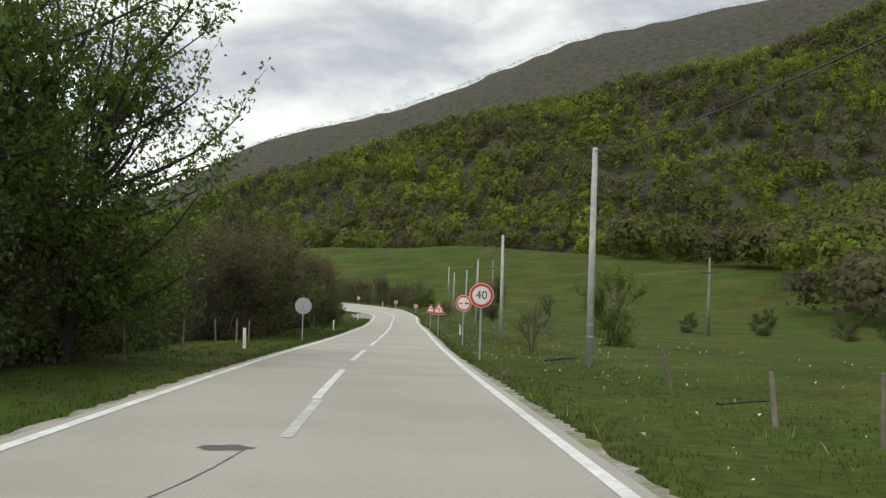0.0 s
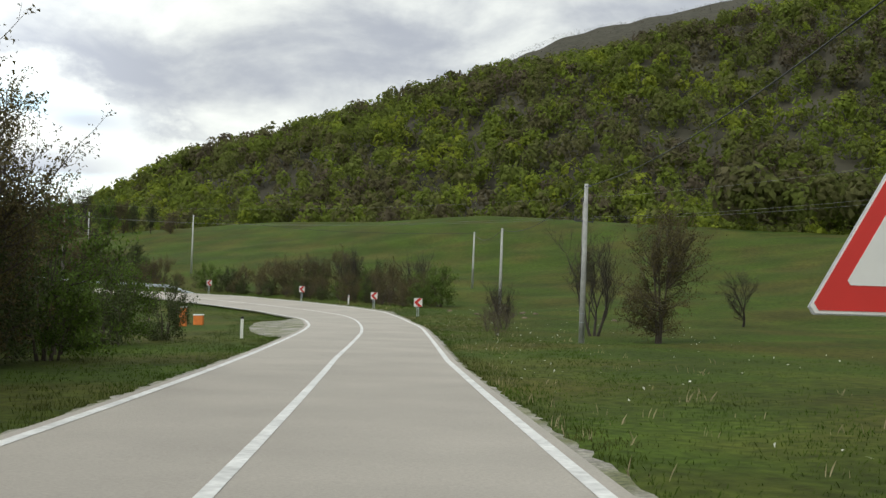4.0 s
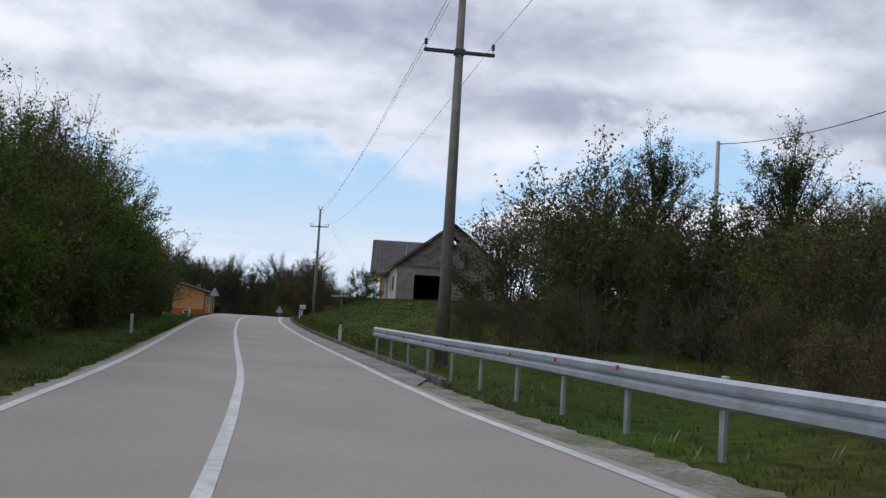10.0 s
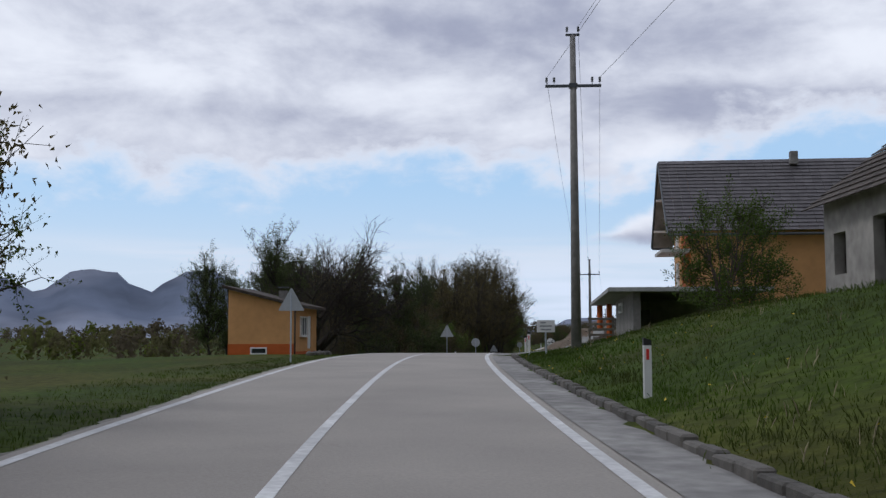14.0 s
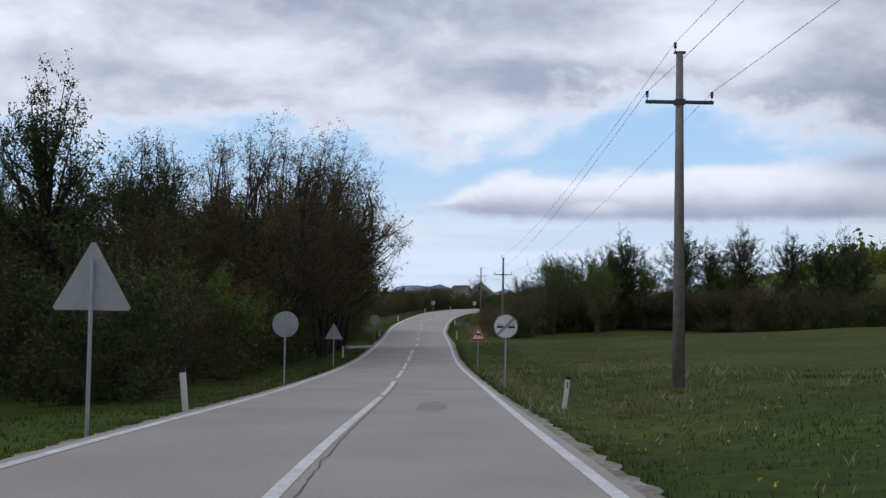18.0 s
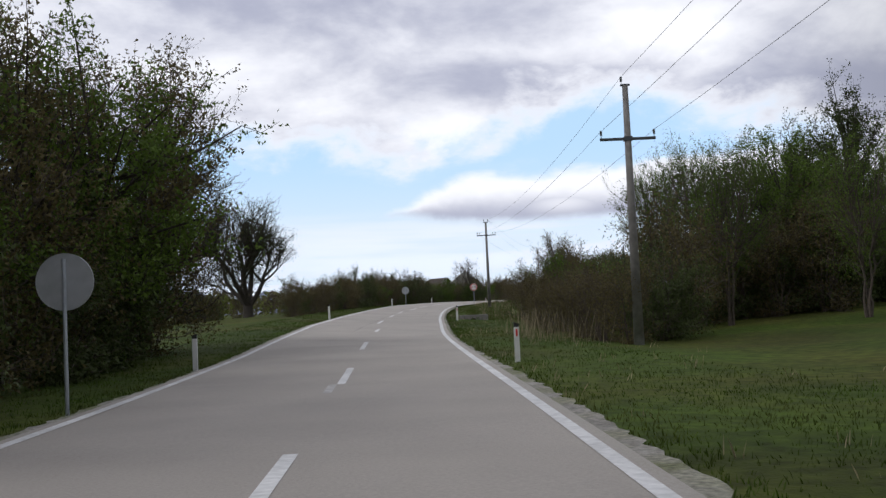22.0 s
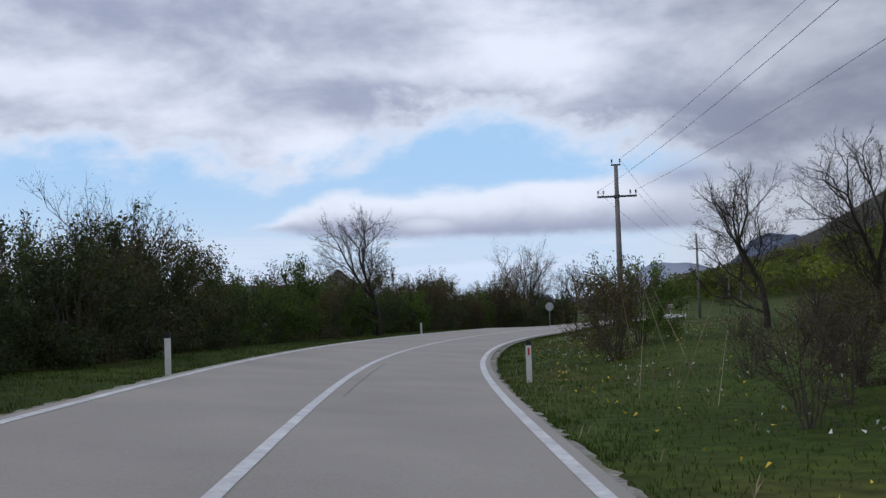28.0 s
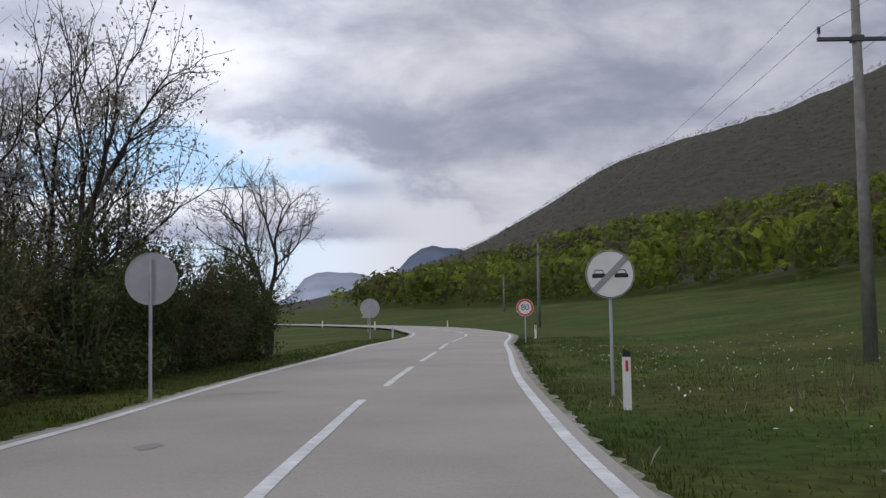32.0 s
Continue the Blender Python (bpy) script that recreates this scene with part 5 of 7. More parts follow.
woods("woods", 15500, (-240, 420, 230, 620), on_hill, 7.6, WOOD, 3, "mixed spring wood of green and leafless trees covering the hillside", 64, 0.55)
woods("woods", 5600, (-470, -40, 580, 980), on_last, 9.5, WOOD, 5, "green wood on the slope beside the road", 44, 0.55)
woods("woods", 6200, (30, 420, 0, 300), on_hill, 8.5, WOOD, 9, "wood on the eastern slope", 64, 0.42)
woods("woods", 14000, (-1150, 1450, 1700, 3100), lambda x, y, rg: hill_height(x, y) > 60, 5.5, WOOD_D, 10, "dark leafless wood on the mountain", 14)
woods("woods", 900, (-900, -330, 380, 900), lambda x, y, rg: (np.abs(near_road(x, y)[1]) > 90) & (rg.uniform(0, 1, len(x)) < 0.3 + 0.6 * (wave(x, y, 160, 2.5) > 0.1)), 7.5, WOOD, 11, "hedges and copses in the valley", 60, 0.25)
woods("woods", 700, (-700, -120, 60, 330), lambda x, y, rg: (np.abs(near_road(x, y)[1]) > 70) & (wave(x, y, 120, 5.5) > 0.1), 7.0, WOOD, 12, "hedges and copses in the valley", 60, 0.5)
woods("woods", 900, (-440, -200, 320, 600), lambda x, y, rg: (near_road(x, y)[1] < -55) & (near_road(x, y)[1] > -95), 6.0, WOOD, 14, "hedge trees along the valley meadows", 60, 0.25)
woods("woods", 260, (-330, 20, 250, 420), lambda x, y, rg: (mound(x, y) > 1.5) & (mound(x, y) < 5.0) & (y > 285) & (np.abs(near_road(x, y)[1]) > 40), 8.5, WOOD, 13, "trees along the top of the meadow", 90, 0.35)


def range_mesh():
    """A far snow-streaked mountain chain round the western horizon."""
    rg = np.random.default_rng(8)
    az = np.radians(np.linspace(-5, 115, 200))
    V = []
    for j, (rad, k) in enumerate(((3300, 0.0), (3700, 0.45), (4100, 1.0), (4200, 0.6))):
        for i, a in enumerate(az):
            t = math.degrees(a)
            h = float(np.interp(t, [-5, 8, 13, 17, 21, 27, 48, 56, 64, 80, 115], [250, 305, 310, 275, 205, 95, 80, 165, 262, 235, 180]))
            h += 14 * math.sin(t * 0.9 + 1.0) + 9 * math.sin(t * 2.3) + 5 * math.sin(t * 5.1) + rg.normal() * 3
            V.append((-200 - math.sin(a) * rad, 400 + math.cos(a) * rad, -30 + h * k * (1 + 0.12 * math.sin(i * 0.7 + j))))
    n = len(az)
    F = [(j * n + i, j * n + i + 1, (j + 1) * n + i + 1, (j + 1) * n + i) for j in range(3) for i in range(n - 1)]
    return mesh_from("mountain_range", V, F, HAZE_HILL, True)


tagged(part_mesh("mountain_range", range_mesh()), "far mountain chain with haze painted in as blue and patches of snow", "mountains", kind="structure")

# ---------------------------------------------------------------- poles and cables


def concrete_pole(height=7.4, r=0.14):
    t = new("utility_pole")
    bm = bmesh.new()
    rod(bm, (0, 0, -0.4), (0, 0, height), r, r * 0.62, 12)
    part("post", bm, CONCRETE, t, smooth=True)
    part("bracket", boxed(0.10, 0, height - 0.12, 0.26, 0.05, 0.05, 0.008), STEEL_DARK, t)
    bm = bmesh.new()
    for z in (0.95, 1.35):
        rod(bm, (0, 0, z), (0, 0, z + 0.03), r * 0.98, r * 0.98, 12)
    part("clamp_band", bm, STEEL, t)
    return tagged(t, "grey concrete utility pole with a small bracket", "utility pole", "low-voltage poles")


def cross_pole(height=10.0, arm=1.65, paired=True):
    """arm: how far the crossarm hangs below the top; paired: two insulators at each end of the arm, else one."""
    t = new("power_pole")
    bm = bmesh.new()
    rod(bm, (0, 0, -0.5), (0, 0, height), 0.19, 0.10, 14)
    part("post", bm, CONCRETE_DARK, t, smooth=True)
    part("crossarm", boxed(0, 0, height - arm, 2.0, 0.09, 0.10, 0.012), STEEL_DARK, t)
    part("arm_clamp", boxed(0, 0, height - arm, 0.30, 0.26, 0.16, 0.012), STEEL_DARK, t)
    part("cap", boxed(0, 0, height + 0.02, 0.50 if paired else 0.34, 0.12, 0.07, 0.012), STEEL_DARK, t)
    ends = ((-0.95, -arm + 0.05), (-0.68, -arm + 0.05), (0.68, -arm + 0.05), (0.95, -arm + 0.05), (-0.2, 0.05), (0.2, 0.05)) if paired else ((-0.95, -arm + 0.05), (0.95, -arm + 0.05), (-0.13, 0.05))
    for x, z in ends:
        bm = bmesh.new()
        rod(bm, (x, 0, height + z), (x, 0, height + z + 0.12), 0.012, n=6)
        for k in range(3):
            rod(bm, (x, 0, height + z + 0.10 + 0.06 * k), (x, 0, height + z + 0.15 + 0.06 * k), 0.055, 0.03, 8)
        part("insulator", bm, INSULATOR, t)
    return tagged(t, "concrete power pole with a steel crossarm and insulators", "power pole", "medium-voltage poles")


PLACED = set()


def place(proto, m):
    """The first call moves the thing itself, the next ones copies."""
    if proto.name in PLACED:
        return copy_thing(proto, m)
    PLACED.add(proto.name)
    proto.matrix_basis = m
    return proto


def stand_xy(proto, x, y, turn=0.0, tall=1.0, lean=0.0, z=None):
    p = Vector((x, y, gz(x, y) if z is None else z))
    m = Matrix.Translation(p) @ Matrix.Rotation(radians(turn), 4, "Z") @ Matrix.Rotation(radians(lean), 4, "Y") @ Matrix.Diagonal((1, 1, tall, 1))
    ob = place(proto, m)
    ob.matrix_basis = m
    return ob


def stand(proto, s, d, turn=0.0, tall=1.0, lean=0.0):
    p = spot(s, d)
    return stand_xy(proto, p.x, p.y, heading(s) + turn, tall, lean)


POLE_A = concrete_pole()
LOW = [spot(-8, 8.2), (4.5, 35.5), (3.1, 72.0), (2.0, 108.0), spot(147, 10.2), (-0.55, 182.8), (-1.8, 218.5), (-39.6, 244.5), (-59.2, 260.1)]
LOW_TOP = [4.5, 4.35, 2.65, 1.45, 0.4, 0.0, 1.2, 3.5, 4.3]
low_tops = []
for p, top in zip(LOW, LOW_TOP):
    z = gz(p[0], p[1])
    k = (top - z) / 7.4
    stand_xy(POLE_A, p[0], p[1], rng.uniform(-20, 20), k, rng.uniform(-0.8, 0.8))
    low_tops.append(Vector((p[0], p[1], top - 0.12)))
HIGH = [(26.3, 110.6), (6.2, 185.6), (-54.15, 236.05), (-120.2, 287.3), (-166.66, 338.15), (-226.9, 406.2), (-276.2, 462.0), (-315.2, 527.7), (-333.75, 593.75), (-354.4, 671.0), (-368.6, 725.5)]
HIGH_TOP = [2.4, 2.5, 3.85, 6.5, 3.35, 1.35, 2.7, 3.5, 4.95, 4.3, 3.5]
HIGH_ARM = [1.6, 1.6, 1.6, 1.85, 1.45, 1.92, 1.36, 1.6, 1.65, 1.0, 1.5]
PAIRED = (3, 6, 7)
tips = []
for i, (p, top, arm) in enumerate(zip(HIGH, HIGH_TOP, HIGH_ARM)):
    a, b = HIGH[max(i - 1, 0)], HIGH[min(i + 1, len(HIGH) - 1)]
    turn = math.degrees(math.atan2(b[1] - a[1], b[0] - a[0])) - 90
    stand_xy(cross_pole(top - gz(*p), arm, i in PAIRED), p[0], p[1], turn)
    m = Matrix.Translation((p[0], p[1], top)) @ Matrix.Rotation(radians(turn), 4, "Z")
    tips.append([m @ Vector(q) for q in ((-0.95, 0, 0.3 - arm), (0.2 if i in PAIRED else -0.13, 0, 0.32), (0.95, 0, 0.3 - arm))])


def cable(name, a, b, sag, r, label):
    n = 14
    pts = [a.lerp(b, k / n) - Vector((0, 0, 4 * sag * (k / n) * (1 - k / n))) for k in range(n + 1)]
    v, f = tubes([([tuple(p) for p in pts], [r] * (n + 1))], 5)
    return tagged(part_mesh(name, mesh_from(name, v, f, CABLE if r > 0.01 else WIRE, True)), label, "cable", "overhead cables")


for a, b in zip(low_tops[:-1], low_tops[1:]):
    cable("power_cable", a, b, 0.8, 0.018, "black twisted power cable sagging between poles")
for A, B in zip(tips[:-1], tips[1:]):
    for a, b in zip(A, B):
        cable("power_wire", a, b, 0.9, 0.007, "thin bare overhead power wire")

# ---------------------------------------------------------------- signs


def put_text(text, size, parent, x, z, y, material=BLACK):
    cu = bpy.data.curves.new("numeral", "FONT")
    cu.body, cu.size, cu.extrude, cu.align_x, cu.align_y = text, size, 0.003, "CENTER", "CENTER"
    tmp = bpy.data.objects.new("numeral", cu)
    me = bpy.data.meshes.new_from_object(tmp)
    bpy.data.objects.remove(tmp)
    me.materials.append(material)
    ob = new("numeral", me)
    ob.parent = parent
    ob.matrix_basis = Matrix.Translation((x, y, z)) @ Matrix.Rotation(radians(90), 4, "X")
    return ob


def sign_post(t, height, x=0.0):
    bm = bmesh.new()
    rod(bm, (x, 0.045, -0.3), (x, 0.045, height), 0.032, n=10)
    part("post", bm, STEEL, t, "grey steel post")


def plate(t, outline, y0, y1, material, name, label=""):
    return part(name, prism(bmesh.new(), outline, y0, y1), material, t, label)


def car_outline(cx, cz, k):
    """A car seen from behind."""
    return ([(cx + x * k, cz + z * k) for x, z in ((-0.5, -0.18), (-0.5, 0.08), (-0.36, 0.14), (0.36, 0.14), (0.5, 0.08), (0.5, -0.18))],
            [(cx + x * k, cz + z * k) for x, z in ((-0.38, 0.14), (-0.28, 0.42), (0.28, 0.42), (0.38, 0.14), (0.33, 0.14), (0.24, 0.36), (-0.24, 0.36), (-0.33, 0.14))])


def ring(bm, r0, r1, y0, y1, cz, n=44):
    a = [(math.cos(2 * math.pi * i / n), math.sin(2 * math.pi * i / n)) for i in range(n)]
    rows = [[bm.verts.new((c * r, y, cz + s * r)) for c, s in a] for r, y in ((r0, y0), (r1, y0), (r1, y1), (r0, y1))]
    for i in range(n):
        for j in range(4):
            p, q = rows[j], rows[(j + 1) % 4]
            bm.faces.new((p[i], p[(i + 1) % n], q[(i + 1) % n], q[i]))
    bmesh.ops.recalc_face_normals(bm, faces=bm.faces)
    return bm


def round_sign(h, face, label, r=0.45):
    t = new("road_sign")
    sign_post(t, h + r * 0.8)
    panel = plate(t, disc_outline(r, 44, 0, h), -0.004, 0.012, ALU, "panel", "bare metal back")
    part("rim", ring(bmesh.new(), r * 0.985, r * 1.01, -0.010, 0.022, h), ALU, panel)
    plate(panel, disc_outline(r * 0.985, 44, 0, h), -0.010, -0.004, WHITE, "face", "white reflective face")
    if face in ("40", "80", "no_passing"):
        part("red_ring", ring(bmesh.new(), r * 0.74, r * 0.95, -0.014, -0.010, h), RED, panel, "red border")
    if face in ("40", "80"):
        put_text(face, r * 0.95, panel, 0, h, -0.014)
    if face == "no_passing":
        for cx, m in ((-0.27, RED), (0.27, BLACK)):
            for o in car_outline(cx * r / 0.45 * 0.62, h - 0.01, r * 0.52):
                plate(panel, o, -0.014, -0.010, m, "car_symbol")
    if face == "end_passing":
        for cx in (-0.30, 0.30):
            for o in car_outline(cx * r / 0.45 * 0.70, h - 0.02, r * 0.56):
                plate(panel, o, -0.014, -0.010, BLACK, "car_symbol")
        u = math.sqrt(0.5)
        w = 0.055
        L = r * 0.93
        plate(panel, [(-L * u - w * u, h - L * u + w * u), (-L * u + w * u, h - L * u - w * u), (L * u + w * u, h + L * u - w * u), (L * u - w * u, h + L * u + w * u)], -0.018, -0.014, GREY, "diagonal_bar", "grey diagonal bar")
        part("black_ring", ring(bmesh.new(), r * 0.95, r * 0.98, -0.014, -0.010, h), BLACK, panel)
    return tagged(t, label, "road sign", "road signs")


def tri(side, h):
    """Corners of an upright triangle with its middle at h, corners clipped a little."""
    H = side * 0.866
    z0 = h - H / 2
    c = 0.04 * side
    return [(-side / 2 + c, z0), (side / 2 - c, z0), (side / 2 - c * 0.4, z0 + c * 0.9), (c * 0.6, z0 + H - c * 0.5), (-c * 0.6, z0 + H - c * 0.5), (-side / 2 + c * 0.4, z0 + c * 0.9)]


def warning_sign(h, face, label, side=1.05):
    t = new("warning_sign")
    sign_post(t, h + 0.25)
    panel = plate(t, tri(side, h), -0.004, 0.012, ALU, "panel", "bare metal back")
    if face:
        plate(panel, tri(side * 0.985, h), -0.010, -0.004, WHITE, "rim", "white rim")
        plate(panel, tri(side * 0.95, h), -0.014, -0.010, RED, "red_border", "red border")
        plate(panel, tri(side * 0.62, h - 0.02), -0.018, -0.014, WHITE, "face", "white face")
    if face == "bend":
        o = [(0.10, -0.20), (0.10, -0.06), (0.05, 0.03), (-0.03, 0.07), (-0.03, 0.13), (-0.14, 0.04), (-0.03, -0.05), (-0.03, 0.0), (0.01, -0.03), (0.03, -0.09), (0.03, -0.20)]
        plate(panel, [(x * 0.85, h - 0.04 + z * 0.85) for x, z in o], -0.022, -0.018, BLACK, "arrow_symbol")
    if face == "slippery":
        for o in car_outline(0.03, h + 0.0, 0.2):
            plate(panel, o, -0.022, -0.018, BLACK, "car_symbol")
        for x0 in (-0.08, 0.06):
            o = [(x0 + 0.04 * math.sin(k * 1.1), h - 0.06 - 0.022 * k) for k in range(6)]
            plate(panel, o + [(x + 0.02, z) for x, z in o[::-1]], -0.022, -0.018, BLACK, "track_symbol")
    if face == "cattle":
        o = [(-0.19, 0.05), (-0.15, 0.10), (-0.10, 0.075), (0.15, 0.07), (0.18, 0.03), (0.17, -0.06), (0.155, -0.05), (0.155, 0.0), (0.15, -0.14), (0.12, -0.14), (0.12, -0.04), (-0.04, -0.045), (-0.05, -0.14), (-0.08, -0.14), (-0.09, -0.03), (-0.12, 0.0), (-0.14, 0.04), (-0.18, 0.035)]
        plate(panel, [(x, h - 0.06 + z) for x, z in o], -0.022, -0.018, BLACK, "animal_symbol", "dark cattle outline")
    return tagged(t, label, "road sign", "road signs")


def chevron_board(h=1.18, w=0.62):
    t = new("chevron_board")
    for x in (-0.06, 0.06):
        bm = bmesh.new()
        rod(bm, (x, 0.05, -0.7), (x, 0.05, h + 0.1), 0.028, n=8)
        part("post", bm, STEEL, t)
    panel = part("panel", boxed(0, 0.0, h, w, 0.03, w, 0.006), ALU, t, "bare metal back")
    part("face", boxed(0, -0.018, h, w * 0.985, 0.004, w * 0.985), WHITE, panel, "white face")
    k = w / 2 * 0.96
    plate(panel, [(-k * 0.98, h), (k * 0.1, h + k), (k * 0.98, h + k), (-k * 0.1, h), (k * 0.98, h - k), (k * 0.1, h - k)], -0.026, -0.020, RED, "chevron", "red chevron pointing left")
    return tagged(t, "white board with a red chevron on two steel posts", "chevron sign", "chevron boards")


def face_road(proto, s, d, back=False):
    return stand(proto, s, d, 180 if back else 0)


def sign_at(make, x, y, hcentre, back=False, turn=0.0):
    """A sign of its own at a place, its middle hcentre over the world's zero."""
    s, d, z = near_road([x], [y])
    t = make(hcentre - gz(x, y))
    stand_xy(t, x, y, heading(float(s[0])) + (180 if back else 0) + turn)
    return t


BACK = "grey metal back of a round road sign on a post"
sign_at(lambda h: round_sign(h, "40", "round red-bordered speed limit sign reading 40"), 0.9, 38.4, -0.80)
sign_at(lambda h: round_sign(h, "no_passing", "round red-bordered no-overtaking sign with two cars"), 0.4, 58.8, -1.70)
sign_at(lambda h: round_sign(h, "", BACK), -8.4, 57.9, -2.1, True)
sign_at(lambda h: warning_sign(h, "bend", "red-bordered triangular sign warning of a bend"), -1.3, 78.3, -2.7)
sign_at(lambda h: warning_sign(h, "slippery", "red-bordered triangular sign warning of a slippery road"), -2.55, 105.5, -3.66)
BACK_T = "grey metal back of a triangular warning sign"
p = spot(339, -4.6)
sign_at(lambda h: warning_sign(h, "", BACK_T), p.x, p.y, p.z + 2.3, True)
p = spot(390.0, -3.7)
sign_at(lambda h: warning_sign(h, "", BACK_T, 1.2), p.x, p.y, p.z + 2.3, True)
sign_at(lambda h: round_sign(h, "", BACK), -180.2, 334.8, -4.9, True)
sign_at(lambda h: round_sign(h, "end_passing", "round white end-of-overtaking-ban sign with two cars and grey bar"), -175.8, 341.7, -4.9)
sign_at(lambda h: warning_sign(h, "", BACK_T, 1.05), -195.8, 351.45, -5.72, True)
sign_at(lambda h: warning_sign(h, "cattle", "red-bordered triangular cattle warning sign"), -191.2, 358.7, -5.8)
p = spot(475.5, -3.95)
sign_at(lambda h: round_sign(h, "", BACK), p.x, p.y, p.z + 1.98, True)
sign_at(lambda h: round_sign(h, "no_passing", "round red-bordered no-overtaking sign with two cars"), -287.7, 474.0, -3.75)
p = spot(590, -4.1)
sign_at(lambda h: round_sign(h, "", BACK), p.x, p.y, p.z + 1.7, True)
sign_at(lambda h: round_sign(h, "", BACK), -346.8, 582.3, -2.8, True)
sign_at(lambda h: round_sign(h, "end_passing", "round white end-of-overtaking-ban sign with two cars and grey bar"), -339.3, 585.8, -2.78)
sign_at(lambda h: round_sign(h, "80", "round red-bordered speed limit sign reading 80"), -346.9, 620.0, -2.85)
p = spot(762, -6.0)
sign_at(lambda h: round_sign(h, "", "grey metal back of a large round sign", 0.62), p.x, p.y, p.z + 1.8, True)
p = spot(790, -6.0)
sign_at(lambda h: warning_sign(h, "", BACK_T, 1.2), p.x, p.y, p.z + 1.6, True)


def small_board(h):
    t = new("info_board")
    sign_post(t, h + 0.1)
    panel = part("panel", boxed(0, 0, h, 0.62, 0.02, 0.42, 0.005), WHITE, t, "white face")
    for k, w in enumerate((0.2, 0.42, 0.36)):
        part("text_bar", boxed(-0.2 + w / 2 if k == 0 else 0, -0.013, h + 0.12 - 0.12 * k, w, 0.004, 0.05), GREY, panel, "grey line of writing")
    return tagged(t, "small white board with grey lines of writing", "sign", "road signs")


sign_at(small_board, -120.3, 285.9, -3.95)
CHEV = chevron_board()
for x, y, turn, h in ((-6.8, 177.6, 0, 1.23), (-11.1, 193.5, -4, 1.48), (-19.1, 205.4, -6, 1.59), (-31.4, 219.0, -12, 1.47)):
    s, d, z = near_road([x], [y])
    stand_xy(CHEV, x, y, heading(float(s[0])) + turn, z=float(z[0]) + h - 1.18)


def marker_post():
    """A plastic marker post with a slanted top, black band and red reflector."""
    t = new("marker_post")
    bm = bmesh.new()
    prism(bm, [(-0.06, -0.2), (0.06, -0.2), (0.06, 0.84), (-0.06, 0.84)], -0.045, 0.045)
    part("post", bm, PLASTIC, t, "white plastic body")
    bm = bmesh.new()
    prism(bm, [(-0.062, 0.84), (0.062, 0.84), (0.062, 0.92), (-0.062, 0.96)], -0.047, 0.047)
    part("cap", bm, BLACK, t, "black slanted cap")
    part("reflector", boxed(0, -0.047, 0.70, 0.045, 0.008, 0.17, 0.004), RED, t, "red reflector")
    return tagged(t, "white plastic roadside marker post with black cap", "marker post", "roadside marker posts")


POST = marker_post()
for s, d, lean in ((43.3, -5.0, 1), (89, -4.6, 0), (85.4, 5.85, 0), (146, -4.7, 0), (199.9, 6.3, 2), (267.3, 4.35, 0), (270, -4.4, 1), (314, 4.75, 0), (310.6, -4.2, 0), (341, 4.8, 0), (359, 4.7, 0), (397.0, -3.9, 6), (402.9, 4.95, 7), (447.3, -4.6, 0), (484.3, 4.2, 0), (486, -3.9, 0), (526, -3.95, 0), (527.0, 4.2, 0), (574, -3.9, 0), (618.9, 4.0, 0), (617.6, -4.05, 1), (665.3, -4.15, 1), (710.1, 4.25, 0), (763, -4.6, 0), (757, 4.4, 0), (805, 4.2, 0), (800, -4.4, 0), (829, -4.4, 0)):
    stand(POST, s, d, 180 if d < 0 else 0, 1.0, lean)

# ---------------------------------------------------------------- guardrail


def guardrail():
    t = new("guardrail")
    s = np.arange(229.3, 257.5, 1.0)
    dd = np.interp(s, [229.3, 233, 257], [5.5, 5.15, 4.45])
    prof = [(0.03, 0.155), (-0.045, 0.115), (-0.045, 0.05), (0.03, 0.0), (-0.045, -0.05), (-0.045, -0.115), (0.03, -0.155)]

    def sheet(s, dd, z, name):
        c, r = along(s)
        V = []
        for i in range(len(s)):
            for (o, h) in prof:
                V.append((c[i, 0] + r[i, 0] * (dd[i] + o), c[i, 1] + r[i, 1] * (dd[i] + o), c[i, 2] + z[i] + h))
        k = len(prof)
        F = [(i * k + j, i * k + j + 1, (i + 1) * k + j + 1, (i + 1) * k + j) for i in range(len(s) - 1) for j in range(k - 1)]
        V2 = [(x, y, z) for x, y, z in V]
        ob = part_mesh(name, mesh_from(name, V2, F, STEEL), t)
        ob.modifiers.new("thick", "SOLIDIFY").thickness = 0.006
        return ob

    z = np.full(len(s), 0.78)
    for k in range(0, len(s) - 1, 4):
        sheet(s[k:k + 5], dd[k:k + 5], z[k:k + 5], "beam")
    e = np.array([225.2, 226.6, 228.0, 229.3])
    sheet(e, np.array([5.9, 5.75, 5.6, 5.5]), np.array([0.02, 0.25, 0.55, 0.78]), "end_beam")
    for q in np.arange(230.2, 258, 2.7):
        d0 = float(np.interp(q, [229.3, 233, 257], [5.5, 5.15, 4.45]))
        p = spot(q, d0 + 0.10)
        g = gz(p.x, p.y)
        top = spot(q, d0).z + 0.82
        bm = boxed(0, 0, (top + g - 0.3) / 2, 0.06, 0.11, top - g + 0.3, 0.01)
        ob = part("post", bm, STEEL, t)
        ob.matrix_basis = Matrix.Translation((p.x, p.y, 0)) @ Matrix.Rotation(radians(heading(q)), 4, "Z")
        if int(q * 10) % 3 == 0:
            rf = part("reflector", boxed(0, 0, 0, 0.03, 0.06, 0.06, 0.005), RED, t, "small red reflector")
            rf.matrix_basis = Matrix.Translation(spot(q, d0 - 0.06, 0.78)) @ Matrix.Rotation(radians(heading(q)), 4, "Z")
    return tagged(t, "galvanised steel guardrail with a buried end", "guardrail")


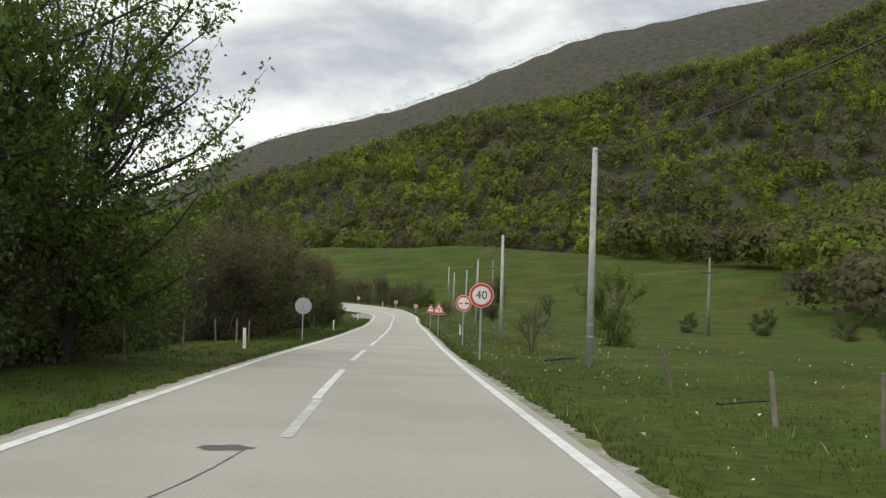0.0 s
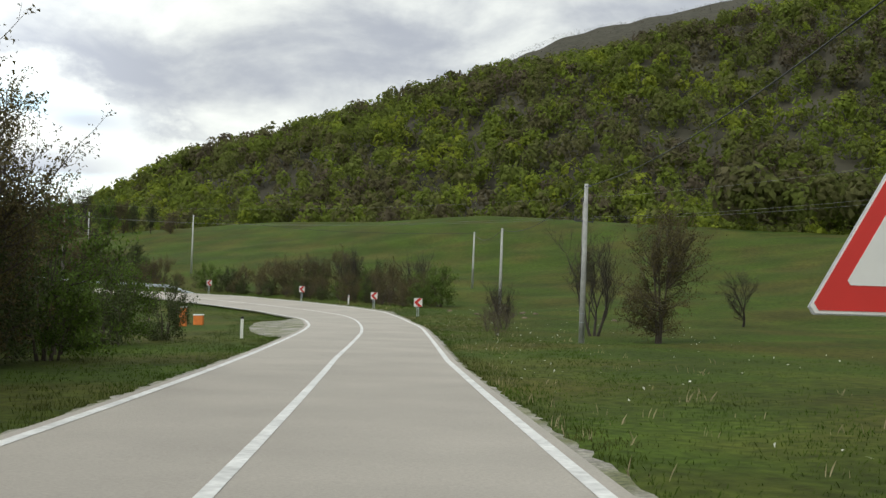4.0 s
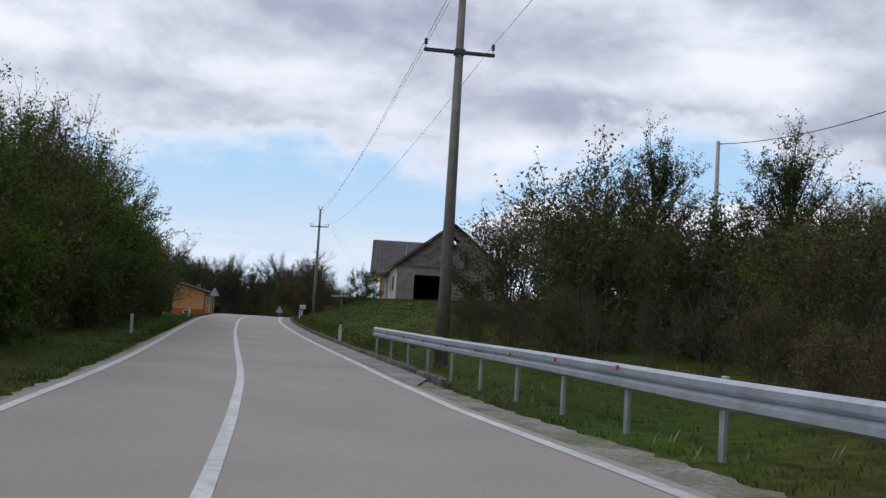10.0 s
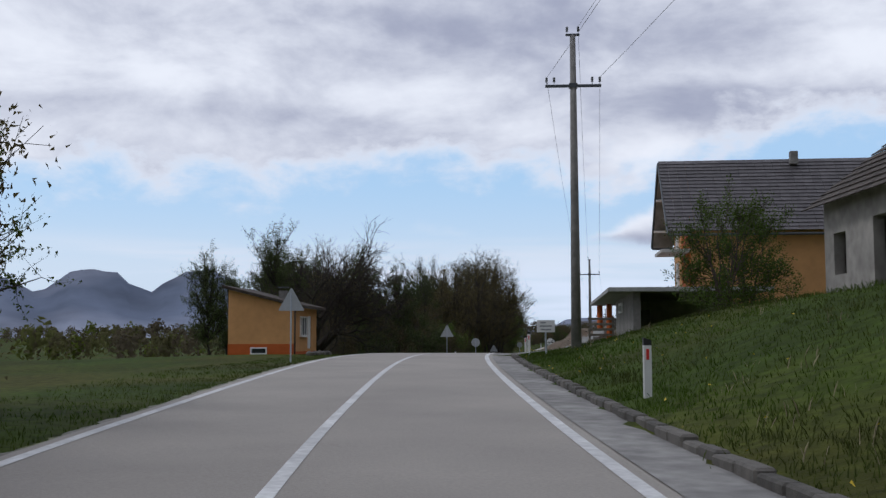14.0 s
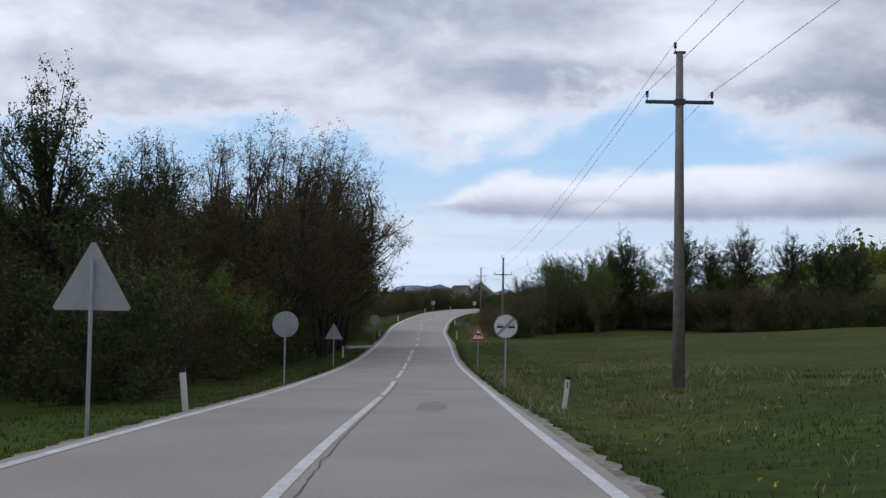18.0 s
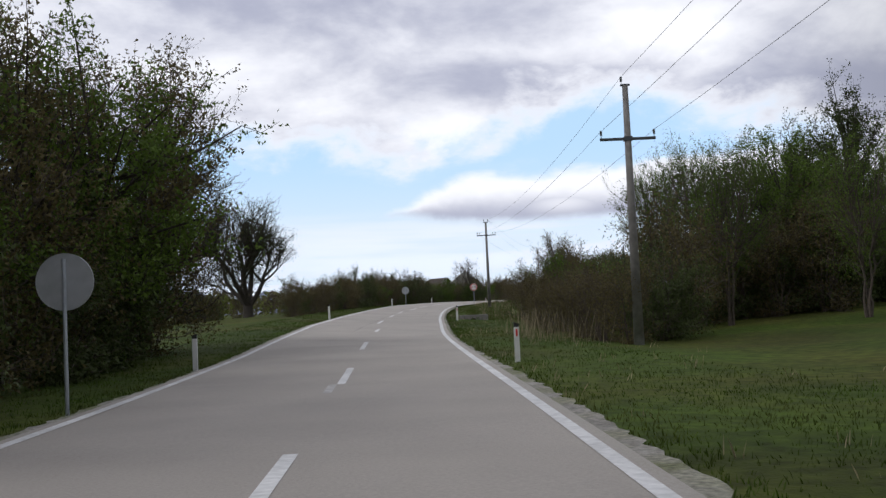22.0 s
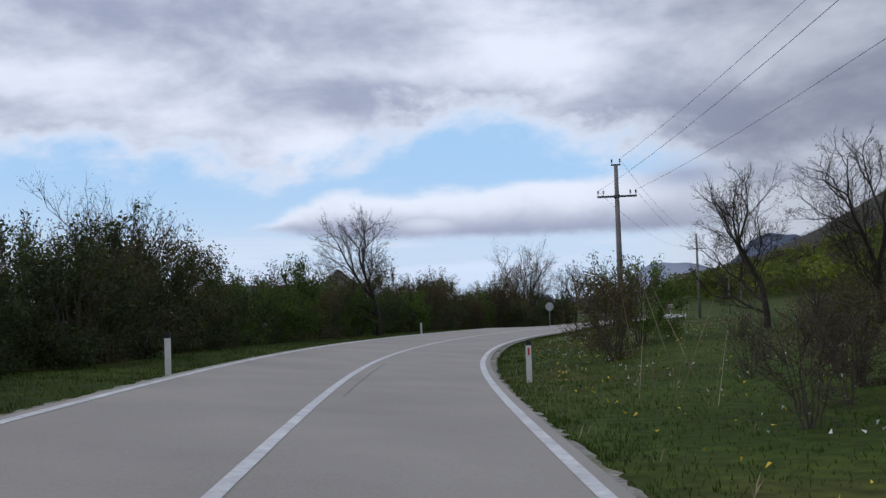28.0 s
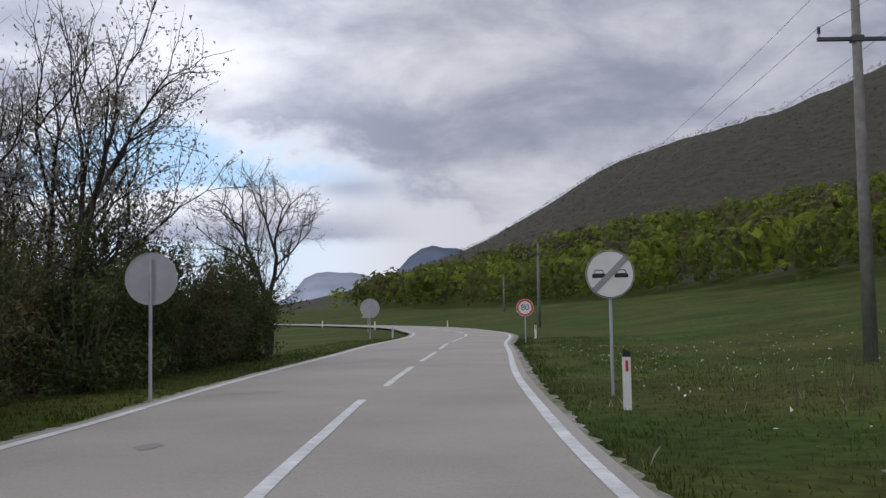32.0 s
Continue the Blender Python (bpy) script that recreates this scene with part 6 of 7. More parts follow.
guardrail()

# ---------------------------------------------------------------- fence stakes, boxes, culvert, rubble


def stake(height=1.2, r=0.05):
    t = new("fence_stake")
    bm = bmesh.new()
    rod(bm, (0, 0, -0.25), (0.02, 0.01, height), r, r * 0.75, 7)
    bmesh.ops.bevel(bm, geom=[e for e in bm.edges if e.calc_length() < 0.1], offset=0.01, segments=1, affect="EDGES")
    part("post", bm, WOOD_GREY, t)
    return tagged(t, "weathered grey wooden fence stake", "fence stake", "old fence stakes")


STAKE = stake()
for s, d, k, lean in ((31, -6.6, 1.0, -6), (38, -6.4, 1.0, 2), (44, -6.3, 1.0, -3), (49.9, -6.4, 0.95, 1), (55, -6.6, 0.9, 0), (22, 7.1, 0.85, -18), (13, 7.4, 0.8, -4), (15.7, 7.0, 0.7, -10), (90, -6.4, 1.1, 8), (94, -6.8, 1.0, -30), (229, 11.0, 1.1, 18), (116, 12, 0.4, 0), (119, 15, 0.4, 3)):
    stand(STAKE, s, d, rng.uniform(0, 90), k, lean)


def log_piece(length, r, label):
    t = new("fallen_branch")
    pts = [(x, 0.06 * math.sin(x * 2.1), r * 0.6 + 0.05 * math.sin(x * 1.4) ** 2) for x in np.linspace(0, length, 7)]
    v, f = tubes([(pts, [r * (1 - 0.07 * k) for k in range(7)]), ([pts[3], (pts[3][0] + 0.3, 0.25, 0.35)], [r * 0.5, r * 0.2])], 7)
    part_mesh("branch", mesh_from("branch", v, f, BARK, True), t)
    return tagged(t, label, "branch")


BR = log_piece(1.6, 0.055, "dark rotten log lying in the grass")
stand(BR, 38, 6.6, 40)
for s, d in ((19.5, 7.3), (507, 6.5), (606, 6.9)):
    stand(BR, s, d, rng.uniform(0, 180), 0.5)


def post_box(w, h, label):
    t = new("plastic_bin")
    part("body", boxed(0, 0, h / 2 - 0.02, w, w * 0.8, h, 0.03), ORANGE, t)
    part("lid", boxed(0, 0, h + 0.02, w * 1.08, w * 0.88, 0.07, 0.02), PLASTIC, t, "pale lid")
    return tagged(t, label, "bin")


p = spot(160.5, -9.6)
stand_xy(post_box(0.42, 1.05, "tall orange plastic box with a pale lid"), p.x, p.y, 10)
p = spot(162.5, -9.0)
stand_xy(post_box(0.55, 0.55, "low orange plastic box with a pale lid"), p.x, p.y, 4)


def pallet_stack(label, n=5):
    t = new("pallet")
    for k in range(n):
        part("slat", boxed(0, 0, 0.1 + k * 0.22, 1.1, 0.06, 0.10, 0.008), WOOD_GREY, t)
    for x in (-0.48, 0.48):
        part("upright", boxed(x, 0.05, 0.5, 0.07, 0.06, 1.2, 0.008), WOOD_GREY, t)
    return tagged(t, label, "pallet")


p = spot(341.5, 7.8)
stand_xy(pallet_stack("upright wooden pallet with grey slats"), p.x, p.y, heading(341))
p = spot(164, -12.5)
stand_xy(pallet_stack("old wooden pallet lying by the lay-by", 3), p.x, p.y, 30, 0.3)


def culvert():
    t = new("culvert_head")
    part("wall", boxed(0, 0, -0.30, 1.9, 0.25, 0.75, 0.02), CONCRETE_DARK, t, "grey concrete headwall")
    bm = bmesh.new()
    rod(bm, (0, -0.20, -0.38), (0, 0.05, -0.38), 0.30, 0.30, 16)
    part("pipe", bm, CONCRETE_DARK, t, "round pipe mouth")
    # solid disc; the darkness inside the pipe is its near-black colour
    bm = bmesh.new()
    rod(bm, (0, -0.215, -0.38), (0, -0.20, -0.38), 0.24, 0.24, 16)
    part("opening", bm, SHADE_BLACK, t, "pipe opening with its shade painted near-black")
    return tagged(t, "concrete culvert headwall with a round pipe", "culvert")


p = spot(529.2, 5.3)
stand_xy(culvert(), p.x, p.y, heading(528) - 8, z=gz(p.x, p.y) + 0.25)


def heap(cx, cy, rx, ry, h, turn, seed, label):
    """A heap of dug earth with stones on it."""
    rg = np.random.default_rng(seed)
    n = 26
    V, F = [], []
    for j in range(n):
        for i in range(n):
            u, v = i / (n - 1) * 2 - 1, j / (n - 1) * 2 - 1
            q = max(0.0, 1 - (u * u + v * v) ** 0.9)
            x, y = u * rx, v * ry
            X = cx + x * math.cos(turn) - y * math.sin(turn)
            Y = cy + x * math.sin(turn) + y * math.cos(turn)
            V.append((X, Y, h * q * (0.8 + 0.5 * noise.noise((u * 2.3, v * 2.3, seed))) + 0.10 * noise.noise((u * 9, v * 9, seed)) - 0.12))
    xy = np.array(V)
    xy[:, 2] += ground_z(xy[:, 0], xy[:, 1])
    F = [(j * n + i, j * n + i + 1, (j + 1) * n + i + 1, (j + 1) * n + i) for j in range(n - 1) for i in range(n - 1)]
    ob = part_mesh("rubble_mound", mesh_from("rubble_mound", xy, F, EARTH, True))
    tagged(ob, label, "rubble mound")
    for k in range(60):
        q = xy[rg.integers(len(xy))]
        r = rg.uniform(0.04, 0.13)
        bm = bmesh.new()
        bmesh.ops.create_icosphere(bm, subdivisions=1, radius=r)
        for w in bm.verts:
            w.co *= rg.uniform(0.7, 1.2)
        st = part("stone", bm, RUBBLE, ob)
        st.location = (q[0], q[1], q[2] + r * 0.3)


p = spot(360.2, 7.9)
heap(p.x, p.y, 3.8, 2.3, 1.0, radians(heading(361) + 70), 3, "heap of brown dug earth with stones")
p = spot(372, 12.0)
heap(p.x, p.y, 5.5, 2.4, 0.7, radians(heading(369) + 60), 4, "low heap of brown earth and rubble")

# ---------------------------------------------------------------- houses


def framed(parent, x, y, z, w, h, n, depth=0.12, frame_mat=None, glass=None, bars=1, sill=True, name="window"):
    """A window on a wall at the local place, facing n (a unit direction in x, y)."""
    frame_mat = frame_mat or WHITE
    a = math.degrees(math.atan2(n[1], n[0])) + 90
    m = Matrix.Translation((x, y, z)) @ Matrix.Rotation(radians(a), 4, "Z")
    win = new(name)
    win.parent = parent
    win.matrix_basis = m
    for (cx, cz, sx, sz) in ((0, h / 2 - 0.04, w, 0.08), (0, -h / 2 + 0.04, w, 0.08), (-w / 2 + 0.04, 0, 0.08, h - 0.16), (w / 2 - 0.04, 0, 0.08, h - 0.16)):
        part("frame", boxed(cx, -0.02, cz, sx, depth, sz, 0.006), frame_mat, win)
    for k in range(bars):
        part("mullion", boxed(-w / 2 + w * (k + 1) / (bars + 1), -0.01, 0, 0.06, 0.07, h - 0.16), frame_mat, win)
    part("pane", boxed(0, 0.02, 0, w - 0.14, 0.02, h - 0.14), glass or GLASS, win)
    if sill:
        part("sill", boxed(0, -0.08, -h / 2 - 0.02, w + 0.12, 0.2, 0.05, 0.008), frame_mat, win)
    return win


def wall_with_holes(parent, name, x0, x1, z0, z1, y, thick, holes, material, label=""):
    """A wall in the local x-z plane with rectangular holes through it, built from blocks round them."""
    xs = sorted({x0, x1, *[v for hx0, hx1, hz0, hz1 in holes for v in (hx0, hx1)]})
    zs = sorted({z0, z1, *[v for hx0, hx1, hz0, hz1 in holes for v in (hz0, hz1)]})
    bm = bmesh.new()
    for a, b in zip(xs[:-1], xs[1:]):
        run = None
        for c, d in list(zip(zs[:-1], zs[1:])) + [(None, None)]:
            solid = c is not None and not any(h[0] < (a + b) / 2 < h[1] and h[2] < (c + d) / 2 < h[3] for h in holes)
            if solid:
                run = (run[0], d) if run else (c, d)
            elif run:
                box(bm, (a + b) / 2, y, (run[0] + run[1]) / 2, b - a, thick, run[1] - run[0])
                run = None
    bmesh.ops.remove_doubles(bm, verts=bm.verts, dist=0.0005)
    return part(name, bm, material, parent, label)


def tiled_slope(parent, p0, along_v, down_v, rows, cols, material, name="roof", label="", thick=0.03, lift=0.05):
    """A roof slope of overlapping tile courses from a ridge corner."""
    p0, along_v, down_v = Vector(p0), Vector(along_v), Vector(down_v)
    n = along_v.cross(down_v).normalized()
    if n.z < 0:
        n = -n
    V, F = [], []
    for i in range(rows):
        for j in range(cols):
            a0, a1 = j / cols, (j + 0.97) / cols
            d0, d1 = i / rows, min((i + 1.12) / rows, 1.0)
            b = len(V)
            for (u, v, h) in ((a0, d0, 0.0), (a1, d0, 0.0), (a1, d1, lift), (a0, d1, lift)):
                V.append(p0 + along_v * u + down_v * v + n * (h + 0.02))
            for (u, v, h) in ((a0, d0, -thick), (a1, d0, -thick), (a1, d1, lift - thick), (a0, d1, lift - thick)):
                V.append(p0 + along_v * u + down_v * v + n * (h + 0.02))
            F += [(b, b + 1, b + 2, b + 3), (b + 7, b + 6, b + 5, b + 4), (b + 3, b + 2, b + 6, b + 7), (b, b + 3, b + 7, b + 4), (b + 1, b + 5, b + 6, b + 2), (b, b + 4, b + 5, b + 1)]
    return tagged(part_mesh(name, mesh_from(name, [tuple(v) for v in V], F, material), parent), label)


def gable(parent, name, x0, x1, z0, z1, y, thick, material, holes=(), label=""):
    """The triangular top of a gable wall."""
    bm = bmesh.new()
    prism(bm, [(x0, z0), (x1, z0), ((x0 + x1) / 2, z1)], y - thick / 2, y + thick / 2)
    return part(name, bm, material, parent, label)


def ruin():
    """The unfinished block house on the bank; local x along its front gable, y into the house."""
    t = new("ruined_house")
    W, D1, D2, H, R = 9.4, 6.5, 9.0, 3.1, 3.7
    zb = -1.2
    wall_with_holes(t, "front_wall", 0, W, zb, H, 0.15, 0.3, [(1.5, 4.6, 0.0, 2.3)], PLASTER_G, "bare grey rendered front wall with a wide opening")
    # block gable, laid course by course round a small opening
    gw = new("gable_wall")
    gw.parent = t
    tagged(gw, "unplastered concrete block gable")
    shared = {}
    rg = np.random.default_rng(2)
    rows = 15
    ch = R / rows
    for i in range(rows):
        z = H + ch * (i + 0.5)
        half = (W / 2) * (1 - (i + 0.5) / rows)
        n = max(int(2 * half / 0.55), 1)
        bw = 2 * half / n
        key = round(bw, 3)
        for j in range(n):
            x = W / 2 - half + bw * (j + 0.5)
            if abs(x - W / 2 + 0.1) < 0.42 and 6 <= i <= 10:
                continue
            if key not in shared:
                bm = boxed(0, 0, 0, bw - 0.02, 0.26, ch - 0.02, 0.008)
                me = bpy.data.meshes.new("block")
                bm.to_mesh(me)
                bm.free()
                me.materials.append(BLOCK)
                shared[key] = me
            ob = new("block", shared[key])
            ob.parent = gw
            ob.location = (x, 0.15 + rg.normal() * 0.012, z)
    part("lintel", boxed(W / 2, 0.12, H - 0.05, W + 0.1, 0.38, 0.22, 0.01), CONCRETE_DARK, t, "dark concrete ring beam")
    # side walls
    m = Matrix.Rotation(radians(90), 4, "Z")
    side = wall_with_holes(t, "side_wall", 0, D1, zb, H, 0.0, 0.3, [(2.3, 3.2, 0.9, 2.2)], PLASTER_W, "dirty white plastered side wall")
    side.matrix_basis = Matrix.Translation((0.15, 0.3, 0)) @ m
    side2 = wall_with_holes(t, "side_wall", 0, D2, zb, H - 0.25, 0.0, 0.3, [(0.9, 1.7, 0.0, 2.1), (3.2, 3.7, 0.9, 1.9), (4.6, 5.5, 0.0, 2.0), (7.4, 8.3, 0.6, 1.8)], PLASTER_G, "grey plastered annexe wall with empty openings")
    side2.matrix_basis = Matrix.Translation((0.35, 0.3 + D1, 0)) @ m
    for k, (y, dd) in enumerate(((0.3, D1 + D2),)):
        far = wall_with_holes(t, "side_wall", 0, dd, zb, H - 0.25, 0.0, 0.3, [], PLASTER_G)
        far.matrix_basis = Matrix.Translation((W - 0.15, y, 0)) @ m
    back = wall_with_holes(t, "back_wall", 0.3, W - 0.3, zb, H - 0.25, D1 + D2 + 0.45, 0.3, [], PLASTER_G)
    # unseen ceiling and partition, added and painted near-black to keep the opening dark
    part("ceiling_slab", boxed(W / 2, D1 / 2 + 0.2, H - 0.3, W - 0.62, D1 - 0.1, 0.14), SHADE_BLACK, t)
    part("party_wall", boxed(W / 2, D1 + 0.2, (zb + H) / 2, W - 0.62, 0.2, H - zb - 0.5), SHADE_BLACK, t)
    part("floor_slab", boxed(W / 2, (D1 + D2) / 2, zb + 0.9, W - 0.6, D1 + D2, 0.2), CONCRETE_DARK, t)
    gable(t, "back_gable", 0.2, W - 0.2, H - 0.25, H + R - 0.5, D1 + D2 + 0.45, 0.25, PLASTER_G)
    gable(t, "party_gable", 0.1, W - 0.1, H - 0.1, H + R - 0.15, D1 + 0.2, 0.25, PLASTER_G)
    o = 0.45
    for sx in (0, 1):
        x_e = -o if sx == 0 else W + o
        drop = (R / (W / 2)) * (W / 2 + o)
        tiled_slope(t, (W / 2, -0.35, H + R + 0.12), (0, D1 + 0.6, 0), (x_e - W / 2, 0, -drop), 16, 22, TILE_RED, "roof", "faded red tiled roof")
        tiled_slope(t, (W / 2, D1 + 0.3, H + R - 0.30), (0, D2 + 0.3, 0), ((x_e - W / 2) * 0.98, 0, -drop * 0.98), 16, 26, TILE_OLD, "roof", "dark decayed tiled roof")
        bm = bmesh.new()
        rod(bm, (W / 2, -0.36, H + R + 0.04), (x_e, -0.36, H + R + 0.04 - drop), 0.07, n=6)
        part("bargeboard", bm, WOOD_DARK, t)
    framed(t, 0.02, 0.3 + 2.75, 1.55, 0.9, 1.3, (-1, 0), frame_mat=WOOD_DARK, sill=False)
    # broken patch where the plaster has fallen off
    bm = bmesh.new()
    rg = np.random.default_rng(4)
    ring_pts = [(5.2 + 0.75 * math.cos(a) * rg.uniform(0.5, 1.2), 1.35 + 0.75 * math.sin(a) * rg.uniform(0.5, 1.2)) for a in np.linspace(0, 2 * math.pi, 15)[:-1]]
    bm.faces.new([bm.verts.new((-0.008, 0.3 + u, v)) for u, v in ring_pts])
    part("bare_patch", bm, CONCRETE_DARK, t, "dark patch of fallen plaster")
    return tagged(t, "derelict grey block house with faded red tiled roof", "house")


RX, RY = -99.2, 278.6
rt = 51.0
ruin_ob = ruin()
ruin_ob.matrix_basis = Matrix.Translation((RX, RY, -3.15)) @ Matrix.Rotation(radians(rt), 4, "Z")


def family_house():
    """Orange house with its gable to the road; local x back along the road, y away from the road, z from the terrace."""
    t = new("orange_house")
    W, D, H, R = 7.2, 9.5, 4.3, 3.6
    wall_with_holes(t, "gable_wall", -W / 2, W / 2, -2.6, H, 0.15, 0.3, [(-2.3, -1.4, 0.9, 2.5), (-2.3, -1.4, 3.3, 4.3)], PLASTER_O, "pale orange plastered gable wall")
    gable(t, "gable_top", -W / 2, W / 2, H, H + R * 0.95, 0.15, 0.3, PLASTER_O)
    part("colour_panel", boxed(1.9, -0.02, 2.3, 3.4, 0.06, 4.4, 0.005), PLASTER_R, t, "deep orange wall panel")
    m = Matrix.Rotation(radians(90), 4, "Z")
    for x in (-W / 2 + 0.15, W / 2 - 0.15):
        w = wall_with_holes(t, "side_wall", 0, D, -2.6, H, 0.0, 0.3, [], PLASTER_O)
        w.matrix_basis = Matrix.Translation((x, 0.3, 0)) @ m
    wall_with_holes(t, "back_wall", -W / 2 + 0.3, W / 2 - 0.3, -2.6, H, D + 0.15, 0.3, [], PLASTER_O)
    gable(t, "gable_top", -W / 2, W / 2, H, H + R * 0.95, D + 0.15, 0.3, PLASTER_O)
    part("balcony", boxed(2.0, -0.75, 2.75, 3.6, 1.5, 0.16, 0.01), PLASTER_W, t, "pale balcony slab")
    o, f = 0.75, 1.2
    slope = R / (W / 2)
    for sx in (-1, 1):
        tiled_slope(t, (0, -f, H + R + 0.12), (0, D + 0.3 + 2 * f, 0), (sx * (W / 2 + o), 0, -slope * (W / 2 + o)), 20, 26, TILE_GREY, "roof", "dark grey tiled roof")
        bm = bmesh.new()
        V = [(0, -f, H + R - 0.02), (sx * (W / 2 + o), -f, H + R - 0.02 - slope * (W / 2 + o)), (sx * (W / 2 + o), 0, H + R - 0.02 - slope * (W / 2 + o)), (0, 0, H + R - 0.02)]
        bm.faces.new([bm.verts.new(v) for v in V])
        bmesh.ops.solidify(bm, geom=bm.faces[:], thickness=0.03)
        part("soffit", bm, PLASTER_W, t, "pale boarded underside of the eaves")
        bm = bmesh.new()
        rod(bm, (0, -f - 0.02, H + R), (sx * (W / 2 + o), -f - 0.02, H + R - slope * (W / 2 + o)), 0.07, n=6)
        part("bargeboard", bm, STEEL_DARK, t)
        bm = bmesh.new()
        rod(bm, (sx * (W / 2 + o), -f, H + R - 0.05 - slope * (W / 2 + o)), (sx * (W / 2 + o), D + 0.3 + f, H + R - 0.05 - slope * (W / 2 + o)), 0.07, n=8)
        part("gutter", bm, STEEL_DARK, t)
        for u in (0.45, 0.9):
            part("bracket", boxed(sx * W / 2 * u, -f / 2, H + R - 0.25 - slope * W / 2 * u, 0.10, f, 0.14, 0.01), WHITE, t)
    for z in (1.7, 3.85):
        framed(t, -1.85, 0.0, z, 0.95, 1.5 if z < 2 else 1.2, (0, -1), glass=PLASTIC, bars=1)
    part("chimney", boxed(0.6, 6.0, H + R + 0.1, 0.4, 0.4, 0.7, 0.01), CONCRETE_DARK, t)
    return tagged(t, "orange rendered family house with dark grey tiled roof", "house")


c, r = along(358.5)
hz = float(c[2])
fh = family_house()
hd = heading(358.5)
p = spot(357.0, 13.4)
fh.matrix_basis = Matrix.Translation((p.x, p.y, hz + 2.6)) @ Matrix.Rotation(radians(hd - 90), 4, "Z")


def garage():
    """Low garage and terrace in front of the orange house; local x back along the road, y away from it."""
    t = new("garage")
    part("roof_slab", boxed(-0.75, 2.2, 2.62, 19.0, 6.4, 0.18, 0.015), CONCRETE, t, "grey concrete roof slab")
    wall_with_holes(t, "front_wall", -3.0, 8.2, -0.8, 2.53, 0.15, 0.3, [(0.2, 2.0, 1.85, 2.3)], CONCRETE_DARK, "dark grey rendered wall")
    framed(t, 1.1, 0.0, 2.08, 1.8, 0.45, (0, -1), bars=0, sill=False)
    w = wall_with_holes(t, "end_wall", 0.3, 5.0, -0.8, 2.53, 0.0, 0.3, [(0.6, 1.7, 0.0, 2.1)], PLASTER_W, "pale end wall")
    w.matrix_basis = Matrix.Translation((-2.85, 0, 0)) @ Matrix.Rotation(radians(90), 4, "Z")
    wall_with_holes(t, "porch_wall", -9.6, -3.0, -0.8, 2.53, 1.9, 0.25, [(-7.2, -6.2, 0.4, 2.35)], PLASTER_W, "white plastered wall behind the porch")
    part("porch_door", boxed(-6.7, 1.95, 1.35, 1.0, 0.06, 2.0, 0.01), WHITE, t, "white panelled door")
    part("door", boxed(-3.02, 1.15, 1.05, 0.05, 1.1, 2.1, 0.01), WHITE, t, "white door")
    for x, y in ((-9.7, -0.5), (-7.2, -0.1), (-9.7, 4.6)):
        bm = bmesh.new()
        rod(bm, (x, y, -0.8), (x, y, 2.53), 0.165, 0.155, 14)
        part("pillar", bm, PLASTER_R, t, "deep orange round pillar", True)
    return tagged(t, "low grey garage with concrete roof and orange pillars", "garage")


gr = garage()
p = spot(348.6, 9.3)
gr.matrix_basis = Matrix.Translation((p.x, p.y, hz + 0.15)) @ Matrix.Rotation(radians(hd - 90), 4, "Z")


def steps():
    t = new("garden_steps")
    for k in range(6):
        part("step", boxed(0.36 * k, 0, -0.2 + 0.17 * k, 0.42, 1.15, 0.5, 0.02), CONCRETE, t)
    return tagged(t, "rough concrete steps up to the garage", "steps")


p = spot(356.4, 7.4)
st = steps()
st.matrix_basis = Matrix.Translation((p.x, p.y, gz(p.x, p.y))) @ Matrix.Rotation(radians(hd + 30), 4, "Z")


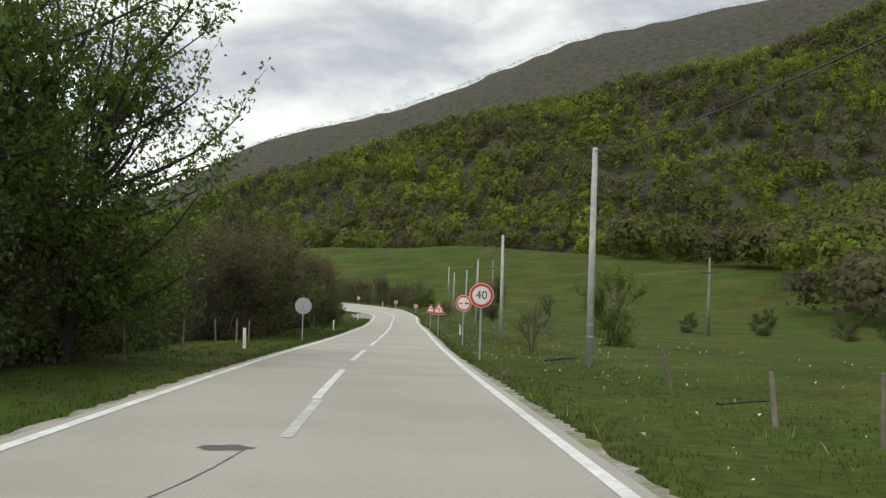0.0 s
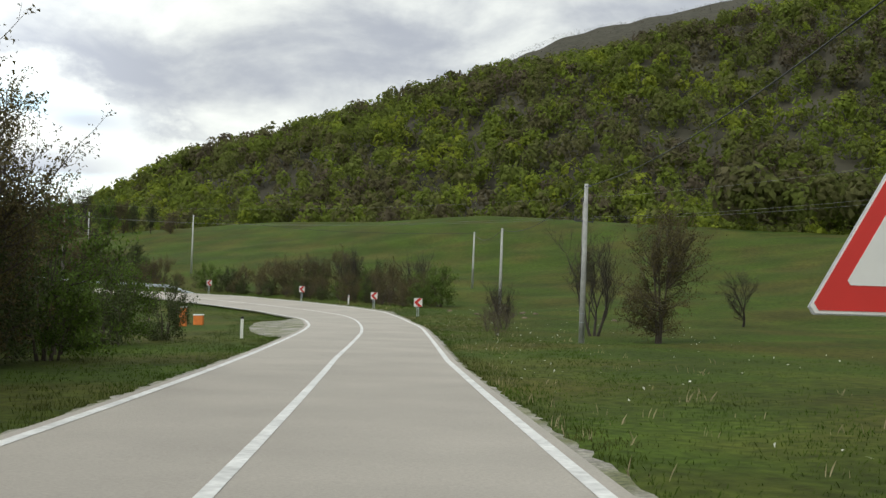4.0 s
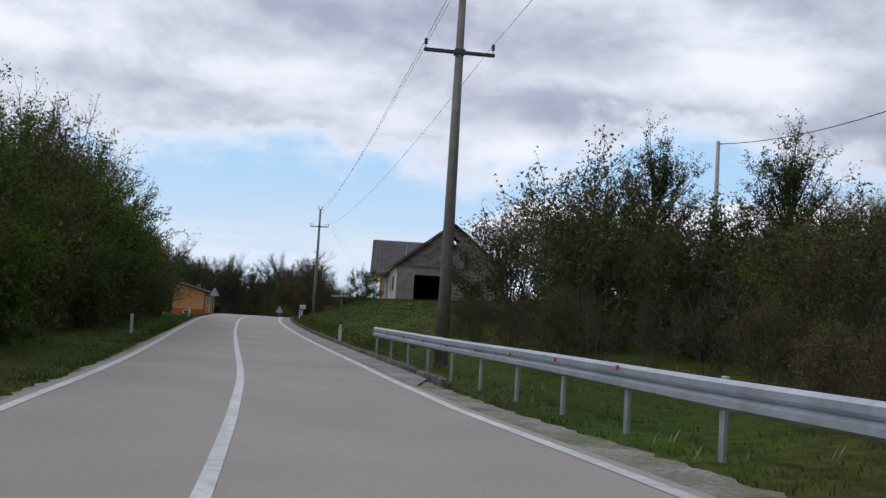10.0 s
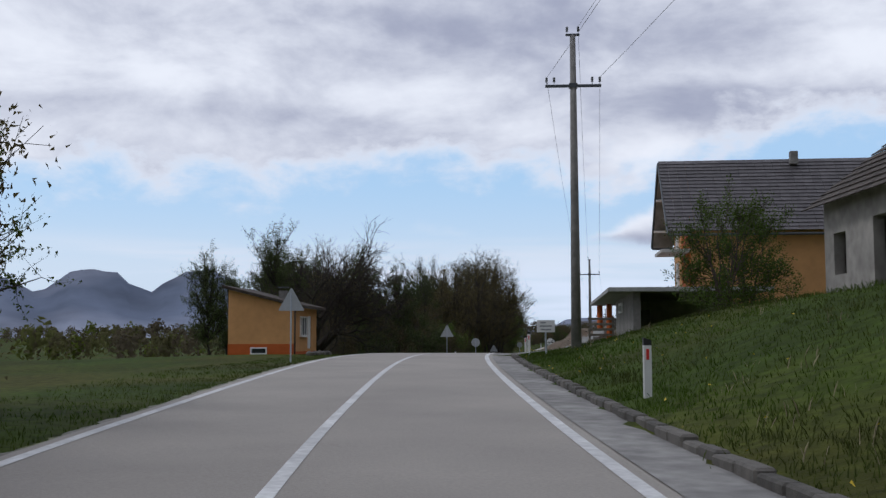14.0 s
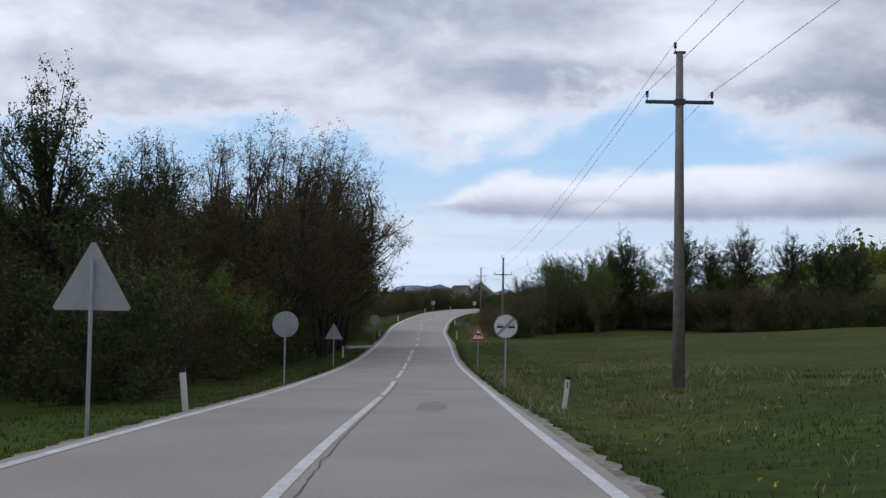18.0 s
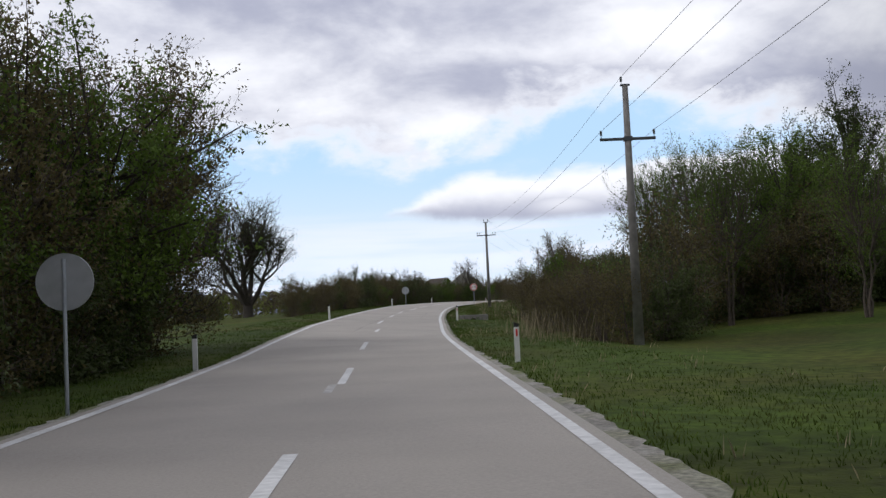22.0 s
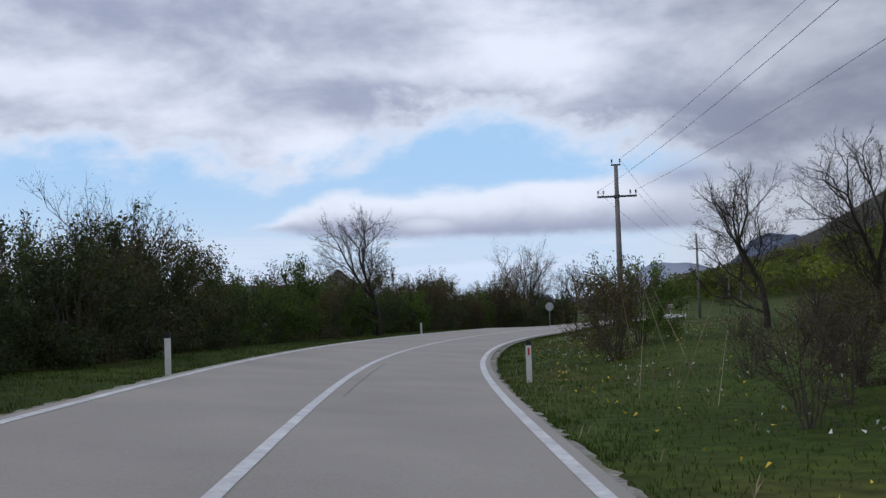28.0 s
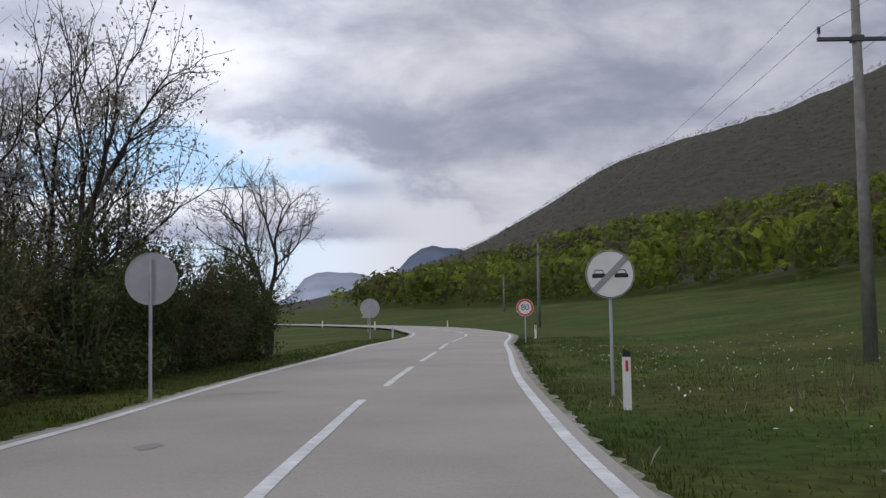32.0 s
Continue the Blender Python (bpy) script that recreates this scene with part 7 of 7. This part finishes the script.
def shed_house():
    """Low orange house with a lean-to roof; local x along its end wall, y away along the road."""
    t = new("low_orange_house")
    W, D = 3.9, 5.4
    zb = -1.6
    top0, top1 = 4.25, 3.25
    bm = bmesh.new()
    prism(bm, [(0, 1.05), (W, 1.05), (W, top1), (0, top0)], 0.0, 0.3)
    part("end_wall", bm, PLASTER_O, t, "orange rendered end wall")
    wall_with_holes(t, "plinth", -0.01, W + 0.01, zb, 1.05, 0.14, 0.32, [(1.35, 2.35, 0.45, 0.85)], PLASTER_R, "deep orange plinth")
    framed(t, 1.85, 0.02, 0.65, 1.0, 0.42, (0, -1), bars=0)
    m = Matrix.Rotation(radians(90), 4, "Z")
    w = wall_with_holes(t, "side_wall", 0, D, 0.6, top1 - 0.05, 0.0, 0.3, [(1.3, 2.9, 1.5, 2.7), (3.3, 4.3, 0.75, 2.75)], PLASTER_O, "orange rendered side wall")
    w.matrix_basis = Matrix.Translation((W - 0.15, 0.3, 0)) @ m
    w = wall_with_holes(t, "side_plinth", 0, D, zb, 0.6, 0.0, 0.32, [], PLASTER_R)
    w.matrix_basis = Matrix.Translation((W - 0.14, 0.3, 0)) @ m
    w = wall_with_holes(t, "side_wall", 0, D, zb, top0 - 0.1, 0.0, 0.3, [], PLASTER_O)
    w.matrix_basis = Matrix.Translation((0.15, 0.3, 0)) @ m
    bm = bmesh.new()
    prism(bm, [(0, zb), (W, zb), (W, top1), (0, top0)], D + 0.3, D + 0.6)
    part("back_wall", bm, PLASTER_O, t)
    bm = bmesh.new()
    prism(bm, [(-0.3, top0 + 0.10), (W + 0.55, top1 - 0.10), (W + 0.55, top1 + 0.06), (-0.3, top0 + 0.26)], -0.35, D + 0.9)
    part("roof", bm, WOOD_DARK, t, "dark brown lean-to roof")
    framed(t, W + 0.01, 0.3 + 2.1, 2.1, 1.6, 1.2, (1, 0), bars=2)
    door = part("door", boxed(W - 0.08, 0.3 + 3.8, 1.75, 0.06, 0.98, 2.0, 0.01), WHITE, t, "white panelled door")
    part("door_handle", boxed(W - 0.03, 0.3 + 3.45, 1.7, 0.05, 0.12, 0.03), STEEL, door)
    bm = bmesh.new()
    rod(bm, (W + 0.12, -0.06, top1 - 0.2), (W + 0.12, -0.06, 0.1), 0.05, n=10)
    rod(bm, (W + 0.12, -0.06, top1 - 0.2), (W + 0.45, 0.1, top1 - 0.05), 0.05, n=10)
    part("downpipe", bm, WOOD_DARK, t, "dark brown downpipe", True)
    part("chimney", boxed(W - 1.4, 3.0, top1 + 0.6, 0.45, 0.45, 0.9, 0.01), CONCRETE_DARK, t)
    part("chimney_cap", boxed(W - 1.4, 3.0, top1 + 1.25, 0.6, 0.6, 0.06, 0.01), STEEL_DARK, t)
    return tagged(t, "low orange house with a brown lean-to roof", "house")


sh = shed_house()
a = math.degrees(math.atan2(0.7, 0.71))
sh.matrix_basis = Matrix.Translation((-150.5, 289.7, -5.75)) @ Matrix.Rotation(radians(a), 4, "Z")
p = Vector((-145.6, 291.4, 0))
for k in range(9):
    bm = bmesh.new()
    bmesh.ops.create_icosphere(bm, subdivisions=1, radius=0.22)
    for w in bm.verts:
        w.co *= rng.uniform(0.7, 1.25)
    q = spot(354.5 + k * 0.62, -6.9)
    ob = part("border_stone", bm, STONE)
    ob.location = (q.x, q.y, gz(q.x, q.y) + 0.05)
    tagged(ob, "rough grey border stone in the grass", "stone", "border stones")


def village_house(w, d, h, r, wall, tiles, label):
    t = new("village_house")
    part("wall", boxed(0, 0, h / 2 - 1, w, d, h + 2, 0.02), wall, t)
    gable(t, "gable", -w / 2, w / 2, h, h + r, -d / 2 + 0.1, 0.2, wall)
    gable(t, "gable", -w / 2, w / 2, h, h + r, d / 2 - 0.1, 0.2, wall)
    for sx in (-1, 1):
        tiled_slope(t, (0, -d / 2 - 0.4, h + r + 0.1), (0, d + 0.8, 0), (sx * (w / 2 + 0.5), 0, -r / (w / 2) * (w / 2 + 0.5)), 8, 10, tiles, "roof", "weathered tiled roof")
    for z in (1.5, 4.2):
        for x in (-w / 4, w / 4):
            if z < h:
                framed(t, x, -d / 2 - 0.01, z, 1.1, 1.3, (0, -1), bars=1, sill=False)
    return tagged(t, label, "house", "far village houses")


for x, y, w, h, r, turn, wall, tiles, lab in ((-396, 607, 8.5, 5.2, 3.4, 42, PLASTER_W, TILE_RED, "white two-storey village house with red roof"), (-412, 600, 8, 4.2, 2.6, 130, PLASTER_W, TILE_GREY, "pale village house with grey roof"), (-425, 630, 9, 4.6, 3.4, 75, PLASTER_W, TILE_OLD, "pale village house among trees")):
    v = village_house(w, 9.0, h, r, wall, tiles, lab)
    v.matrix_basis = Matrix.Translation((x, y, gz(x, y) + 0.2)) @ Matrix.Rotation(radians(turn), 4, "Z")

# ---------------------------------------------------------------- grass, stalks, flowers


def tufts(name, n, s_range, d_fn, height, material, seed, label, blades=5, spread=0.10, wide=0.012, lean=0.35, bend=0.4):
    """Loose grass: bent tapering blades in tufts, as one mass."""
    rg = np.random.default_rng(seed)
    s = rg.uniform(s_range[0], s_range[1], n)
    d = d_fn(s, rg)
    c, r = along(s)
    x, y = c[:, 0] + r[:, 0] * d, c[:, 1] + r[:, 1] * d
    z = ground_z(x, y)
    m = n * blades
    bx = np.repeat(x, blades) + rg.normal(size=m) * spread
    by = np.repeat(y, blades) + rg.normal(size=m) * spread
    bz = np.repeat(z, blades) - 0.02
    h = height * rg.uniform(0.5, 1.3, m)
    a = rg.uniform(0, 2 * np.pi, m)
    lx, ly = np.cos(a) * h * lean * rg.uniform(0.2, 1.4, m), np.sin(a) * h * lean * rg.uniform(0.2, 1.4, m)
    wx, wy = -np.sin(a) * wide, np.cos(a) * wide
    V = np.stack([np.stack([bx - wx, by - wy, bz], -1), np.stack([bx + wx, by + wy, bz], -1),
                  np.stack([bx + lx * bend + wx * 0.7, by + ly * bend + wy * 0.7, bz + h * 0.6], -1), np.stack([bx + lx, by + ly, bz + h], -1)], 1).reshape(-1, 3)
    ob = part_mesh(name, mesh_from(name, V, np.arange(m * 4).reshape(m, 4), material))
    return tagged(ob, label, "grass", kind="stuff")


def right_of(a, b):
    return lambda s, rg: edge_r(s) + 0.35 + a + (b - a) * rg.uniform(0, 1, len(s)) ** 1.6


def left_of(a, b):
    return lambda s, rg: edge_l(s) - 0.35 - a - (b - a) * rg.uniform(0, 1, len(s)) ** 1.6


def verge_r(a, b):
    """Beside the road, but clear of the gutter and the drive."""
    def offset(s, rg):
        clear_of = np.where((s > 255) & (s < 342), 1.0, 0.0) + np.where((s > 186) & (s <= 255), 0.5, np.where((s >= 345) & (s < 357), 4.2, 0.0))
        return edge_r(s) + 0.35 + clear_of + a + (b - a) * rg.uniform(0, 1, len(s)) ** 1.6
    return offset


tufts("grass", 30000, (0, 760), verge_r(0.0, 5.0), 0.075, BLADE, 1, "rough green verge grass", 7, 0.14, 0.008, 0.6)
tufts("grass", 24000, (0, 760), left_of(0.0, 4.0), 0.085, BLADE, 2, "rough green verge grass", 7, 0.14, 0.008, 0.6)
tufts("grass", 9000, (258, 340), verge_r(0.0, 9.0), 0.10, BLADE, 3, "long grass on the bank", 7, 0.16, 0.008, 0.6)
tufts("grass", 3500, (0, 180), right_of(3.0, 16.0), 0.07, BLADE, 4, "meadow grass", 7, 0.25, 0.008, 0.6)
tufts("grass", 3500, (385, 480), right_of(2.0, 14.0), 0.09, BLADE, 6, "meadow grass", 7, 0.25, 0.008, 0.6)
tufts("grass", 3500, (585, 760), right_of(2.0, 14.0), 0.09, BLADE, 7, "meadow grass", 7, 0.25, 0.008, 0.6)
tufts("dry_grass", 900, (0, 760), verge_r(0.3, 8.0), 0.18, STRAW, 8, "dry straw-coloured grass stalks", 4, 0.12, 0.006, 0.5)
tufts("dry_grass", 350, (395, 440), right_of(0.5, 12.0), 0.25, STRAW, 9, "dry straw-coloured grass stalks", 5, 0.2, 0.006, 0.5)
tufts("dry_stalks", 110, (494, 512), right_of(2.6, 5.5), 1.2, STRAW, 10, "tall dry weed stalks", 2, 0.2, 0.006, 0.35, 0.58)
tufts("tall_weeds", 1700, (528, 600), right_of(1.8, 14.0), 0.26, BLADE, 21, "rank green weeds beside the road", 6, 0.22, 0.012, 0.5)
tufts("dry_stalks", 260, (530, 566), right_of(2.5, 11.0), 0.75, STRAW, 22, "tall dry weed stalks", 2, 0.2, 0.005, 0.4, 0.58)
tufts("dry_stalks", 300, (566, 592), right_of(2.0, 12.0), 0.9, STRAW, 11, "tall dry weed stalks", 2, 0.2, 0.006, 0.4, 0.58)
tufts("dry_stalks", 6, (610, 613), right_of(1.8, 2.8), 1.9, STRAW, 12, "tall pale dry canes", 2, 0.12, 0.006, 0.35, 0.58)
tufts("dry_stalks", 160, (690, 716), right_of(3.5, 9.0), 0.7, TWIG, 13, "dark dry weed stalks in the meadow", 3, 0.15, 0.006, 0.25, 0.58)


def flowers(name, n, s_range, d_fn, size, material, seed, label):
    rg = np.random.default_rng(seed)
    s = rg.uniform(s_range[0], s_range[1], n)
    d = d_fn(s, rg)
    c, r = along(s)
    x, y = c[:, 0] + r[:, 0] * d, c[:, 1] + r[:, 1] * d
    z = ground_z(x, y) + rg.uniform(0.08, 0.2, n)
    lv, lf = leaf_cards(rg, np.stack([x, y, z], -1), size)
    return tagged(part_mesh(name, mesh_from(name, lv, lf, material)), label, "flowers", kind="stuff")


flowers("dandelions", 500, (0, 200), right_of(1.0, 16.0), 0.035, PETAL_W, 1, "pale dandelion clocks in the grass")
flowers("dandelions", 1500, (590, 740), right_of(2.0, 24.0), 0.035, PETAL_W, 2, "pale dandelion clocks in the meadow")
flowers("dandelions", 400, (590, 660), right_of(1.0, 12.0), 0.035, PETAL_Y, 3, "yellow dandelions in the meadow")
flowers("dandelions", 300, (250, 400), right_of(0.8, 6.0), 0.03, PETAL_Y, 4, "yellow dandelions on the bank")


def molehills(n, s_range, d_range, seed):
    rg = np.random.default_rng(seed)
    for k in range(n):
        p = spot(rg.uniform(*s_range), rg.uniform(*d_range))
        bm = bmesh.new()
        bmesh.ops.create_icosphere(bm, subdivisions=2, radius=0.22)
        for v in bm.verts:
            v.co *= 1 + 0.25 * noise.noise(v.co * 6 + Vector((k, 0, 0)))
            v.co.z *= 0.55
        ob = part("molehill", bm, EARTH)
        ob.location = (p.x, p.y, gz(p.x, p.y))
        tagged(ob, "small dark molehill in the grass", "molehill", "molehills")


molehills(14, (425, 475), (9, 30), 3)
molehills(8, (165, 185), (8, 22), 4)

# ---------------------------------------------------------------- kerb stones, last
kerb = tagged(new("kerb"), "row of dark weathered kerb stones", "kerb", kind="structure")
shared = []
for k in range(4):
    bm = boxed(0, 0, 0, 0.16 + 0.02 * k, 0.60, 0.30, 0.025)
    me = bpy.data.meshes.new("kerb_stone")
    bm.to_mesh(me)
    bm.free()
    me.materials.append(STONE)
    shared.append(me)
s, k = 245.0, 0
while s < 341:
    ob = new("kerb_stone", shared[k % 4])
    ob.parent = kerb
    p = spot(s, float(edge_r(s)) + 1.05)
    ob.matrix_basis = Matrix.Translation((p.x, p.y, p.z - 0.02 + rng.normal() * 0.015)) @ Matrix.Rotation(radians(heading(s) + rng.normal() * 1.2), 4, "Z")
    s += 0.63
    k += 1
